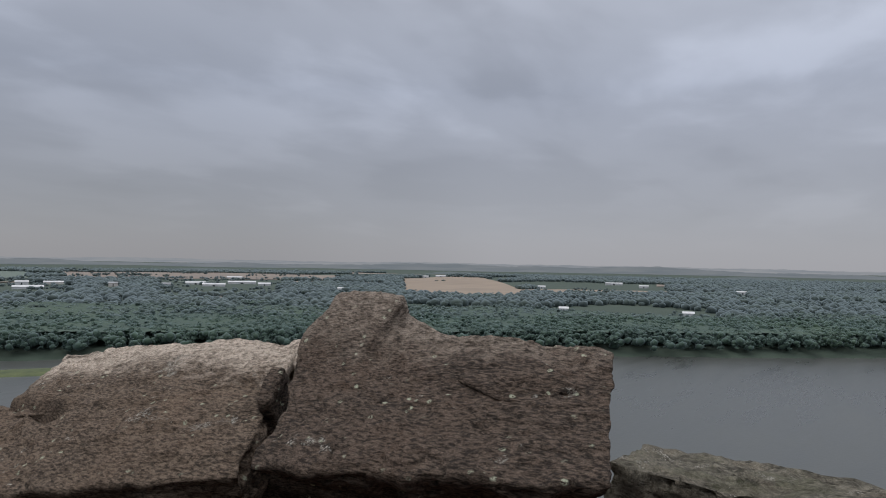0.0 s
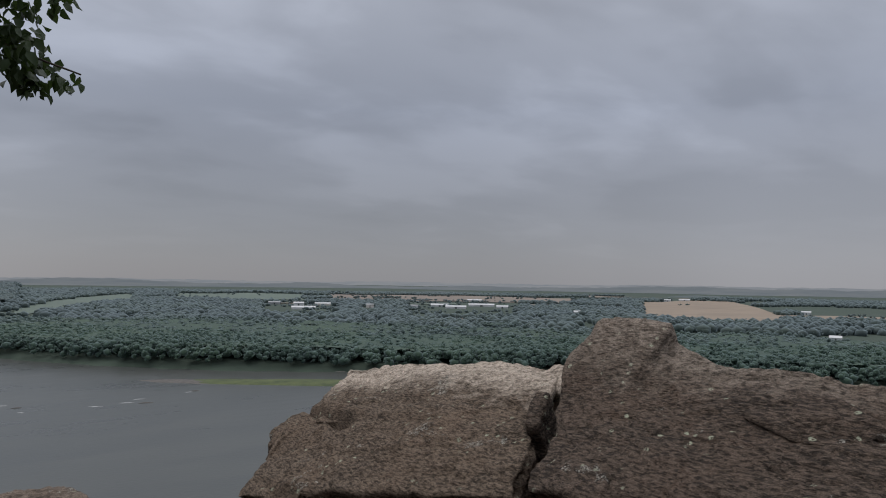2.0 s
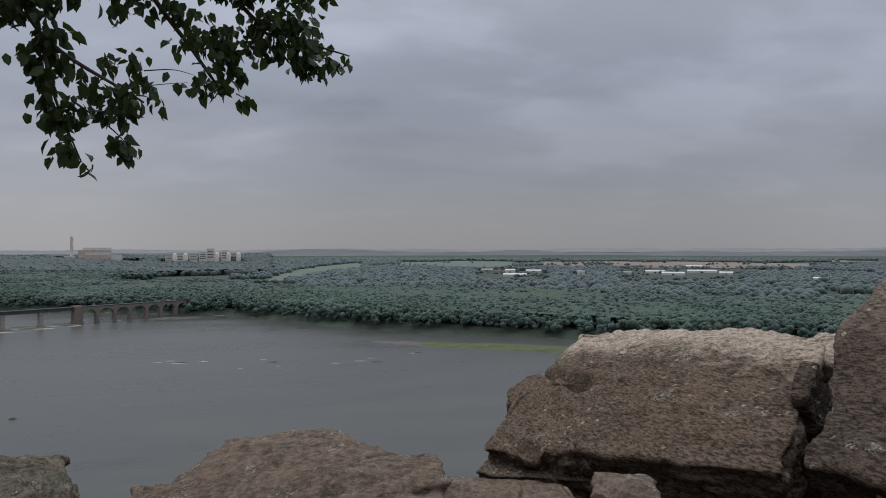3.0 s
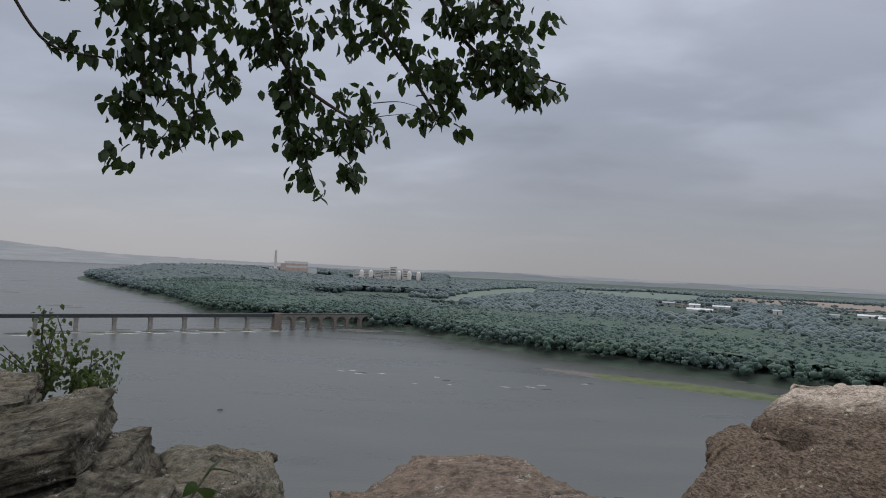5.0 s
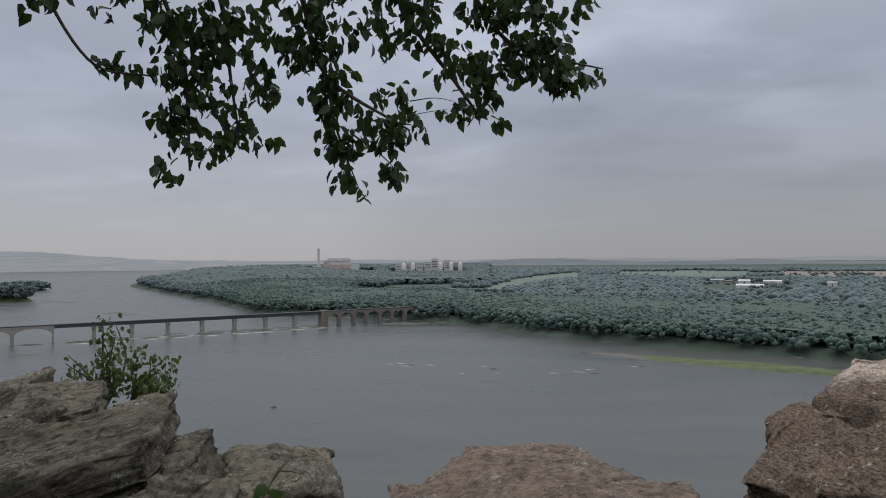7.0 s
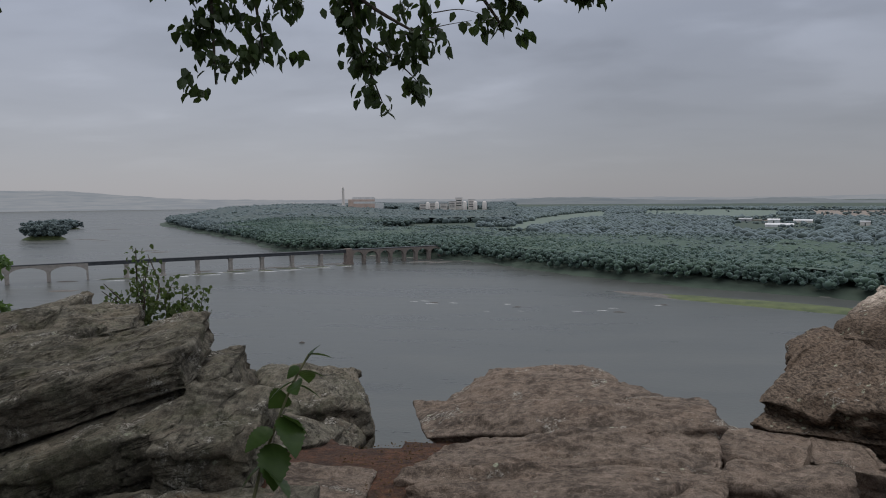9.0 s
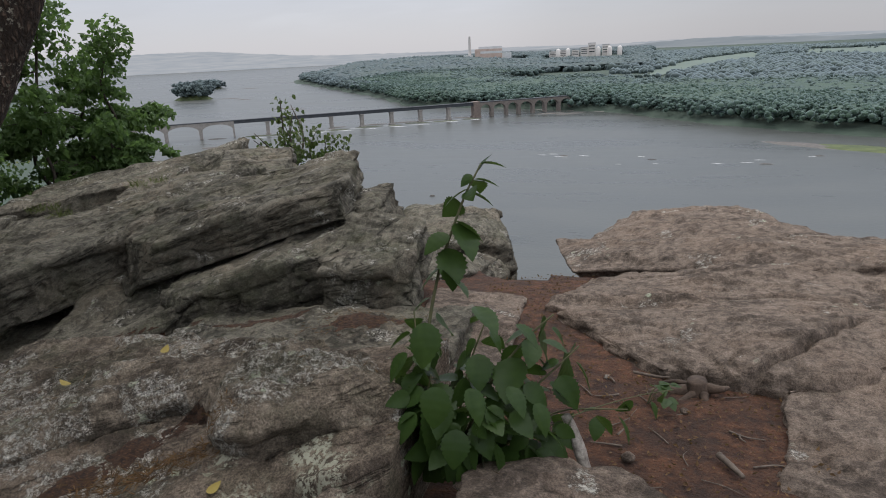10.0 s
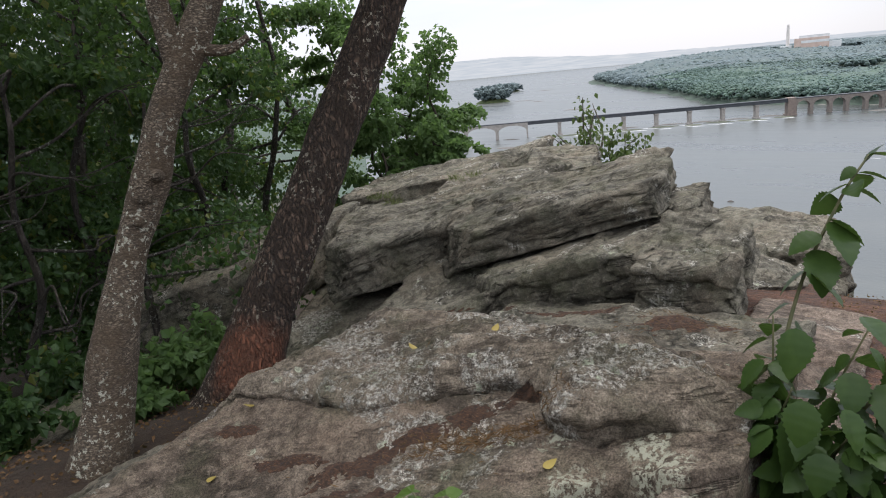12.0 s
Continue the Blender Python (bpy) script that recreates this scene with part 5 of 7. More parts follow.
for az in (-4.3, -3.5, -1.1, -0.2, 0.6):
    x, y, z = place(az, 2480)
    a = np.linspace(0, 2 * np.pi, 17)[:-1]
    ring = [np.stack([x + rr * np.cos(a), y + rr * np.sin(a), np.full(16, z + h)], 1) for rr, h in ((8, -2), (8, 26), (5, 31), (0.3, 33))]
    i, j = np.meshgrid(np.arange(3), np.arange(16), indexing="ij")
    F = np.stack([i * 16 + j, i * 16 + (j + 1) % 16, (i + 1) * 16 + (j + 1) % 16, (i + 1) * 16 + j], -1).reshape(-1, 4)
    tagged(solid("storage_silo", np.concatenate(ring), [F], CREAM, (x, y, z)), "pale round storage silo", "silo", "storage silos")

x, y, z = place(-10.0, 2560)
plant = tagged(thing("power_plant", (x, y, z)), "pink and white power plant hall among woods", "building")
part("main_hall", *box(-50, 50, -22, 22, -2, 36, (x, y, z), 0.17), TANWALL, plant)
part("upper_hall", *box(-36, 50, -18, 18, 36.02, 44, (x, y, z), 0.17), WHITE, plant, "white upper storey")
part("white_band", *box(-30, 50.2, -22.3, -21.8, 20, 28, (x, y, z), 0.17), WHITE, plant)
part("annex", *box(50.02, 84, -16, 16, -2, 20, (x, y, z), 0.17), WHITE, plant, "low white annex")
part("side_shed", *box(-92, -58, -12, 12, -2, 16, (x, y, z), 0.17), WHITE, plant, "low white shed")
x, y, z = place(-11.55, 2560)
a = np.linspace(0, 2 * np.pi, 19)[:-1]
zs = np.array([z - 2, z + 40, 40.0, 41.8, 41.9, 44.0])
rs = np.array([5.6, 5.0, 4.3, 4.7, 4.3, 4.2])
ring = [np.stack([x + rr * np.cos(a), y + rr * np.sin(a), np.full(18, h)], 1) for rr, h in zip(rs, zs)]
i, j = np.meshgrid(np.arange(5), np.arange(18), indexing="ij")
F = np.stack([i * 18 + j, i * 18 + (j + 1) % 18, (i + 1) * 18 + (j + 1) % 18, (i + 1) * 18 + j], -1).reshape(-1, 4)
tagged(solid("smokestack", np.concatenate(ring), [F], CREAM, (x, y, z)), "tall pale concrete smokestack", "chimney")
x, y, z = place(74.2, 3900)
tagged(solid("radio_mast", *join([tube([(x, y, z), (x, y, 3)], [1.6, 0.8], 6), tube([(x - 4, y, -12), (x + 4, y, -12)], [0.8, 0.8], 6)]), GREYROOF, (x, y, z)), "thin mast on the horizon", "mast")


# ---- rocks of the overlook ----
def slab(top, thick, **kw):
    return rock_shape(top, thick, **kw)


# two great tilted boulders at the brink
CREST = [(0.8, -0.02), (1.4, 0.0), (1.9, 0.03), (2.28, 0.07), (2.55, 0.03), (2.8, 0.01), (3.1, 0.09), (3.24, 0.14), (3.29, 0.29), (3.6, 0.33), (3.86, 0.36), (3.96, 0.33), (4.08, 0.22), (4.22, 0.06), (4.4, -0.12), (4.7, -0.3)]
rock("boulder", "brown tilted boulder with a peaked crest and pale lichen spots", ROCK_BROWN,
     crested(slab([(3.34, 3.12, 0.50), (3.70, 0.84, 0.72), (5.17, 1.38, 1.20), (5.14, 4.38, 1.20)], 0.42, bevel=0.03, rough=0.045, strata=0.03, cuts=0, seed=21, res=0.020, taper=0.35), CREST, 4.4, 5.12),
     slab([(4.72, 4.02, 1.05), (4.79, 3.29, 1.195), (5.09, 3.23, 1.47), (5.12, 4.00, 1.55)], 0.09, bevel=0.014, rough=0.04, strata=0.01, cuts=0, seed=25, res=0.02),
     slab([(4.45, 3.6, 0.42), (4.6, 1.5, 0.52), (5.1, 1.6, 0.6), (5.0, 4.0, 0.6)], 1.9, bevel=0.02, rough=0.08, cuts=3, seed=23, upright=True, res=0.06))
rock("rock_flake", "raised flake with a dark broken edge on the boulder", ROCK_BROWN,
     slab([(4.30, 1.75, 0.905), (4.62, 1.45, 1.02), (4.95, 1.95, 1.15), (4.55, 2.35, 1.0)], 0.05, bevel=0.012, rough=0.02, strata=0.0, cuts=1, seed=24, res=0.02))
rock("boulder", "broad brown sloping boulder with a pale crest", ROCK_TAN,
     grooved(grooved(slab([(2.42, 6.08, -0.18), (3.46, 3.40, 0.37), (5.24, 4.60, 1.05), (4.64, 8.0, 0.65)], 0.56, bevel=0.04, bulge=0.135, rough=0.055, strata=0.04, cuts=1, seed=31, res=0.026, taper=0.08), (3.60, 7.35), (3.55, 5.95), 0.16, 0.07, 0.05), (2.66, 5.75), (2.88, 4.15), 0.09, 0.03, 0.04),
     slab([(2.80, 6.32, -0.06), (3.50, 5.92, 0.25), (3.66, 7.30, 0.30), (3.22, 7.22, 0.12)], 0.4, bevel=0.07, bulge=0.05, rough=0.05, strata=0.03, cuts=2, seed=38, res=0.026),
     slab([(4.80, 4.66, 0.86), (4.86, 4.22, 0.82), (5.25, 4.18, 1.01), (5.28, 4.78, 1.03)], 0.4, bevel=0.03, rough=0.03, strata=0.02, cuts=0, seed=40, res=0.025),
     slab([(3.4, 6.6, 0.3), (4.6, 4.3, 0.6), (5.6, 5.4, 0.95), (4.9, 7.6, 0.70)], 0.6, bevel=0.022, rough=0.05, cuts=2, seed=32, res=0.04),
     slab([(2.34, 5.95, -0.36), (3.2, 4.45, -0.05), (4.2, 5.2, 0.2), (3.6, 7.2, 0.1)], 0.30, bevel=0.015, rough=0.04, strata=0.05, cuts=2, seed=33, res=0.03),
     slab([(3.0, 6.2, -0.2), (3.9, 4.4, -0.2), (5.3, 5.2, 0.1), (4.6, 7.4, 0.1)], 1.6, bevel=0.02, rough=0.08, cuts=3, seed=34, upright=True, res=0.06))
rock("rock_wedge", "narrow broken wedge standing in the boulder crack", ROCK_BROWN,
     slab([(4.06, 3.92, 0.66), (4.12, 3.80, 0.68), (4.50, 4.05, 0.92), (4.46, 4.18, 0.90)], 0.4, bevel=0.03, rough=0.03, cuts=3, seed=36, res=0.025))
rock("boulder_footing", "shadowed brown rock in the gap under two boulders", ROCK_BROWN,
     slab([(4.0, 5.2, 0.10), (4.2, 2.9, 0.30), (5.1, 2.6, 0.72), (5.0, 5.2, 0.52)], 1.8, bevel=0.03, rough=0.08, strata=0.04, cuts=0, seed=39, upright=True, res=0.06))
rock("low_ledge", "low grey ledge beyond the peaked boulder", ROCK_GREY,
     slab([(5.55, 1.55, 0.30), (5.75, -1.6, 0.10), (7.2, -1.6, 0.0), (6.8, 1.6, 0.2)], 0.8, rough=0.08, seed=37, res=0.05))

# flat slabs at the cliff's lip
rock("flat_slab", "broad flat brown slab at the cliff edge", ROCK_PINK,
     slab([(-0.52, 5.30, -0.27), (1.62, 4.58, 0.08), (1.82, 5.45, 0.05), (-0.78, 6.6, -0.36)], 0.13, bevel=0.02, bulge=0.12, rough=0.035, strata=0.015, cuts=0, seed=41, res=0.022, taper=0.1),
     slab([(-0.62, 6.15, -0.33), (1.62, 5.2, 0.02), (1.15, 7.5, -0.22), (0.05, 8.2, -0.46)], 0.16, bevel=0.02, bulge=0.14, rough=0.045, strata=0.015, cuts=0, seed=42, res=0.03, taper=0.1),
     slab([(0.10, 5.35, -0.34), (1.6, 4.75, -0.04), (1.6, 6.6, -0.14), (0.05, 7.4, -0.52)], 0.8, bevel=0.02, rough=0.05, strata=0.03, cuts=1, seed=40, res=0.05, upright=True))
rock("flat_slab", "lower brown bedrock shelf with thin cracks", ROCK_PINK,
     grooved(grooved(slab([(-0.62, 4.02, -0.07), (1.30, 3.70, 0.0), (1.68, 4.9, 0.02), (-0.36, 5.05, -0.22)], 0.35, bevel=0.03, bulge=0.02, rough=0.035, strata=0.02, cuts=0, seed=43, res=0.02, flake=0.025), (1.25, 4.15), (-0.6, 4.25), 0.06, 0.04, 0.03), (1.5, 4.75), (0.2, 4.62), 0.05, 0.03, 0.022))
rock("flat_slab", "wide pinkish grey slab split by a crack", ROCK_PINK,
     grooved(slab([(0.02, 3.06, 0.03), (0.85, 2.85, 0.07), (1.55, 4.10, 0.04), (-0.54, 3.92, -0.03)], 0.30, bevel=0.05, bulge=0.05, rough=0.03, strata=0.02, cuts=1, seed=44, res=0.018), (0.36, 2.86), (1.1, 3.75), 0.06, 0.02, 0.018))
rock("flat_slab", "pinkish grey slab beside a crack", ROCK_PINK,
     slab([(0.30, 2.0, 0.0), (1.4, 1.3, 0.12), (1.75, 3.6, 0.10), (0.55, 2.92, 0.06)], 0.30, bevel=0.015, rough=0.03, strata=0.02, cuts=1, seed=45, res=0.025))
rock("thin_slab", "loose brown slab in a soil hollow", ROCK_PINK,
     slab([(1.32, 3.86, 0.02), (1.95, 3.60, 0.06), (2.2, 4.05, 0.05), (1.55, 4.25, 0.0)], 0.16, bevel=0.015, rough=0.03, seed=47, res=0.025))
rock("flat_slab", "rough bedrock shelf below the broad boulder", ROCK_PINK,
     slab([(1.55, 4.75, -0.20), (2.6, 4.2, -0.16), (2.9, 5.3, -0.26), (1.75, 5.9, -0.28)], 0.4, bevel=0.02, rough=0.05, seed=48, res=0.04))
rock("small_boulder", "small pointed brown rock below the boulder", ROCK_PINK,
     slab([(2.0, 4.22, 0.02), (2.45, 4.02, 0.02), (2.5, 4.45, 0.08), (2.15, 4.5, 0.08)], 0.3, bevel=0.022, rough=0.04, cuts=3, seed=49, res=0.025))
rock("small_boulder", "small wedge-shaped brown rock below the boulder", ROCK_PINK,
     slab([(2.45, 4.0, 0.08), (2.85, 3.75, 0.10), (3.0, 4.1, 0.16), (2.65, 4.3, 0.16)], 0.4, bevel=0.02, rough=0.04, cuts=3, seed=50, res=0.025))

# layered outcrop, beds dipping to the wood
rock("outcrop_bed", "thick grey-green bed of the layered outcrop", ROCK_GREY,
     slab([(-4.02, 4.05, 0.05), (-2.22, 4.50, 0.60), (-2.62, 6.15, 0.60), (-4.25, 5.40, 0.32)], 0.26, bevel=0.015, bulge=0.02, rough=0.031, strata=0.03, cuts=3, seed=61, crisp=0.7, block=(0.6, 0.5, 0.16), split=0.02, flake=0.035, res=0.022), group="outcrop beds")
rock("outcrop_bed", "jutting grey bed with a broken front face", ROCK_GREY,
     slab([(-3.20, 3.56, -0.07), (-1.95, 3.92, 0.33), (-2.05, 5.30, 0.40), (-3.75, 4.60, -0.08)], 0.34, bevel=0.022, rough=0.037, strata=0.03, cuts=3, seed=62, crisp=0.7, block=(0.6, 0.5, 0.16), split=0.02, flake=0.035, res=0.022),
     slab([(-2.7, 4.4, 0.1), (-2.0, 4.55, 0.3), (-2.3, 6.1, 0.32), (-3.4, 5.6, 0.1)], 0.5, bevel=0.02, rough=0.037, strata=0.03, cuts=2, seed=66, crisp=0.7, block=(0.6, 0.5, 0.16), split=0.02, flake=0.035, res=0.04), group="outcrop beds")
rock("outcrop_bed", "blunt brownish-grey nose of the outcrop", ROCK_GREY,
     slab([(-2.05, 3.70, 0.20), (-1.40, 3.66, 0.24), (-1.52, 4.50, 0.37), (-2.12, 4.60, 0.42)], 0.30, bevel=0.015, rough=0.031, strata=0.03, cuts=4, seed=63, crisp=0.7, block=(0.6, 0.5, 0.16), split=0.02, flake=0.035, res=0.02), group="outcrop beds")
rock("outcrop_bed", "dark overhanging bed above a shadowed hollow", ROCK_GREY,
     slab([(-4.95, 3.62, -0.02), (-3.95, 4.85, 0.20), (-4.20, 6.75, 0.33), (-6.10, 5.20, 0.10)], 0.42, bevel=0.022, rough=0.043, strata=0.03, cuts=3, seed=64, crisp=0.7, block=(0.6, 0.5, 0.16), split=0.02, flake=0.035, res=0.028), group="outcrop beds")
rock("outcrop_bed", "long pale upper bed of the outcrop", ROCK_GREY,
     slab([(-6.60, 5.40, 0.10), (-5.10, 6.90, 0.28), (-5.35, 9.00, 0.42), (-7.60, 7.30, 0.0)], 0.30, bevel=0.02, rough=0.037, strata=0.03, cuts=3, seed=65, crisp=0.7, block=(0.6, 0.5, 0.16), split=0.02, flake=0.035, res=0.045), group="outcrop beds")
rock("outcrop_bed", "short block at the river end of the outcrop", ROCK_GREY,
     slab([(-4.45, 6.35, 0.32), (-3.70, 6.65, 0.36), (-4.30, 8.05, 0.38), (-5.10, 7.75, 0.42)], 0.35, bevel=0.02, rough=0.031, strata=0.03, cuts=4, seed=67, crisp=0.7, block=(0.6, 0.5, 0.16), split=0.02, flake=0.035, res=0.028), group="outcrop beds")
rock("outcrop_bed", "narrow bed between two thicker beds", ROCK_GREY,
     slab([(-4.9, 4.9, 0.12), (-3.85, 5.5, 0.34), (-4.0, 7.0, 0.40), (-5.6, 6.4, 0.2)], 0.22, bevel=0.015, rough=0.031, strata=0.03, cuts=3, seed=68, crisp=0.7, block=(0.6, 0.5, 0.16), split=0.02, flake=0.035, res=0.028), group="outcrop beds")
rock("outcrop_bed", "long shadowed bed low in the outcrop", ROCK_GREY,
     slab([(-4.35, 3.20, -0.52), (-3.15, 3.56, -0.20), (-2.85, 4.70, 0.04), (-4.45, 4.50, -0.24)], 0.4, bevel=0.015, rough=0.037, strata=0.03, cuts=2, seed=72, crisp=0.7, block=(0.6, 0.5, 0.16), split=0.02, flake=0.035, res=0.03), group="outcrop beds")
rock("outcrop_core", "shadowed grey mass beneath the outcrop beds", ROCK_GREY,
     slab([(-4.9, 4.7, -0.30), (-2.3, 4.3, 0.05), (-2.2, 6.0, 0.1), (-4.8, 8.2, 0.0)], 1.8, bevel=0.02, rough=0.062, strata=0.03, cuts=3, seed=69, crisp=0.7, block=(0.6, 0.5, 0.16), split=0.02, flake=0.035, upright=True, res=0.06),
     slab([(-7.2, 5.9, -0.15), (-5.0, 5.4, -0.1), (-4.6, 8.4, 0.1), (-7.0, 8.0, -0.1)], 1.8, bevel=0.02, rough=0.062, strata=0.03, cuts=3, seed=70, crisp=0.7, block=(0.6, 0.5, 0.16), split=0.02, flake=0.035, upright=True, res=0.07))
rock("low_ledge", "long low grey ledge behind the trees", ROCK_GREY,
     slab([(-7.3, 2.55, -0.62), (-5.5, 3.75, -0.05), (-6.2, 5.6, 0.12), (-8.4, 4.2, -0.35)], 0.5, bevel=0.022, rough=0.043, strata=0.03, cuts=3, seed=71, crisp=0.7, block=(0.6, 0.5, 0.16), split=0.02, flake=0.035, res=0.05))
rock("outcrop_core", "shadowed rock under the overhang", ROCK_GREY,
     slab([(-5.3, 3.1, -0.85), (-3.9, 3.7, -0.72), (-4.1, 5.0, -0.45), (-5.9, 4.6, -0.45)], 1.0, rough=0.050, strata=0.03, cuts=2, seed=73, crisp=0.7, block=(0.6, 0.5, 0.16), split=0.02, flake=0.035, upright=True, res=0.045))
rock("mossy_boulder", "low mossy boulder among undergrowth", ROCK_GREY,
     slab([(-6.3, 0.9, -1.0), (-5.2, 0.9, -0.75), (-5.5, 2.0, -0.6), (-6.6, 2.2, -0.8)], 0.5, rough=0.08, strata=0.04, cuts=3, seed=74, res=0.04))
rock("flat_stone", "flat grey stone at the foot of the trees", ROCK_PINK,
     slab([(-3.9, 0.35, -0.52), (-3.1, 0.55, -0.40), (-3.3, 1.25, -0.36), (-4.0, 1.1, -0.5)], 0.25, rough=0.04, strata=0.02, cuts=2, seed=75, res=0.025))
rock("flat_stone", "low mossy stone beside the forked trunk", ROCK_GREY,
     slab([(-4.02, 0.72, -0.44), (-3.3, 0.68, -0.26), (-3.2, 1.5, -0.2), (-4.0, 1.62, -0.42)], 0.35, bevel=0.03, rough=0.05, strata=0.02, cuts=2, seed=77, res=0.025))
rock("flat_stone", "pale edge of stone beside the dark trunk", ROCK_GREY,
     slab([(-4.2, 1.75, -0.52), (-3.4, 1.9, -0.32), (-3.7, 2.5, -0.28), (-4.3, 2.3, -0.45)], 0.3, rough=0.04, strata=0.03, cuts=2, seed=76, res=0.025))
# rock below the outcrop, cut by a joint, over the drop
rock("cliff_block", "jointed grey block over the drop", ROCK_GREY,
     slab([(-2.05, 5.98, -0.30), (-1.16, 6.40, -0.38), (-1.50, 7.70, -0.34), (-2.75, 7.55, -0.28)], 0.42, bevel=0.07, bulge=0.15, rough=0.07, strata=0.05, cuts=4, seed=81, res=0.026),
     slab([(-2.30, 5.75, -0.30), (-1.80, 5.80, -0.34), (-1.75, 6.6, -0.30), (-2.4, 6.7, -0.26)], 0.5, bevel=0.06, bulge=0.05, rough=0.06, strata=0.04, cuts=4, seed=86, res=0.03),
     slab([(-2.0, 6.05, -0.66), (-1.1, 6.5, -0.62), (-1.4, 7.7, -0.6), (-2.7, 7.5, -0.66)], 1.3, bevel=0.02, rough=0.043, strata=0.025, cuts=3, seed=82, upright=True, res=0.045))
rock("small_boulder", "pale angular block between outcrop and cliff", ROCK_GREY,
     slab([(-1.80, 4.75, -0.16), (-1.35, 4.95, -0.24), (-1.25, 5.65, -0.34), (-1.75, 5.55, -0.14)], 0.5, bevel=0.02, rough=0.037, strata=0.015, cuts=5, seed=83, res=0.025))
rock("small_boulder", "small pale stone at the outcrop foot", ROCK_GREY,
     slab([(-1.55, 5.35, -0.30), (-1.15, 5.45, -0.42), (-1.1, 6.0, -0.5), (-1.5, 5.95, -0.32)], 0.4, bevel=0.022, rough=0.05, cuts=4, seed=84, res=0.03))

# lichened rock underfoot
LIP = np.array([(-4.0, 1.50), (-3.48, 1.54), (-3.0, 1.52), (-2.67, 1.60), (-2.38, 1.58), (-2.15, 1.70), (-1.95, 1.80), (-1.76, 1.92), (-1.62, 1.88), (-1.52, 1.70), (-1.42, 1.61), (-1.30, 1.58), (-1.19, 1.66), (-1.10, 1.71), (-0.86, 1.74)])
BACK = np.array([(-4.0, 2.55), (-3.55, 2.78), (-2.9, 2.74), (-2.45, 2.68), (-1.9, 2.52), (-1.5, 2.38), (-1.1, 2.22), (-0.86, 2.06)])
RIM = np.array([(-4.0, 0.9), (-1.95, 1.10), (-1.55, 1.18), (-1.34, 1.34), (-1.26, 1.41), (-1.15, 1.53), (-0.95, 1.53), (-0.80, 1.60)])


def bed_top(x, y):
    """The tilted bedding plane of the hump."""
    return 0.6215 + 0.178 * x + 0.04 * y - 0.5 * np.maximum(0, -3.12 - x)


def grain_of(x, y, seed, gentle=1.0):
    """Weathering of a lichened bed: swells, low flakes, knobs and pits."""
    P = np.stack([x, y, 0 * x], 1)
    Q = np.stack([x * 0.75 + y * 0.3, y * 1.7 - x * 0.35, 0 * x], 1)
    swell = 0.040 * fbm(Q, 1.9, 3, seed) + 0.022 * fbm(Q, 4.6, 2, seed + 2)
    steps = fbm(Q, 2.3, 4, seed + 3) * 4.5
    steps = 0.013 * (np.floor(steps) + np.clip((steps % 1) * 7, 0, 1))
    knob = 0.013 * fbm(P, 11, 4, seed + 9, 0.65) - 0.010 * np.clip(fbm(P, 16, 3, seed + 15) - 0.22, 0, 1) / 0.4
    crack = -0.030 * np.exp(-((fbm(Q, 1.3, 3, seed + 21) / 0.022) ** 2)) * (fbm(P, 1.1, 2, seed + 25) > -0.05)
    return swell + steps + gentle * (knob + 0.008 * fbm(P, 30, 3, seed + 11, 0.7)) + crack


def skirted(X, Y, Z, deep):
    """A rock whose skin is a grid of points, closed by sides that run down."""
    Xp, Yp, Zp = (np.pad(a, 1, mode="edge") for a in (X, Y, Z))
    for e in (np.s_[0], np.s_[-1], np.s_[:, 0], np.s_[:, -1]):
        Zp[e] = Zp[e] - deep
    return np.stack([Xp.ravel(), Yp.ravel(), Zp.ravel()], 1), [grid_faces(*Xp.shape)]


# the bench: a lower bed that steps down again to a pocket of soil
gx, gy = np.meshgrid(np.linspace(-3.95, -0.84, 250), np.linspace(0.2, 2.35, 175), indexing="ij")
x, y = gx.ravel(), gy.ravel()
lip_y = np.interp(x, *LIP.T)
rim = y - np.interp(x, *RIM.T) - 0.06 * fbm(np.stack([x, y, 0 * x], 1), 5, 3, 404)
z = bed_top(x, y) - 0.03 - 0.085 * ease(x + 0.15 * fbm(np.stack([x, y, 0 * x], 1), 2.2, 2, 77), -3.3, -2.5) - 0.10 * np.clip(lip_y - y, 0, 1.2) + 0.75 * grain_of(x, y, 310, 1.4)
z = z - 0.24 * ease(-rim, 0.0, 0.06) * ease(x, -2.0, -1.5) - 0.05 * ease(-x, 3.0, 3.9)
rock("bedrock_shelf", "low lichened bench of bedrock with soil in its hollows", ROCK_BARE, skirted(gx, gy, z.reshape(gx.shape), 0.45))
# the hump: an upper bed whose broken lip overhangs the bench
n, m = 290, 96
ux = np.linspace(-3.95, -0.86, n)
P = np.stack([ux, 0 * ux, 0 * ux], 1)
front = np.interp(ux, *LIP.T) + 0.022 * fbm(P, 7, 4, 61, 0.65)
behind = np.interp(ux, *BACK.T) + 0.06 * fbm(P, 2.5, 3, 67)
t = np.linspace(0, 1, m) ** 1.25
gx = np.repeat(ux[:, None], m, 1)
gy = front[:, None] + (behind - front)[:, None] * t
x, y = gx.ravel(), gy.ravel()
away = (gy - front[:, None]).ravel()
z = bed_top(x, y) + 0.012 + grain_of(x, y, 340, 1.7) - 0.060 * np.clip(1 - away / 0.10, 0, 1) ** 2
z = z - 0.075 * ease(x, -1.16, -0.88) - 0.10 * ease((gy - behind[:, None]).ravel(), -0.22, 0.0) + 0.035 * np.exp(-(((x + 1.45) / 0.28) ** 2)) * ease(away, 0.0, 0.2)
z = z.reshape(gx.shape)
under = [(0.002, 0.018), (0.010, 0.036), (0.035, 0.055), (0.06, 0.30)]
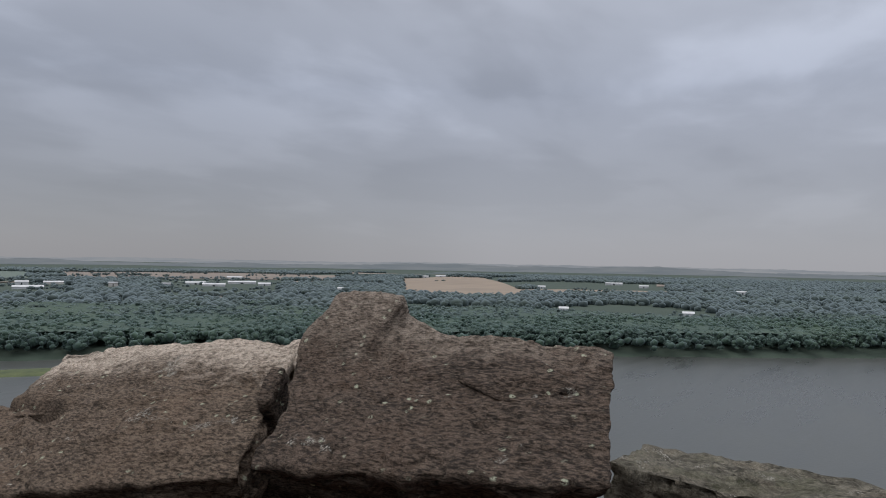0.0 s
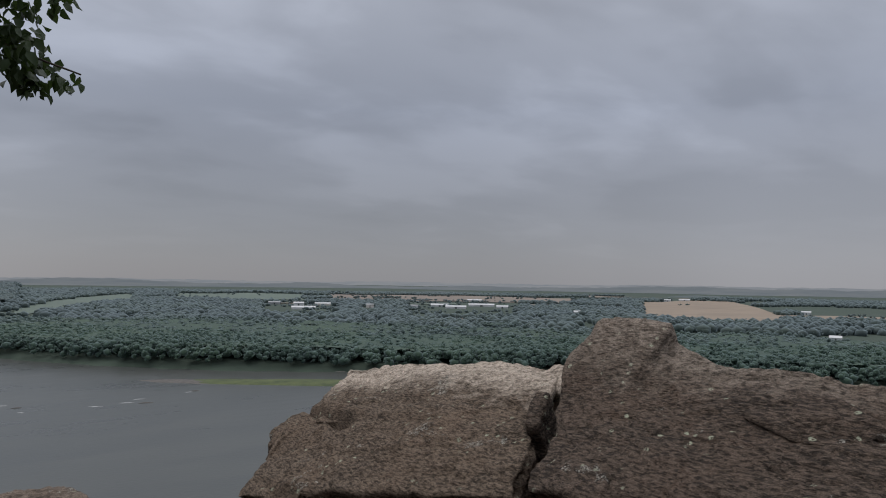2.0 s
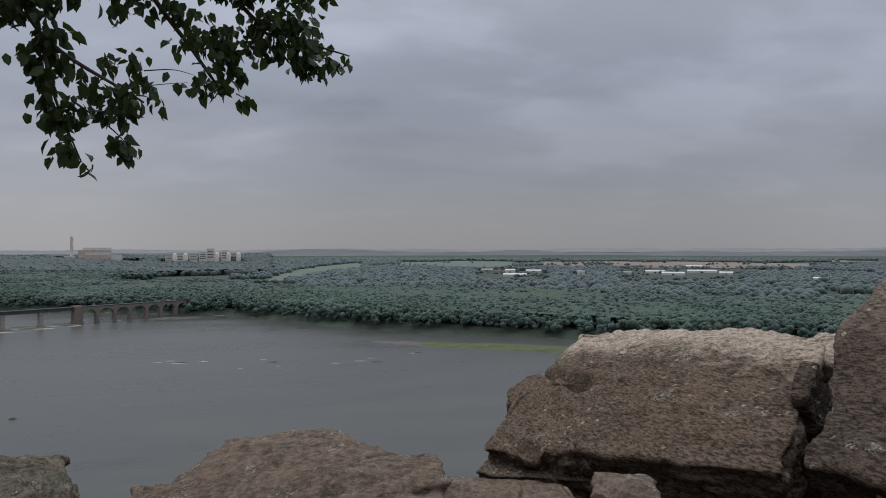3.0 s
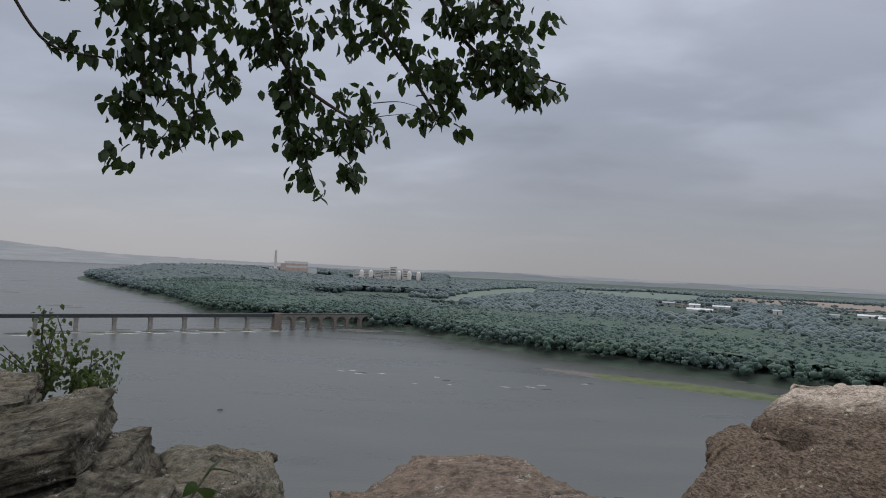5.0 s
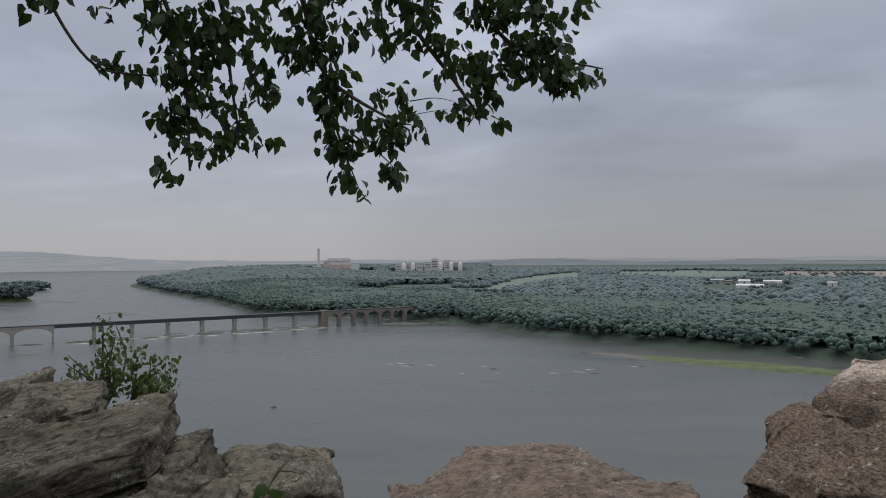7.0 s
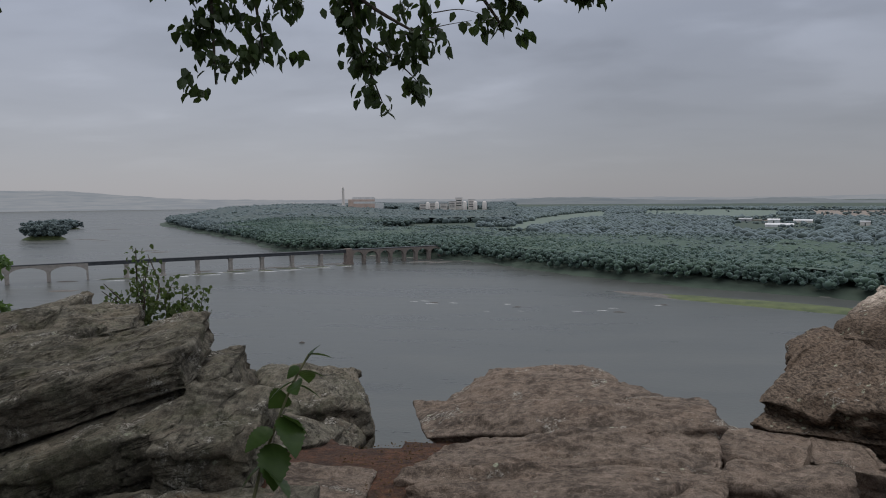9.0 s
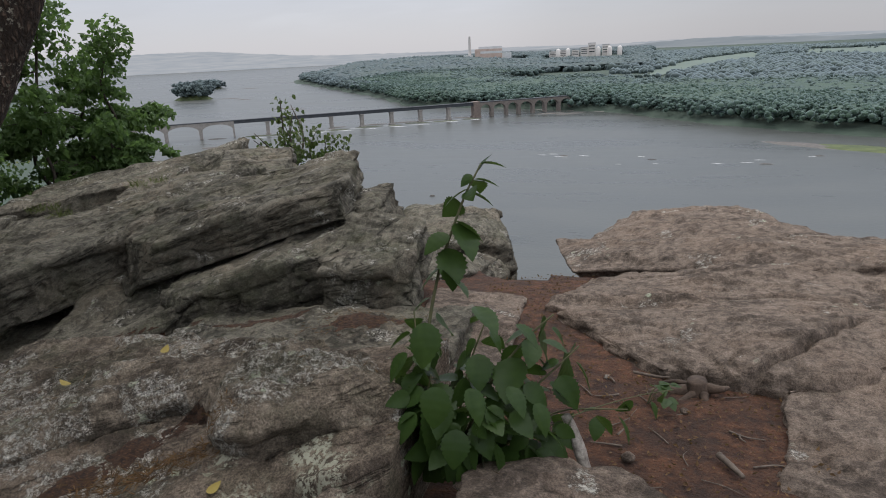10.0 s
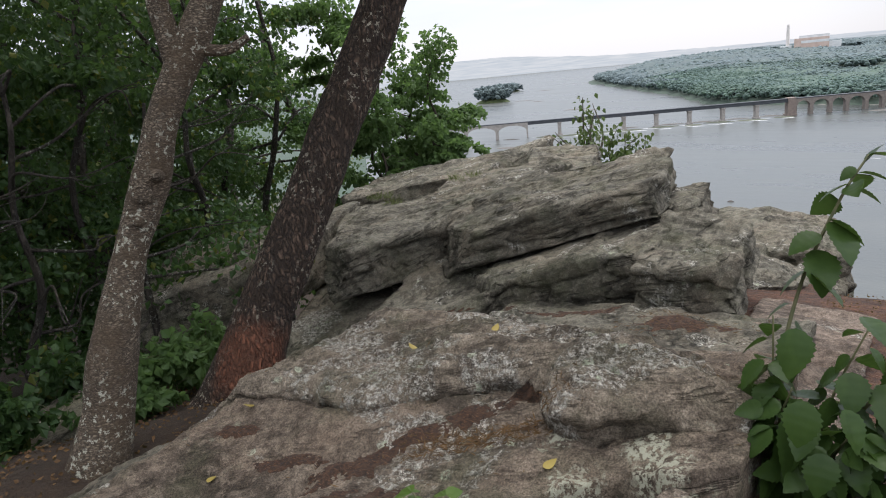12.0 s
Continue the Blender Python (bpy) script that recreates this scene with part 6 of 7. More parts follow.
gy = np.concatenate([np.stack([front + a * (1 + 0.6 * fbm(P, 9, 2, 83)) for a, b in under[::-1]], 1), gy], 1)
z = np.concatenate([np.stack([z[:, 0] - b for a, b in under[::-1]], 1), z], 1)
gx = np.repeat(ux[:, None], gy.shape[1], 1)
rock("bedrock_hump", "grey hump of bedrock crusted with pale lichen", ROCK_PALE, skirted(gx, gy, z, 0.3))
rock("bedrock_block", "flat grey block edged with green-white lichen", ROCK_BLOCK,
     slab([(-1.34, 0.55, 0.34), (-0.42, 0.72, 0.46), (-0.52, 1.38, 0.47), (-0.98, 1.46, 0.41)], 0.35, bevel=0.02, rough=0.03, strata=0.02, cuts=2, seed=94, res=0.014))
rock("bedrock_block", "smooth brown-grey sloping block underfoot", ROCK_PINK,
     slab([(-0.48, 0.80, 0.50), (0.25, 1.15, 0.40), (-0.12, 1.86, 0.30), (-0.68, 1.74, 0.33)], 0.4, bevel=0.022, rough=0.035, strata=0.02, cuts=2, seed=95, res=0.016))
rock("bedrock_shelf", "worn rock shelf where one stands", ROCK_PINK,
     slab([(-1.6, -1.6, 0.25), (1.4, -1.6, 0.2), (1.2, 0.85, 0.3), (-1.4, 0.5, 0.30)], 0.5, bevel=0.022, rough=0.04, seed=96, res=0.06))
rock("bedrock_shelf", "mossy bedrock shelf between outcrop and hump", ROCK_GREY,
     slab([(-3.0, 2.70, -0.02), (-0.95, 2.40, 0.20), (-0.98, 3.70, 0.07), (-2.9, 3.75, -0.10)], 0.35, bevel=0.035, rough=0.06, strata=0.02, cuts=1, seed=97, res=0.026))
rock("bedrock_shelf", "bare brown bedrock beside the soil path", ROCK_PINK,
     slab([(-1.15, 2.35, 0.16), (-0.62, 2.2, 0.10), (-0.78, 4.3, -0.12), (-1.45, 4.4, -0.08)], 0.3, bevel=0.022, rough=0.04, strata=0.02, cuts=1, seed=98, res=0.028))
rng = np.random.default_rng(5)
for k in range(16):
    cx, cy = rng.uniform(-0.6, 1.0), rng.uniform(2.1, 5.0)
    s = rng.uniform(0.008, 0.022)
    cz = float(land([cx], [cy])[0]) + s * 0.6
    c = np.array([(-1, -1, 0), (1, -0.8, 0), (0.8, 1, 0.1), (-0.9, 0.9, 0.1)]) * s + (cx, cy, cz)
    rock("pebble", "small brown stone chip on soil", ROCK_PINK, rock_shape(c, s, res=s / 2, bevel=s * 0.4, rough=s * 0.2, strata=0, cuts=2, seed=200 + k), group="stone chips")

# soil and crumbs lodged in the hollows of the rock
bpy.context.view_layer.update()
UNDER = [o for o in bpy.data.objects if o.name.split(".")[0] in ("bedrock_hump", "bedrock_shelf", "bedrock_block", "outcrop_bed", "outcrop_core")]
chunk = [(np.array([v.co for v in o.data.vertices]) + np.array(o.location), [np.array([p.vertices[:] for p in o.data.polygons])]) for o in UNDER]
UV, UF = join(chunk)
TREE = BVHTree.FromPolygons([tuple(v) for v in UV], [tuple(int(k) for k in f) for f in UF[0]])


def on_rock(x, y):
    """Height of the rock under a place, or of the soil where there is none."""
    hit = TREE.ray_cast(Vector((x, y, 3.0)), Vector((0, 0, -1)))[0]
    low = float(land([x], [y])[0])
    return max(low, hit.z) if hit else low


def soil_patch(x, y, lx, ly, tn, seed):
    """A thin drift of soil: level across small hollows, running out to nothing at its rim."""
    n, m = 36, 12
    a = np.linspace(0, 2 * np.pi, n, endpoint=False)
    k = np.linspace(0, 1, m)[:, None]
    wob = 1 + 0.5 * fbm(np.stack([np.cos(a) * 1.5, np.sin(a) * 1.5, 0 * a], 1), 1.3, 4, seed, 0.7)
    dx, dy = k * lx * np.cos(a) * wob, k * ly * np.sin(a) * wob
    X, Y = (x + dx * math.cos(tn) - dy * math.sin(tn)).ravel(), (y + dx * math.sin(tn) + dy * math.cos(tn)).ravel()
    Z = np.array([on_rock(p, q) for p, q in zip(X, Y)])
    P = np.stack([X, Y, 0 * X], 1)
    Z = Z + 0.006 + 0.012 * fbm(P, 14, 3, seed) - 0.022 * (k + 0 * dx).ravel() ** 3
    i, j = np.meshgrid(np.arange(m - 1), np.arange(n), indexing="ij")
    F = np.stack([i * n + j, (i + 1) * n + j, (i + 1) * n + (j + 1) % n, i * n + (j + 1) % n], -1).reshape(-1, 4)
    V = np.stack([X, Y, Z], 1)
    tagged(solid("soil_patch", V, [F], LITTER, (x, y, float(Z[0]))), "patch of red-brown soil and needles in a rock hollow", "soil", "soil patches")


for k, row in enumerate([(-1.87, 1.67, 0.36, 0.085, 0.79), (-2.12, 1.35, 0.26, 0.10, 0.9), (-1.97, 1.10, 0.44, 0.22, 0.5), (-1.42, 0.90, 0.20, 0.12, 0.5), (-2.35, 1.32, 0.16, 0.05, 0.3), (-1.6, 3.3, 0.45, 0.14, 0.3), (-3.75, 3.42, 0.55, 0.13, 0.30), (-3.1, 3.42, 0.40, 0.08, 0.32), (-4.3, 3.25, 0.4, 0.16, 0.5), (-2.3, 3.45, 0.5, 0.12, 0.1), (-2.45, 1.30, 0.22, 0.07, 0.4), (-2.9, 1.35, 0.16, 0.06, 0.5)]):
    soil_patch(*row, 600 + k)

# ---- the leaning trees beside the rocks ----
rng = np.random.default_rng(7)
cherry = tagged(thing("leaning_tree", (-4.72, 2.5, -0.75)), "dark furrowed trunk leaning out, leafy boughs overhead", "tree")
part("trunk", *tube([(-4.78, 2.40, -1.0), (-4.71, 2.51, -0.72), (-4.60, 2.77, -0.13), (-4.43, 3.08, 0.48), (-4.24, 3.46, 1.25), (-4.03, 3.81, 1.97), (-3.8, 4.15, 2.9), (-3.5, 4.4, 4.0), (-3.2, 4.5, 5.2)], [0.38, 0.30, 0.215, 0.195, 0.178, 0.172, 0.16, 0.14, 0.11], 48, 3, 0.02), BARK_DARK, cherry, smooth=True)
BOUGHS = [([(-3.6, 4.35, 3.7), (-2.7, 4.2, 4.25), (-1.5, 4.0, 4.2), (-0.5, 4.05, 3.85), (0.4, 4.05, 3.45)], 0.07),
         ([(-3.3, 4.45, 4.7), (-2.2, 3.9, 5.0), (-0.8, 3.4, 5.0), (0.6, 3.2, 4.6)], 0.07),
         ([(-3.7, 4.2, 3.3), (-4.8, 5.2, 4.2), (-6.0, 6.0, 5.0)], 0.07),
         ([(-2.3, 3.75, 4.2), (-1.85, 3.75, 3.6), (-1.62, 3.8, 3.0), (-1.58, 3.8, 2.35)], 0.022),
         ([(-1.75, 3.85, 4.15), (-1.45, 3.9, 3.4), (-1.38, 3.9, 2.9), (-1.33, 3.9, 2.55)], 0.02),
         ([(-2.5, 3.6, 4.2), (-2.3, 3.5, 3.45), (-2.05, 3.6, 2.93), (-1.75, 3.7, 2.86)], 0.014),
         ([(-1.3, 3.98, 4.1), (-1.0, 4.0, 3.45), (-0.85, 4.02, 2.95), (-0.35, 4.08, 2.62)], 0.024),
         ([(-0.85, 4.02, 2.95), (-0.78, 4.04, 2.6), (-0.66, 4.06, 2.27)], 0.012),
         ([(-0.7, 4.05, 2.6), (-0.5, 4.07, 2.45), (-0.38, 4.08, 2.3)], 0.006),
         ([(-0.65, 4.06, 3.9), (-0.35, 4.08, 3.3), (-0.1, 4.09, 2.95), (0.06, 4.09, 2.72)], 0.02),
         ([(-0.1, 4.08, 3.7), (0.2, 4.08, 3.2), (0.5, 4.05, 3.05), (0.80, 4.0, 2.96)], 0.016),
         ([(-0.35, 4.08, 2.8), (-0.2, 4.09, 2.82), (-0.08, 4.1, 2.80)], 0.004),
         ([(-0.55, 4.06, 2.66), (-0.3, 4.07, 2.72), (-0.12, 4.08, 2.75)], 0.004)]
for path, r in BOUGHS:
    part("branch", *tube(path, np.linspace(r, r * 0.3, len(path)), 7, 2, r * 0.1), TWIG, cherry, smooth=True)
SPRAYS = [([(-2.0, 3.7, 3.75), (-0.9, 4.0, 3.62), (0.55, 4.05, 3.6)], 420, 0.16), ([(-1.95, 3.7, 3.35), (-1.2, 3.95, 3.3), (-0.5, 4.05, 3.35), (0.5, 4.06, 3.42)], 330, 0.13),
          ([(-2.3, 3.5, 3.5), (-2.2, 3.52, 3.2)], 26, 0.07), ([(-2.05, 3.6, 2.92), (-1.7, 3.72, 2.87)], 20, 0.02), ([(-1.68, 3.78, 3.2), (-1.62, 3.8, 2.75), (-1.58, 3.8, 2.38)], 170, 0.10),
          ([(-1.40, 3.9, 3.2), (-1.40, 3.88, 2.85), (-1.33, 3.9, 2.56)], 120, 0.09), ([(-1.22, 3.95, 2.95), (-1.15, 3.97, 2.68)], 34, 0.04), ([(-0.98, 4.0, 3.2), (-0.85, 4.03, 2.85), (-0.3, 4.09, 2.66)], 250, 0.10),
          ([(-0.80, 4.04, 2.65), (-0.70, 4.05, 2.33)], 75, 0.055), ([(-0.50, 4.07, 2.52), (-0.45, 4.08, 2.36)], 30, 0.04), ([(-0.42, 4.08, 3.3), (0.0, 4.08, 3.0), (0.05, 4.09, 2.78)], 170, 0.09),
          ([(0.05, 4.1, 3.25), (0.42, 4.06, 3.03), (0.70, 4.0, 3.0)], 230, 0.085), ([(0.3, 4.07, 3.4), (0.5, 4.05, 3.2)], 60, 0.07), ([(-1.5, 3.9, 4.2), (0.3, 3.8, 4.0)], 500, 0.28)]
# leaves stand in bunches at the twigs' ends
P = np.concatenate([np.repeat(along(p, max(3, int(n * 1.6) // 8), rng, s * 1.05), 8, 0) for p, n, s in SPRAYS])
P = P + rng.normal(size=P.shape) * [0.034, 0.034, 0.028]
part("hanging_leaves", *leaves(P, 0.082, rng, 1.2, 0.32, 0.3), TREE_LEAF, cherry, "dark pointed drooping leaves", smooth=True)
# overhead leaves out of view, thickened to shade the rocks
P = np.concatenate([along([(-3.3, 4.4, 5.0), (-1.5, 3.8, 5.2), (0.5, 3.2, 5.0)], 2600, rng, 0.7), along([(-3.4, 4.4, 4.8), (-4.6, 4.6, 5.4), (-6.0, 6.0, 5.4)], 5000, rng, 0.95)])
P = P[P[:, 2] > 4.15]
# more unseen sprays, added lower to shade the outcrop's left end
Q = along([(-4.3, 3.9, 3.3), (-5.4, 4.2, 3.5), (-6.6, 5.2, 3.7)], 5000, rng, 0.75)
P = np.concatenate([P, Q[Q[:, 2] > 2.9]])
part("crown", *leaves(P, 0.12, rng, 1.2, 0.32, 0.3, False), TREE_LEAF, cherry)

twin = tagged(thing("forked_tree", (-4.22, 1.19, -0.6)), "grey scaly forked trunk with knots and moss", "tree")
part("trunk", *tube([(-4.25, 1.05, -0.95), (-4.22, 1.19, -0.59), (-4.235, 1.36, -0.2), (-4.24, 1.44, 0.06), (-4.20, 1.66, 0.67), (-4.15, 1.84, 1.05), (-4.09, 1.98, 1.44), (-4.01, 2.22, 1.87), (-3.93, 2.42, 2.25), (-3.8, 2.7, 3.0), (-3.7, 2.9, 4.0)], [0.26, 0.185, 0.135, 0.14, 0.092, 0.112, 0.085, 0.10, 0.075, 0.065, 0.05], 40, 9, 0.014), BARK_GREY, twin, smooth=True)
part("fork", *tube([(-4.05, 2.1, 1.68), (-4.13, 2.10, 2.0), (-4.16, 2.08, 2.3), (-4.3, 2.0, 3.2)], [0.075, 0.062, 0.056, 0.035], 18, 4, 0.012), BARK_GREY, twin, smooth=True)
for o, r in (((-4.15, 1.80, 1.00), 0.06), ((-4.08, 1.86, 1.10), 0.035), ((-4.235, 1.40, 0.02), 0.06), ((-4.15, 1.74, 0.86), 0.03)):
    o = np.array(o) + (0.02, -0.015, 0)
    part("knot", *tube([o, o + np.array([0.045, -0.035, 0.01]), o + np.array([0.062, -0.05, 0.01]), o + np.array([0.045, -0.036, 0.01])], [r * 1.35, r * 1.0, r * 0.8, r * 0.25], 16, 5, 0.012), BARK_GREY, twin, "swollen bark knot", smooth=True)
part("stub", *tube([(-4.0, 2.2, 1.78), (-3.86, 2.32, 1.76), (-3.76, 2.4, 1.82)], [0.04, 0.03, 0.02], 10, 6, 0.006), BARK_GREY, twin, smooth=True)
# unseen crown, made dense to block sky light from the left side
P = along([(-4.8, 0.8, 4.8), (-3.6, 2.4, 5.0), (-5.2, 2.6, 5.4)], 9000, rng, 1.15)
part("crown", *leaves(P[P[:, 2] > 3.6], 0.12, rng, 0.9, 0.4, 0.25, False), WOOD_LEAF, twin)


# ---- woodland on the slope ----
def wood_tree(name, label, base, height, lean, r, n_leaf, spread, low, seed, bark=None, leaf=None, size=0.11):
    """A slender tree: bent trunk, forked limbs, leaves on sprays about the limbs."""
    rng = np.random.default_rng(seed)
    base = np.array(base, float)
    base[2] = float(land([base[0]], [base[1]])[0]) - 0.1 if base[2] == 0 else base[2]
    t = tagged(thing(name, tuple(float(v) for v in base)), label, "tree", "woodland trees")
    top = base + np.array([lean[0], lean[1], height * 0.8])
    k = np.linspace(0, 1, 6)[:, None]
    spine = base + (top - base) * k + np.c_[rng.normal(size=(6, 2)) * 0.06 * height * k * (1 - k) * 3, np.zeros(6)]
    part("trunk", *tube(spine, np.linspace(r, r * 0.35, 6), 12, seed, r * 0.12), bark or BARK_FAR, t, smooth=True)
    pts = []
    for i in range(9):
        f = rng.uniform(low, 0.95)
        o = spine[0] * 0 + np.array([np.interp(f, k[:, 0], spine[:, c]) for c in range(3)])
        a = rng.uniform(0, 2 * np.pi)
        out = spread * rng.uniform(0.5, 1.1) * (1.1 - 0.5 * f)
        tip = o + [math.cos(a) * out, math.sin(a) * out, rng.uniform(-0.15, 0.5) * out]
        mid = (o + tip) / 2 + rng.normal(size=3) * 0.12 * out
        part("branch", *tube([o, mid, tip], [r * 0.35, r * 0.22, r * 0.08], 6, seed), bark or BARK_FAR, t, smooth=True)
        for _ in range(5):
            g = rng.uniform(0.35, 1.05)
            c = o + (tip - o) * g
            e = c + rng.normal(size=3) * [0.45, 0.45, 0.10] * out * 0.7
            q = along([c, e, e - [0, 0, 0.08]], max(6, n_leaf // 45), rng, 0.15 * out)
            q[:, 2] = q[:, 2] * 0.4 + (c[2] + e[2]) * 0.3 - 0.25 * np.hypot(q[:, 0] - o[0], q[:, 1] - o[1]) ** 2 / max(out, 0.3) * 0.4
            pts.append(q)
    pts.append(along([spine[-2], spine[-1], spine[-1] + [0, 0, 0.12 * spread]], max(8, n_leaf // 9), rng, 0.2 * spread))
    P = np.concatenate(pts)
    part("crown", *leaves(P, size, rng, 0.7, 0.4, 0.25, False), leaf or WOOD_LEAF, t)
    return t


spots = [(-7.9, 3.0, 3.6, 0.05), (-8.2, 1.7, 4.5, 0.06), (-8.2, 4.4, 4.0, 0.06), (-9.6, 2.6, 6.0, 0.10), (-9.0, 6.2, 4.6, 0.07), (-10.8, 4.9, 6.5, 0.11), (-11.5, 7.0, 6.0, 0.09), (-12.8, 3.6, 7.0, 0.12), (-14.0, 6.2, 7.5, 0.12), (-13.2, 9.0, 6.5, 0.1), (-16.5, 4.2, 8.0, 0.14), (-17.0, 8.0, 8.5, 0.14), (-8.8, 0.7, 5.5, 0.08), (-11.2, 1.2, 6.5, 0.1), (-15.0, 1.5, 8.0, 0.13), (-20.0, 6.5, 9.0, 0.15), (-20.0, 11.0, 9.0, 0.14), (-16.0, 12.0, 8.0, 0.12), (-24.0, 3.5, 10.0, 0.15), (-22.0, 9.0, 10.0, 0.15), (-27.0, 7.0, 11.0, 0.16), (-26.0, 12.5, 10.0, 0.15), (-18.5, 2.0, 9.0, 0.14), (-12.2, 5.6, 5.0, 0.08), (-10.0, 3.6, 4.0, 0.06)]
for k, (x, y, h, r) in enumerate(spots):
    wood_tree("slender_tree", "slender woodland tree with dense green foliage", (x, y, 0), h * 1.45, (0.3 * math.sin(k * 2.3), 0.3 * math.cos(k * 1.7)), r, 4300 if -1.75 < x / y < -1.15 else 6000, 0.34 * h + 0.7, 0.10, 300 + k, size=0.085 + 0.004 * max(0.0, -7 - x))
# trees outside the view, added to keep open sky light off the wood
for k, (x, y, h, r) in enumerate([(-7.6, -0.9, 5.5, 0.10), (-9.6, -1.2, 6.5, 0.11), (-8.0, -3.4, 6.0, 0.11), (-5.6, -3.2, 5.5, 0.10), (-11.5, -0.4, 7.0, 0.12), (-10.5, -4.0, 7.5, 0.13)]):
    wood_tree("slender_tree", "unseen slender tree added to shade the wood", (x, y, 0), h * 1.45, (0.3 * math.sin(k * 2.9), 0.3 * math.cos(k * 1.3)), r, 6500, 0.36 * h + 0.8, 0.10, 340 + k, size=0.11)


# tall crowns added above the view to darken the wood below
wood_tree("shade_tree", "added tall tree, crown out of view, to shade the wood", (-8.6, -0.6, 0), 10.5, (0.6, 0.4), 0.16, 9000, 3.4, 0.62, 360, size=0.16)
wood_tree("shade_tree", "added tall tree, crown out of view, to shade the wood", (-9.4, 3.2, 0), 11.0, (0.5, -0.3), 0.17, 9000, 3.2, 0.66, 361, size=0.16)


def bare_tree(base, height, seed):
    """A dead understorey tree: crooked stem, long bare boughs with forked twigs."""
    rng = np.random.default_rng(seed)
    base = np.array(base, float)
    t = tagged(thing("bare_tree", tuple(float(v) for v in base)), "dead grey understorey tree with crooked bare boughs", "tree", "dead trees")
    k = np.linspace(0, 1, 6)[:, None]
    spine = base + np.array([0.2, 0.25, height]) * k + rng.normal(size=(6, 3)) * [0.06, 0.06, 0.0]
    part("trunk", *tube(spine, np.linspace(0.05, 0.015, 6), 9, seed, 0.006), BARK_FAR, t, smooth=True)
    for i in range(9):
        f = 0.3 + 0.07 * i
        o = np.array([np.interp(f, k[:, 0], spine[:, c]) for c in range(3)])
        a = rng.uniform(-0.9, 1.9)
        L = rng.uniform(0.7, 1.5)
        way = np.array([math.cos(a), math.sin(a), rng.uniform(-0.1, 0.35)])
        bend = rng.normal(size=(3, 3)) * 0.12
        p = [o, o + way * L * 0.35 + bend[0], o + way * L * 0.7 + bend[1], o + way * L + bend[2]]
        part("branch", *tube(p, [0.018, 0.013, 0.009, 0.004], 6, seed), BARK_FAR, t, smooth=True)
        for _ in range(2):
            q = p[2] + rng.normal(size=3) * 0.05
            part("twig", *tube([p[1] if rng.uniform() < 0.5 else p[2], q + way * 0.15, q + way * 0.35 + rng.normal(size=3) * 0.15], [0.006, 0.004, 0.002], 5, seed), BARK_FAR, t, smooth=True)


bare_tree((-6.75, 0.75, -1.5), 3.4, 71)
bare_tree((-7.1, 1.9, -1.6), 3.8, 72)
bare_tree((-6.9, 2.9, -1.5), 3.0, 73)
# maple-like bush past the outcrop
for k, (x, y, h, sp) in enumerate([(-8.1, 8.0, 3.0, 1.1), (-8.9, 7.6, 3.6, 1.4), (-7.5, 8.6, 2.7, 0.9), (-8.4, 9.0, 2.4, 1.1), (-7.7, 7.3, 1.9, 0.9), (-7.2, 7.9, 1.6, 0.7)]):
    wood_tree("leafy_bush", "bright green broad-leaved bush beyond the outcrop", (x - 0.2, y, -1.2), h * 1.42, (0.3, 0.1), 0.04, 5000, sp, 0.2, 400 + k, TWIG, BUSH_LEAF, 0.10)
# undergrowth by the trunks
for k, (x, y, h, sp) in enumerate([(-5.55, 2.35, 0.55, 0.45), (-5.9, 2.9, 0.6, 0.5), (-5.3, 1.9, 0.4, 0.35), (-6.2, 1.7, 0.7, 0.5), (-5.6, 1.1, 0.5, 0.4), (-6.6, 0.9, 0.7, 0.5), (-5.2, 0.5, 0.4, 0.35), (-7.4, 2.6, 0.8, 0.6), (-6.9, 3.8, 0.7, 0.6)]):
    wood_tree("undergrowth_shrub", "low green undergrowth beside the trunks", (x, y, 0), h * 1.35, (0.05, 0.05), 0.012, 1100, sp, 0.3, 450 + k, STEM, BUSH_LEAF if k < 3 else WOOD_LEAF, 0.095)


# ---- shrub on the cliff edge ----
def cliff_shrub(base, h, seed, n):
    rng = np.random.default_rng(seed)
    t = tagged(thing("cliff_shrub", base), "sparse light green shrub growing from the cliff", "shrub", "cliff shrubs")
    pts = []
    for i in range(7):
        a, lean = rng.uniform(0, 2 * np.pi), rng.uniform(0.1, 0.55) * h * (i > 0)
        b = np.array(base)
        tip = b + [math.cos(a) * lean, math.sin(a) * lean, h * (rng.uniform(0.45, 0.9) if i else 1.0)]
        mid = (b + tip) / 2 + rng.normal(size=3) * 0.07 * h
        part("stem", *tube([b, mid, tip], [0.018 * h, 0.012 * h, 0.004 * h], 6, seed), TWIG, t, smooth=True)
        pts.append(along([(b + mid) / 2, mid, tip], int(n * 1.7), rng, 0.075 * h))
    part("foliage", *leaves(np.concatenate(pts), 0.12, rng, 1.0, 0.33, 0.2), CLIFF_LEAF, t, smooth=True)


cliff_shrub((-7.15, 13.3, -1.2), 1.9, 5, 46)
cliff_shrub((-6.5, 13.6, -1.2), 1.2, 6, 52)
cliff_shrub((-5.6, 12.4, -1.0), 0.7, 7, 20)


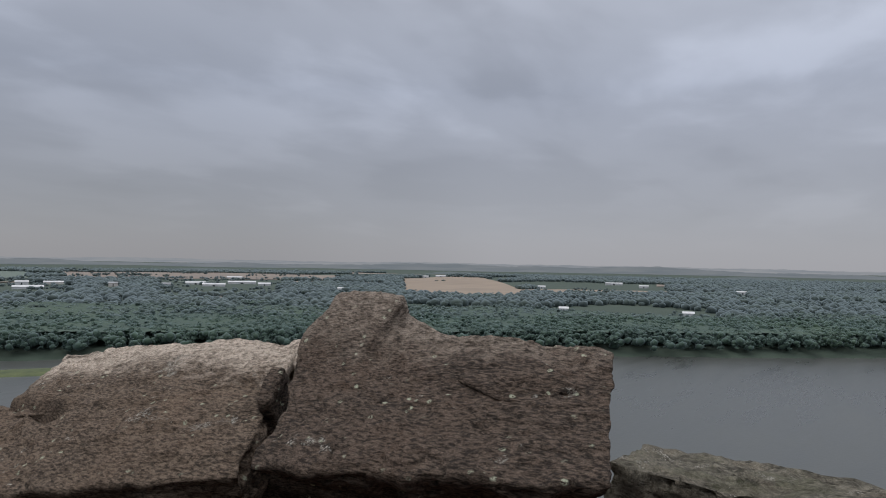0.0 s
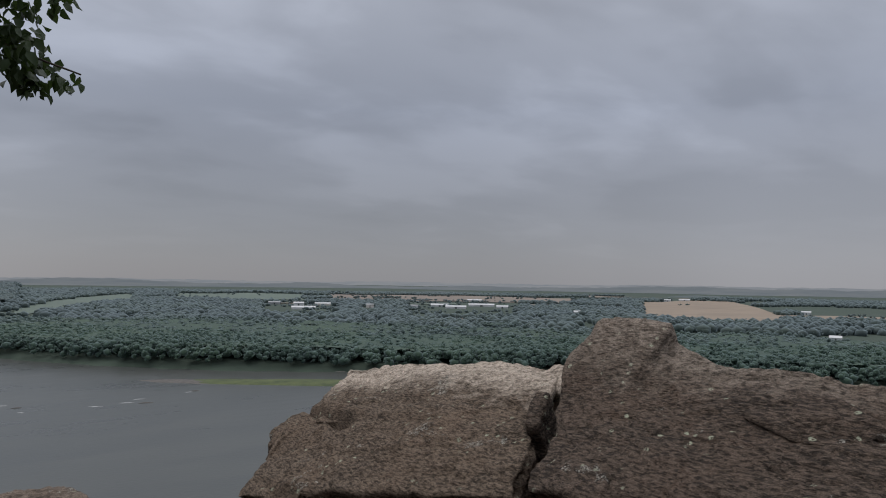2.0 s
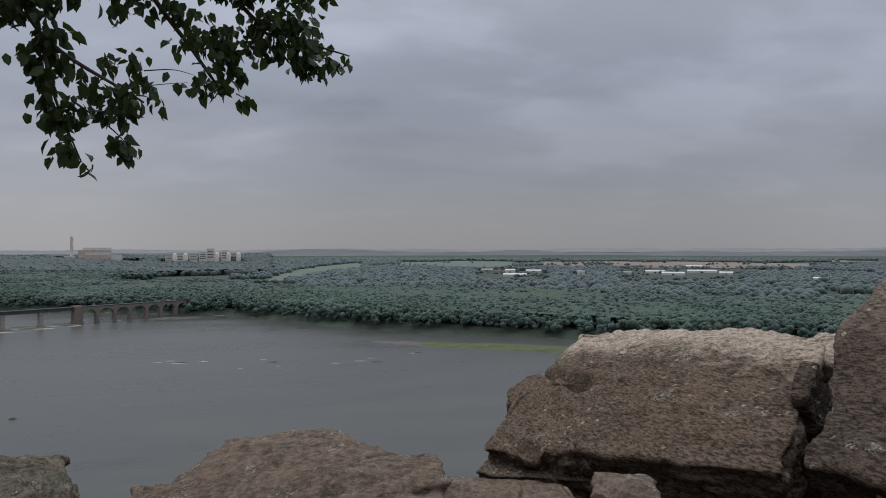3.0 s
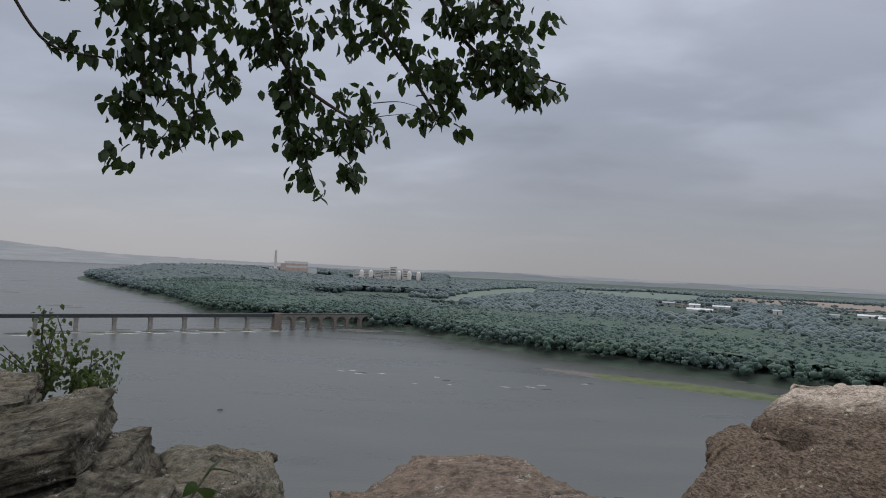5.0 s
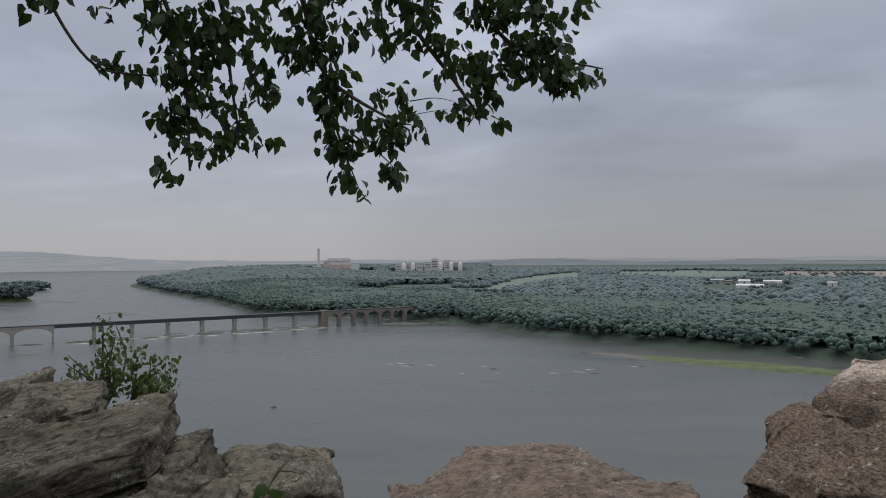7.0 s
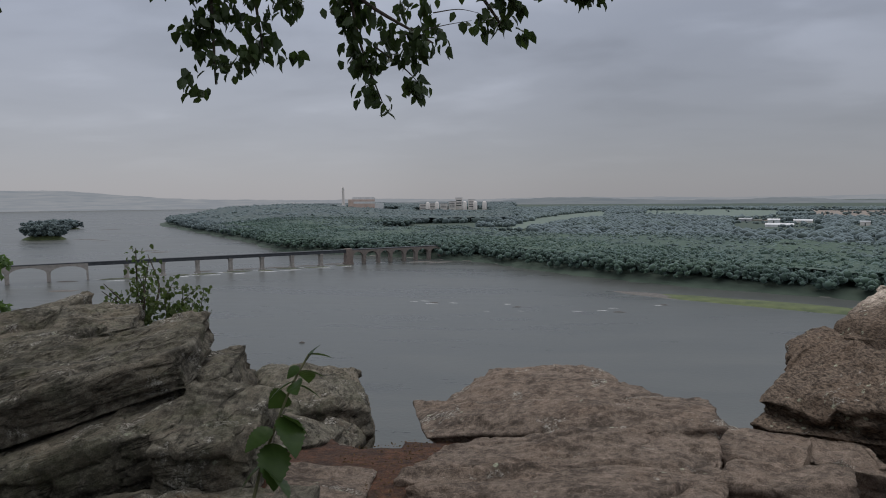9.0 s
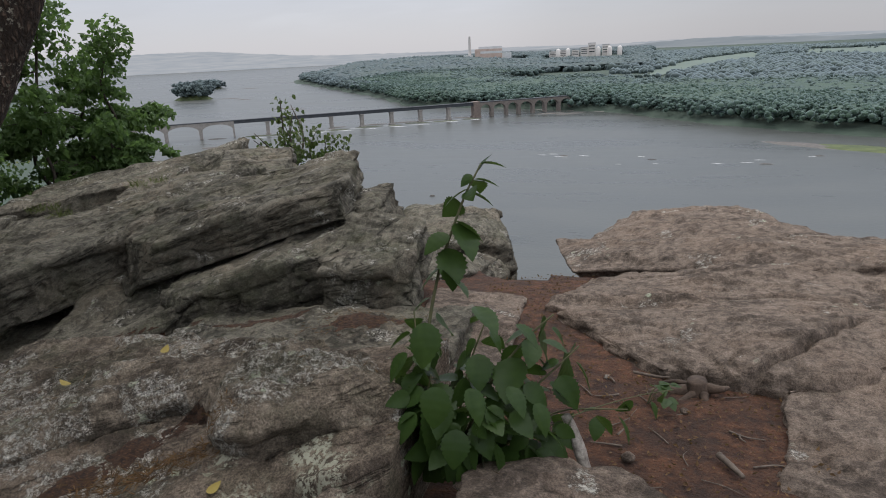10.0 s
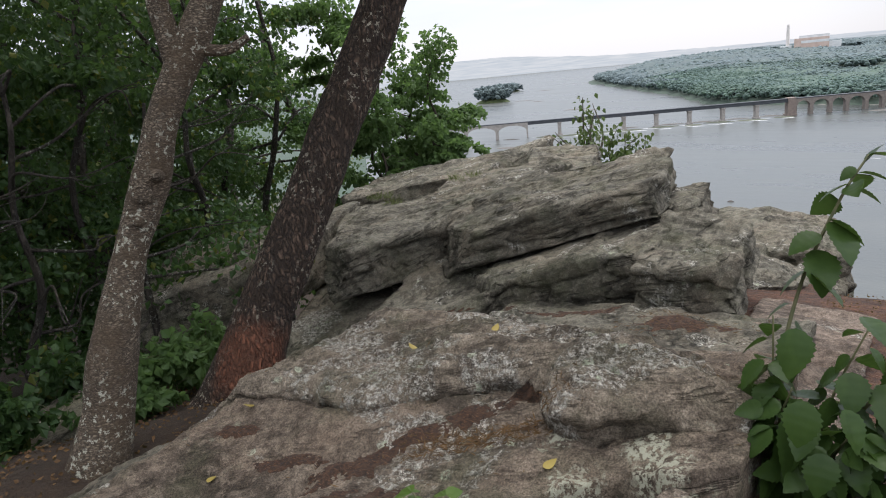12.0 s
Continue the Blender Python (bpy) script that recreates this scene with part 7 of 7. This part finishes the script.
# ---- sapling in the rock cleft ----
def big_leaf(base, axis, side, L, wide):
    """A broad serrated leaf, arched along its rib and folded."""
    axis, side = np.array(axis, float), np.array(side, float)
    axis /= np.linalg.norm(axis)
    side -= axis * (side @ axis)
    side /= np.linalg.norm(side)
    up = np.cross(side, axis)
    k = np.linspace(0, 1, 19)
    prof = np.sin(np.pi * k**0.72) ** 0.85 * wide * L
    prof[1:-1] *= 1 + 0.08 * np.where(np.arange(1, 18) % 2, 1, -1)
    arch = -0.22 * L * k**2
    rib = np.asarray(base) + axis * (L * k)[:, None] + up * arch[:, None]
    V, F, n = [rib], [], 19
    for sgn in (-1, 1):
        for q in (0.5, 1.0):
            V.append(rib + side * (sgn * q * prof)[:, None] + up * (0.30 * q * prof - 0.14 * q * q * prof + 0.006 * L * np.sin(k * 31 - q * 4))[:, None])
    V = np.concatenate(V)
    i = np.arange(18)
    for a, b in ((0, 1), (1, 2)):
        F.append(np.stack([a * n + i, b * n + i, b * n + i + 1, a * n + i + 1], 1))
    for a, b in ((0, 3), (3, 4)):
        F.append(np.stack([a * n + i, a * n + i + 1, b * n + i + 1, b * n + i], 1))
    return V, [np.concatenate(F)]


rng = np.random.default_rng(19)
sapling = tagged(thing("sapling", (-0.74, 1.92, 0.20)), "bushy green sapling with broad serrated leaves", "plant")
STEMS = [([(-0.74, 1.92, 0.15), (-0.82, 1.97, 0.50), (-0.80, 2.06, 0.78), (-0.72, 2.14, 1.04), (-0.66, 2.20, 1.17)], 0.008, 11, 0.10),
         ([(-0.62, 1.95, 0.20), (-0.36, 2.08, 0.30), (-0.14, 2.26, 0.30), (0.02, 2.40, 0.27)], 0.003, 6, 0.075),
         ([(-0.74, 1.92, 0.15), (-0.62, 1.94, 0.45), (-0.50, 1.98, 0.62), (-0.40, 2.0, 0.72)], 0.007, 12, 0.11),
         ([(-0.74, 1.92, 0.15), (-0.58, 1.95, 0.35), (-0.42, 2.0, 0.50), (-0.32, 2.03, 0.60)], 0.006, 12, 0.11),
         ([(-0.70, 1.92, 0.15), (-0.52, 1.96, 0.28), (-0.38, 2.02, 0.36), (-0.16, 2.0, 0.40)], 0.005, 9, 0.09),
         ([(-0.74, 1.92, 0.15), (-0.88, 1.86, 0.38), (-0.98, 1.8, 0.48)], 0.006, 10, 0.10),
         ([(-0.74, 1.92, 0.15), (-0.82, 1.90, 0.50), (-0.84, 1.92, 0.74)], 0.006, 12, 0.11),
         ([(-0.74, 1.92, 0.15), (-0.68, 1.92, 0.50), (-0.60, 1.95, 0.74)], 0.006, 12, 0.11),
         ([(-0.74, 1.92, 0.15), (-0.80, 1.86, 0.40), (-0.76, 1.80, 0.58)], 0.006, 12, 0.13),
         ([(-0.72, 1.92, 0.15), (-0.66, 1.84, 0.36), (-0.60, 1.80, 0.50)], 0.006, 12, 0.13),
         ([(-0.70, 1.92, 0.15), (-0.55, 1.88, 0.30), (-0.44, 1.86, 0.38)], 0.006, 11, 0.12)]
for path, r, n, size in STEMS:
    n = int(n * 1.25)
    part("stem", *tube(path, np.linspace(r, r * 0.4, len(path)), 7, 1), STEM, sapling, smooth=True)
    p = np.asarray(path)
    for i in range(n):
        f = (0.22 + 0.78 * (i + rng.uniform(0, 0.6)) / n) * (len(p) - 1)
        f = min(f, len(p) - 1.001)
        o = p[int(f)] * (1 - f % 1) + p[int(f) + 1] * (f % 1)
        g = p[int(f) + 1] - p[int(f)]
        a = i * 2.4 + rng.uniform(-0.4, 0.4)
        out = np.array([math.cos(a), math.sin(a), rng.uniform(-1.3, 0.0)])
        L = size * 1.15 * rng.uniform(0.65, 1.3) * (1.0 if i < n - 3 else 0.72)
        V, F = big_leaf(o + out * 0.02, out, np.cross(out, (0, 0, 1)) + rng.normal(size=3) * 0.55, L, 0.37)
        part("leaf", V, F, PLANT_LEAF, sapling, smooth=True)
# the shoot's upper leaves, held out to one side
for at, way, L in (((-0.66, 2.20, 1.17), (0.9, 0.25, 0.0), 0.085), ((-0.665, 2.195, 1.15), (0.25, 0.3, 0.5), 0.07), ((-0.68, 2.18, 1.12), (0.9, 0.2, -0.12), 0.085), ((-0.70, 2.16, 1.08), (0.85, 0.2, -0.3), 0.095), ((-0.70, 2.16, 1.09), (-0.6, -0.3, -0.25), 0.095), ((-0.74, 2.12, 0.99), (0.8, 0.2, -0.45), 0.12), ((-0.73, 2.13, 0.98), (0.5, -0.6, -0.5), 0.15), ((-0.76, 2.10, 0.90), (0.3, -0.7, -0.7), 0.15), ((-0.78, 2.08, 0.84), (-0.7, -0.4, -0.5), 0.11)):
    V, F = big_leaf(at, way, np.cross(way, (0, 0.3, 1)), L, 0.36)
    part("leaf", V, F, PLANT_LEAF, sapling, smooth=True)
# broad leaves facing out over the cleft
for at, way, L in (((-0.74, 1.70, 0.80), (0.1, -0.45, -0.9), 0.19), ((-0.70, 1.66, 0.62), (-0.1, -0.4, -0.9), 0.18), ((-0.60, 1.74, 0.84), (0.6, -0.5, -0.25), 0.16), ((-0.62, 1.70, 0.60), (0.5, -0.5, -0.7), 0.16), ((-0.84, 1.82, 0.64), (-0.5, -0.5, -0.6), 0.15), ((-0.66, 1.70, 0.46), (0.0, -0.5, -0.8), 0.17), ((-0.52, 1.80, 0.56), (0.6, -0.5, -0.5), 0.15), ((-0.50, 1.86, 0.74), (0.7, -0.3, -0.4), 0.14), ((-0.42, 1.84, 0.70), (0.8, -0.2, -0.1), 0.12), ((-0.44, 1.82, 0.50), (0.5, -0.5, -0.7), 0.15), ((-0.80, 1.74, 0.48), (-0.4, -0.6, -0.6), 0.15)):
    V, F = big_leaf(at, way, np.cross(way, (0.1, 0.2, 1)), L * 0.70, 0.37)
    part("leaf", V, F, PLANT_LEAF, sapling, smooth=True)
# rosette of low leaves at its foot
for i in range(80):
    a = rng.uniform(0, 2 * np.pi)
    out = np.array([math.cos(a), math.sin(a) * 0.7, rng.uniform(-0.75, 0.1)])
    o = np.array([-0.66 + 0.30 * math.cos(a) * rng.uniform(0.1, 1), 1.90 + 0.14 * math.sin(a), rng.uniform(0.30, 0.52)])
    V, F = big_leaf(o, out, np.cross(out, (0, 0, 1)) + rng.normal(size=3) * 0.6, 0.112 * rng.uniform(0.6, 1.2), 0.34)
    part("leaf", V, F, PLANT_LEAF, sapling, smooth=True)


def seedling(name, label, at, n, size, seed, mat):
    rng = np.random.default_rng(seed)
    t = tagged(thing(name, at), label, "plant")
    for i in range(n):
        a, d = rng.uniform(0, 2 * np.pi), rng.uniform(0.02, 0.17)
        tip = np.array(at) + [math.cos(a) * d, math.sin(a) * d * 0.7, rng.uniform(0.04, 0.12)]
        part("stem", *tube([at, (np.array(at) + tip) / 2 + [0, 0, 0.02], tip], [0.002, 0.002, 0.0015], 5), STEM, t, smooth=True)
        for b in (-0.9, 0, 0.9):
            out = np.array([math.cos(a + b), math.sin(a + b), rng.uniform(-0.3, 0.1)])
            V, F = big_leaf(tip, out, np.cross(out, (0, 0, 1)) + rng.normal(size=3) * 0.2, size * rng.uniform(0.7, 1.1), 0.40)
            part("leaf", V, F, mat, t, smooth=True)


seedling("creeper_seedling", "low bright green five-leaved creeper", (-1.36, 0.97, 0.37), 22, 0.06, 8, CREEPER_LEAF)
seedling("creeper_seedling", "low yellow-green seedling in a soil hollow", (-1.42, 0.82, 0.35), 9, 0.055, 9, CREEPER_LEAF)
seedling("small_seedling", "small green seedling in red soil", (-0.05, 2.75, 0.0), 4, 0.06, 10, PLANT_LEAF)


# ---- stump, roots, sticks, litter ----
stump = tagged(thing("tree_stump", (0.18, 2.92, -0.03)), "small weathered stump with spreading roots", "stump")
part("trunk", *tube([(0.18, 2.92, -0.10), (0.18, 2.92, -0.01), (0.175, 2.92, 0.05)], [0.085, 0.06, 0.048], 18, 3, 0.016), STUMPWOOD, stump, smooth=True)
for path, r in (([(0.14, 2.92, -0.01), (0.03, 2.92, -0.03), (-0.08, 2.90, -0.04), (-0.22, 2.88, -0.09)], 0.026), ([(0.16, 2.88, 0.0), (0.07, 2.82, -0.03), (-0.08, 2.78, -0.07)], 0.015), ([(0.21, 2.92, 0.01), (0.27, 2.88, 0.03), (0.31, 2.92, 0.02)], 0.024), ([(0.2, 2.88, 0.0), (0.2, 2.80, -0.04), (0.16, 2.70, -0.08)], 0.02), ([(0.16, 2.95, 0.0), (0.1, 3.02, -0.02), (0.0, 3.08, -0.07)], 0.014)):
    part("root", *tube(path, np.linspace(r, r * 0.3, len(path)), 9, 6, r * 0.4), STUMPWOOD, stump, smooth=True)
for path, r, lab in (([(0.09, 2.68, 0.0), (0.0, 2.63, -0.01), (-0.12, 2.60, -0.02)], 0.010, "thin dry stick lying on soil"), ([(0.185, 2.33, 0.05), (0.215, 2.26, 0.055), (0.245, 2.19, 0.06)], 0.011, "short broken stick on soil"), ([(-0.18, 2.45, 0.02), (-0.10, 2.60, 0.0), (-0.02, 2.62, 0.0)], 0.005, "thin twig on soil"), ([(-0.1, 3.05, 0.0), (0.0, 3.0, 0.01), (0.06, 2.98, 0.02)], 0.007, "crooked twig on soil")):
    tagged(solid("stick", *tube(path, [r, r, r * 0.7], 8, 3, r * 0.3), DEADWOOD, path[0]), lab, "stick", "sticks")
for k in range(22):
    x0, y0, a, L = rng.uniform(-0.45, 0.35), rng.uniform(2.05, 3.0), rng.uniform(0, 2 * np.pi), rng.uniform(0.05, 0.18)
    xs = x0 + np.array([0, 0.5, 1.0]) * L * math.cos(a) + rng.normal(size=3) * 0.008
    ys = y0 + np.array([0, 0.5, 1.0]) * L * math.sin(a) + rng.normal(size=3) * 0.008
    r = rng.uniform(0.002, 0.005)
    zs = land(xs, ys) + r + 0.004
    tagged(solid("twig", *tube(np.stack([xs, ys, zs], 1), [r, r * 0.8, r * 0.5], 6, k, r * 0.2), DEADWOOD, (float(xs[0]), float(ys[0]), float(zs[0]))), "thin dry twig lying on red soil", "twig", "twigs on soil")
tagged(solid("dead_root", *tube([(-0.25, 1.92, 0.08), (-0.29, 1.94, 0.20), (-0.32, 1.98, 0.28), (-0.36, 2.0, 0.36)], [0.03, 0.017, 0.012, 0.005], 14, 5, 0.02), plain_mat("bleached_wood", (0.12, 0.10, 0.085), (0.42, 0.38, 0.33), 45, 0.85, 0.015), (-0.25, 1.92, 0.10)), "bleached bare root leaning by the sapling", "root")
n = 3600
x, y = rng.uniform(-1.1, 1.2, n), rng.uniform(2.0, 5.3, n)
P = np.stack([x, y, land(x, y) + 0.012], 1)
V, F = leaves(P, 0.022, rng, 0.0, 0.25, 0.2, False, np.c_[rng.normal(size=(n, 2)), np.zeros(n)])
x2, y2 = rng.uniform(-8.5, -3.2, 4200), rng.uniform(0, 4.5, 4200)
P2 = np.stack([x2, y2, land(x2, y2) + 0.02], 1)
V2, F2 = leaves(P2, 0.036, rng, 0.0, 0.35, 0.2, False, np.c_[rng.normal(size=(4200, 2)), np.zeros(4200)])
P3 = np.concatenate([along([(-1.95, 1.50, 0.40), (-1.45, 1.70, 0.43)], 700, rng, 0.05), along([(-2.1, 0.95, 0.30), (-1.3, 0.95, 0.40)], 700, rng, 0.10), along([(-3.2, 1.6, 0.3), (-0.9, 1.9, 0.4)], 110, rng, 0.35), along([(-1.9, 3.2, 0.0), (-1.3, 3.45, 0.0)], 200, rng, 0.1)])
P3[:, 2] = [on_rock(p[0], p[1]) + 0.008 for p in P3]
V3, F3 = leaves(P3, 0.034, rng, 0.0, 0.07, 0.2, False, np.c_[rng.normal(size=(len(P3), 2)), np.zeros(len(P3))])
V, F = join([(V, F), (V2, F2), (V3, F3)])
tagged(solid("leaf_litter", V, F, DRY_LEAF, (0, 2, 0), False), "scattered dry leaves and bark crumbs", "litter", kind="stuff")

YELLOW = leaf_mat("fallen_leaf", (0.30, 0.22, 0.06), (0.42, 0.34, 0.10), 0.2, None, 0.6)
for x, y, a in ((-2.75, 1.10, 0.4), (-1.95, 1.02, 2.2), (-1.38, 1.47, 1.0), (-2.3, 1.95, 3.1), (-1.62, 1.2, 5.0), (-2.95, 1.5, 4.1), (-1.25, 0.8, 0.2), (-2.05, 2.2, 1.7)):
    z = on_rock(x, y) + 0.012
    V, F = big_leaf((x, y, z), (math.cos(a), math.sin(a), 0.12), (-math.sin(a), math.cos(a), 0.15), 0.05, 0.34)
    tagged(solid("fallen_leaf", V, F, YELLOW, (x, y, z)), "small yellow fallen leaf lying on rock", "leaf", "fallen leaves")


def tuft(at, n, size, seed):
    rng = np.random.default_rng(seed)
    P = np.asarray(at) + rng.normal(size=(n, 3)) * [0.06, 0.05, 0.005]
    ax = np.c_[rng.normal(size=(n, 2)) * 0.6, np.full(n, 1.0)]
    V, F = leaves(P, size, rng, 0.0, 0.035, 0.1, True, ax)
    tagged(solid("grass_tuft", V, F, GRASS_LEAF, at), "small dry green grass tuft in a rock joint", "grass", "grass tufts")


for k, (x, y, z) in enumerate([(-5.1, 6.3, 0.27), (-5.3, 6.2, 0.25), (-5.9, 5.6, 0.12), (-6.0, 5.5, 0.12), (-5.6, 5.4, 0.1)]):
    tuft((x, y, z), 45, 0.09, 500 + k)
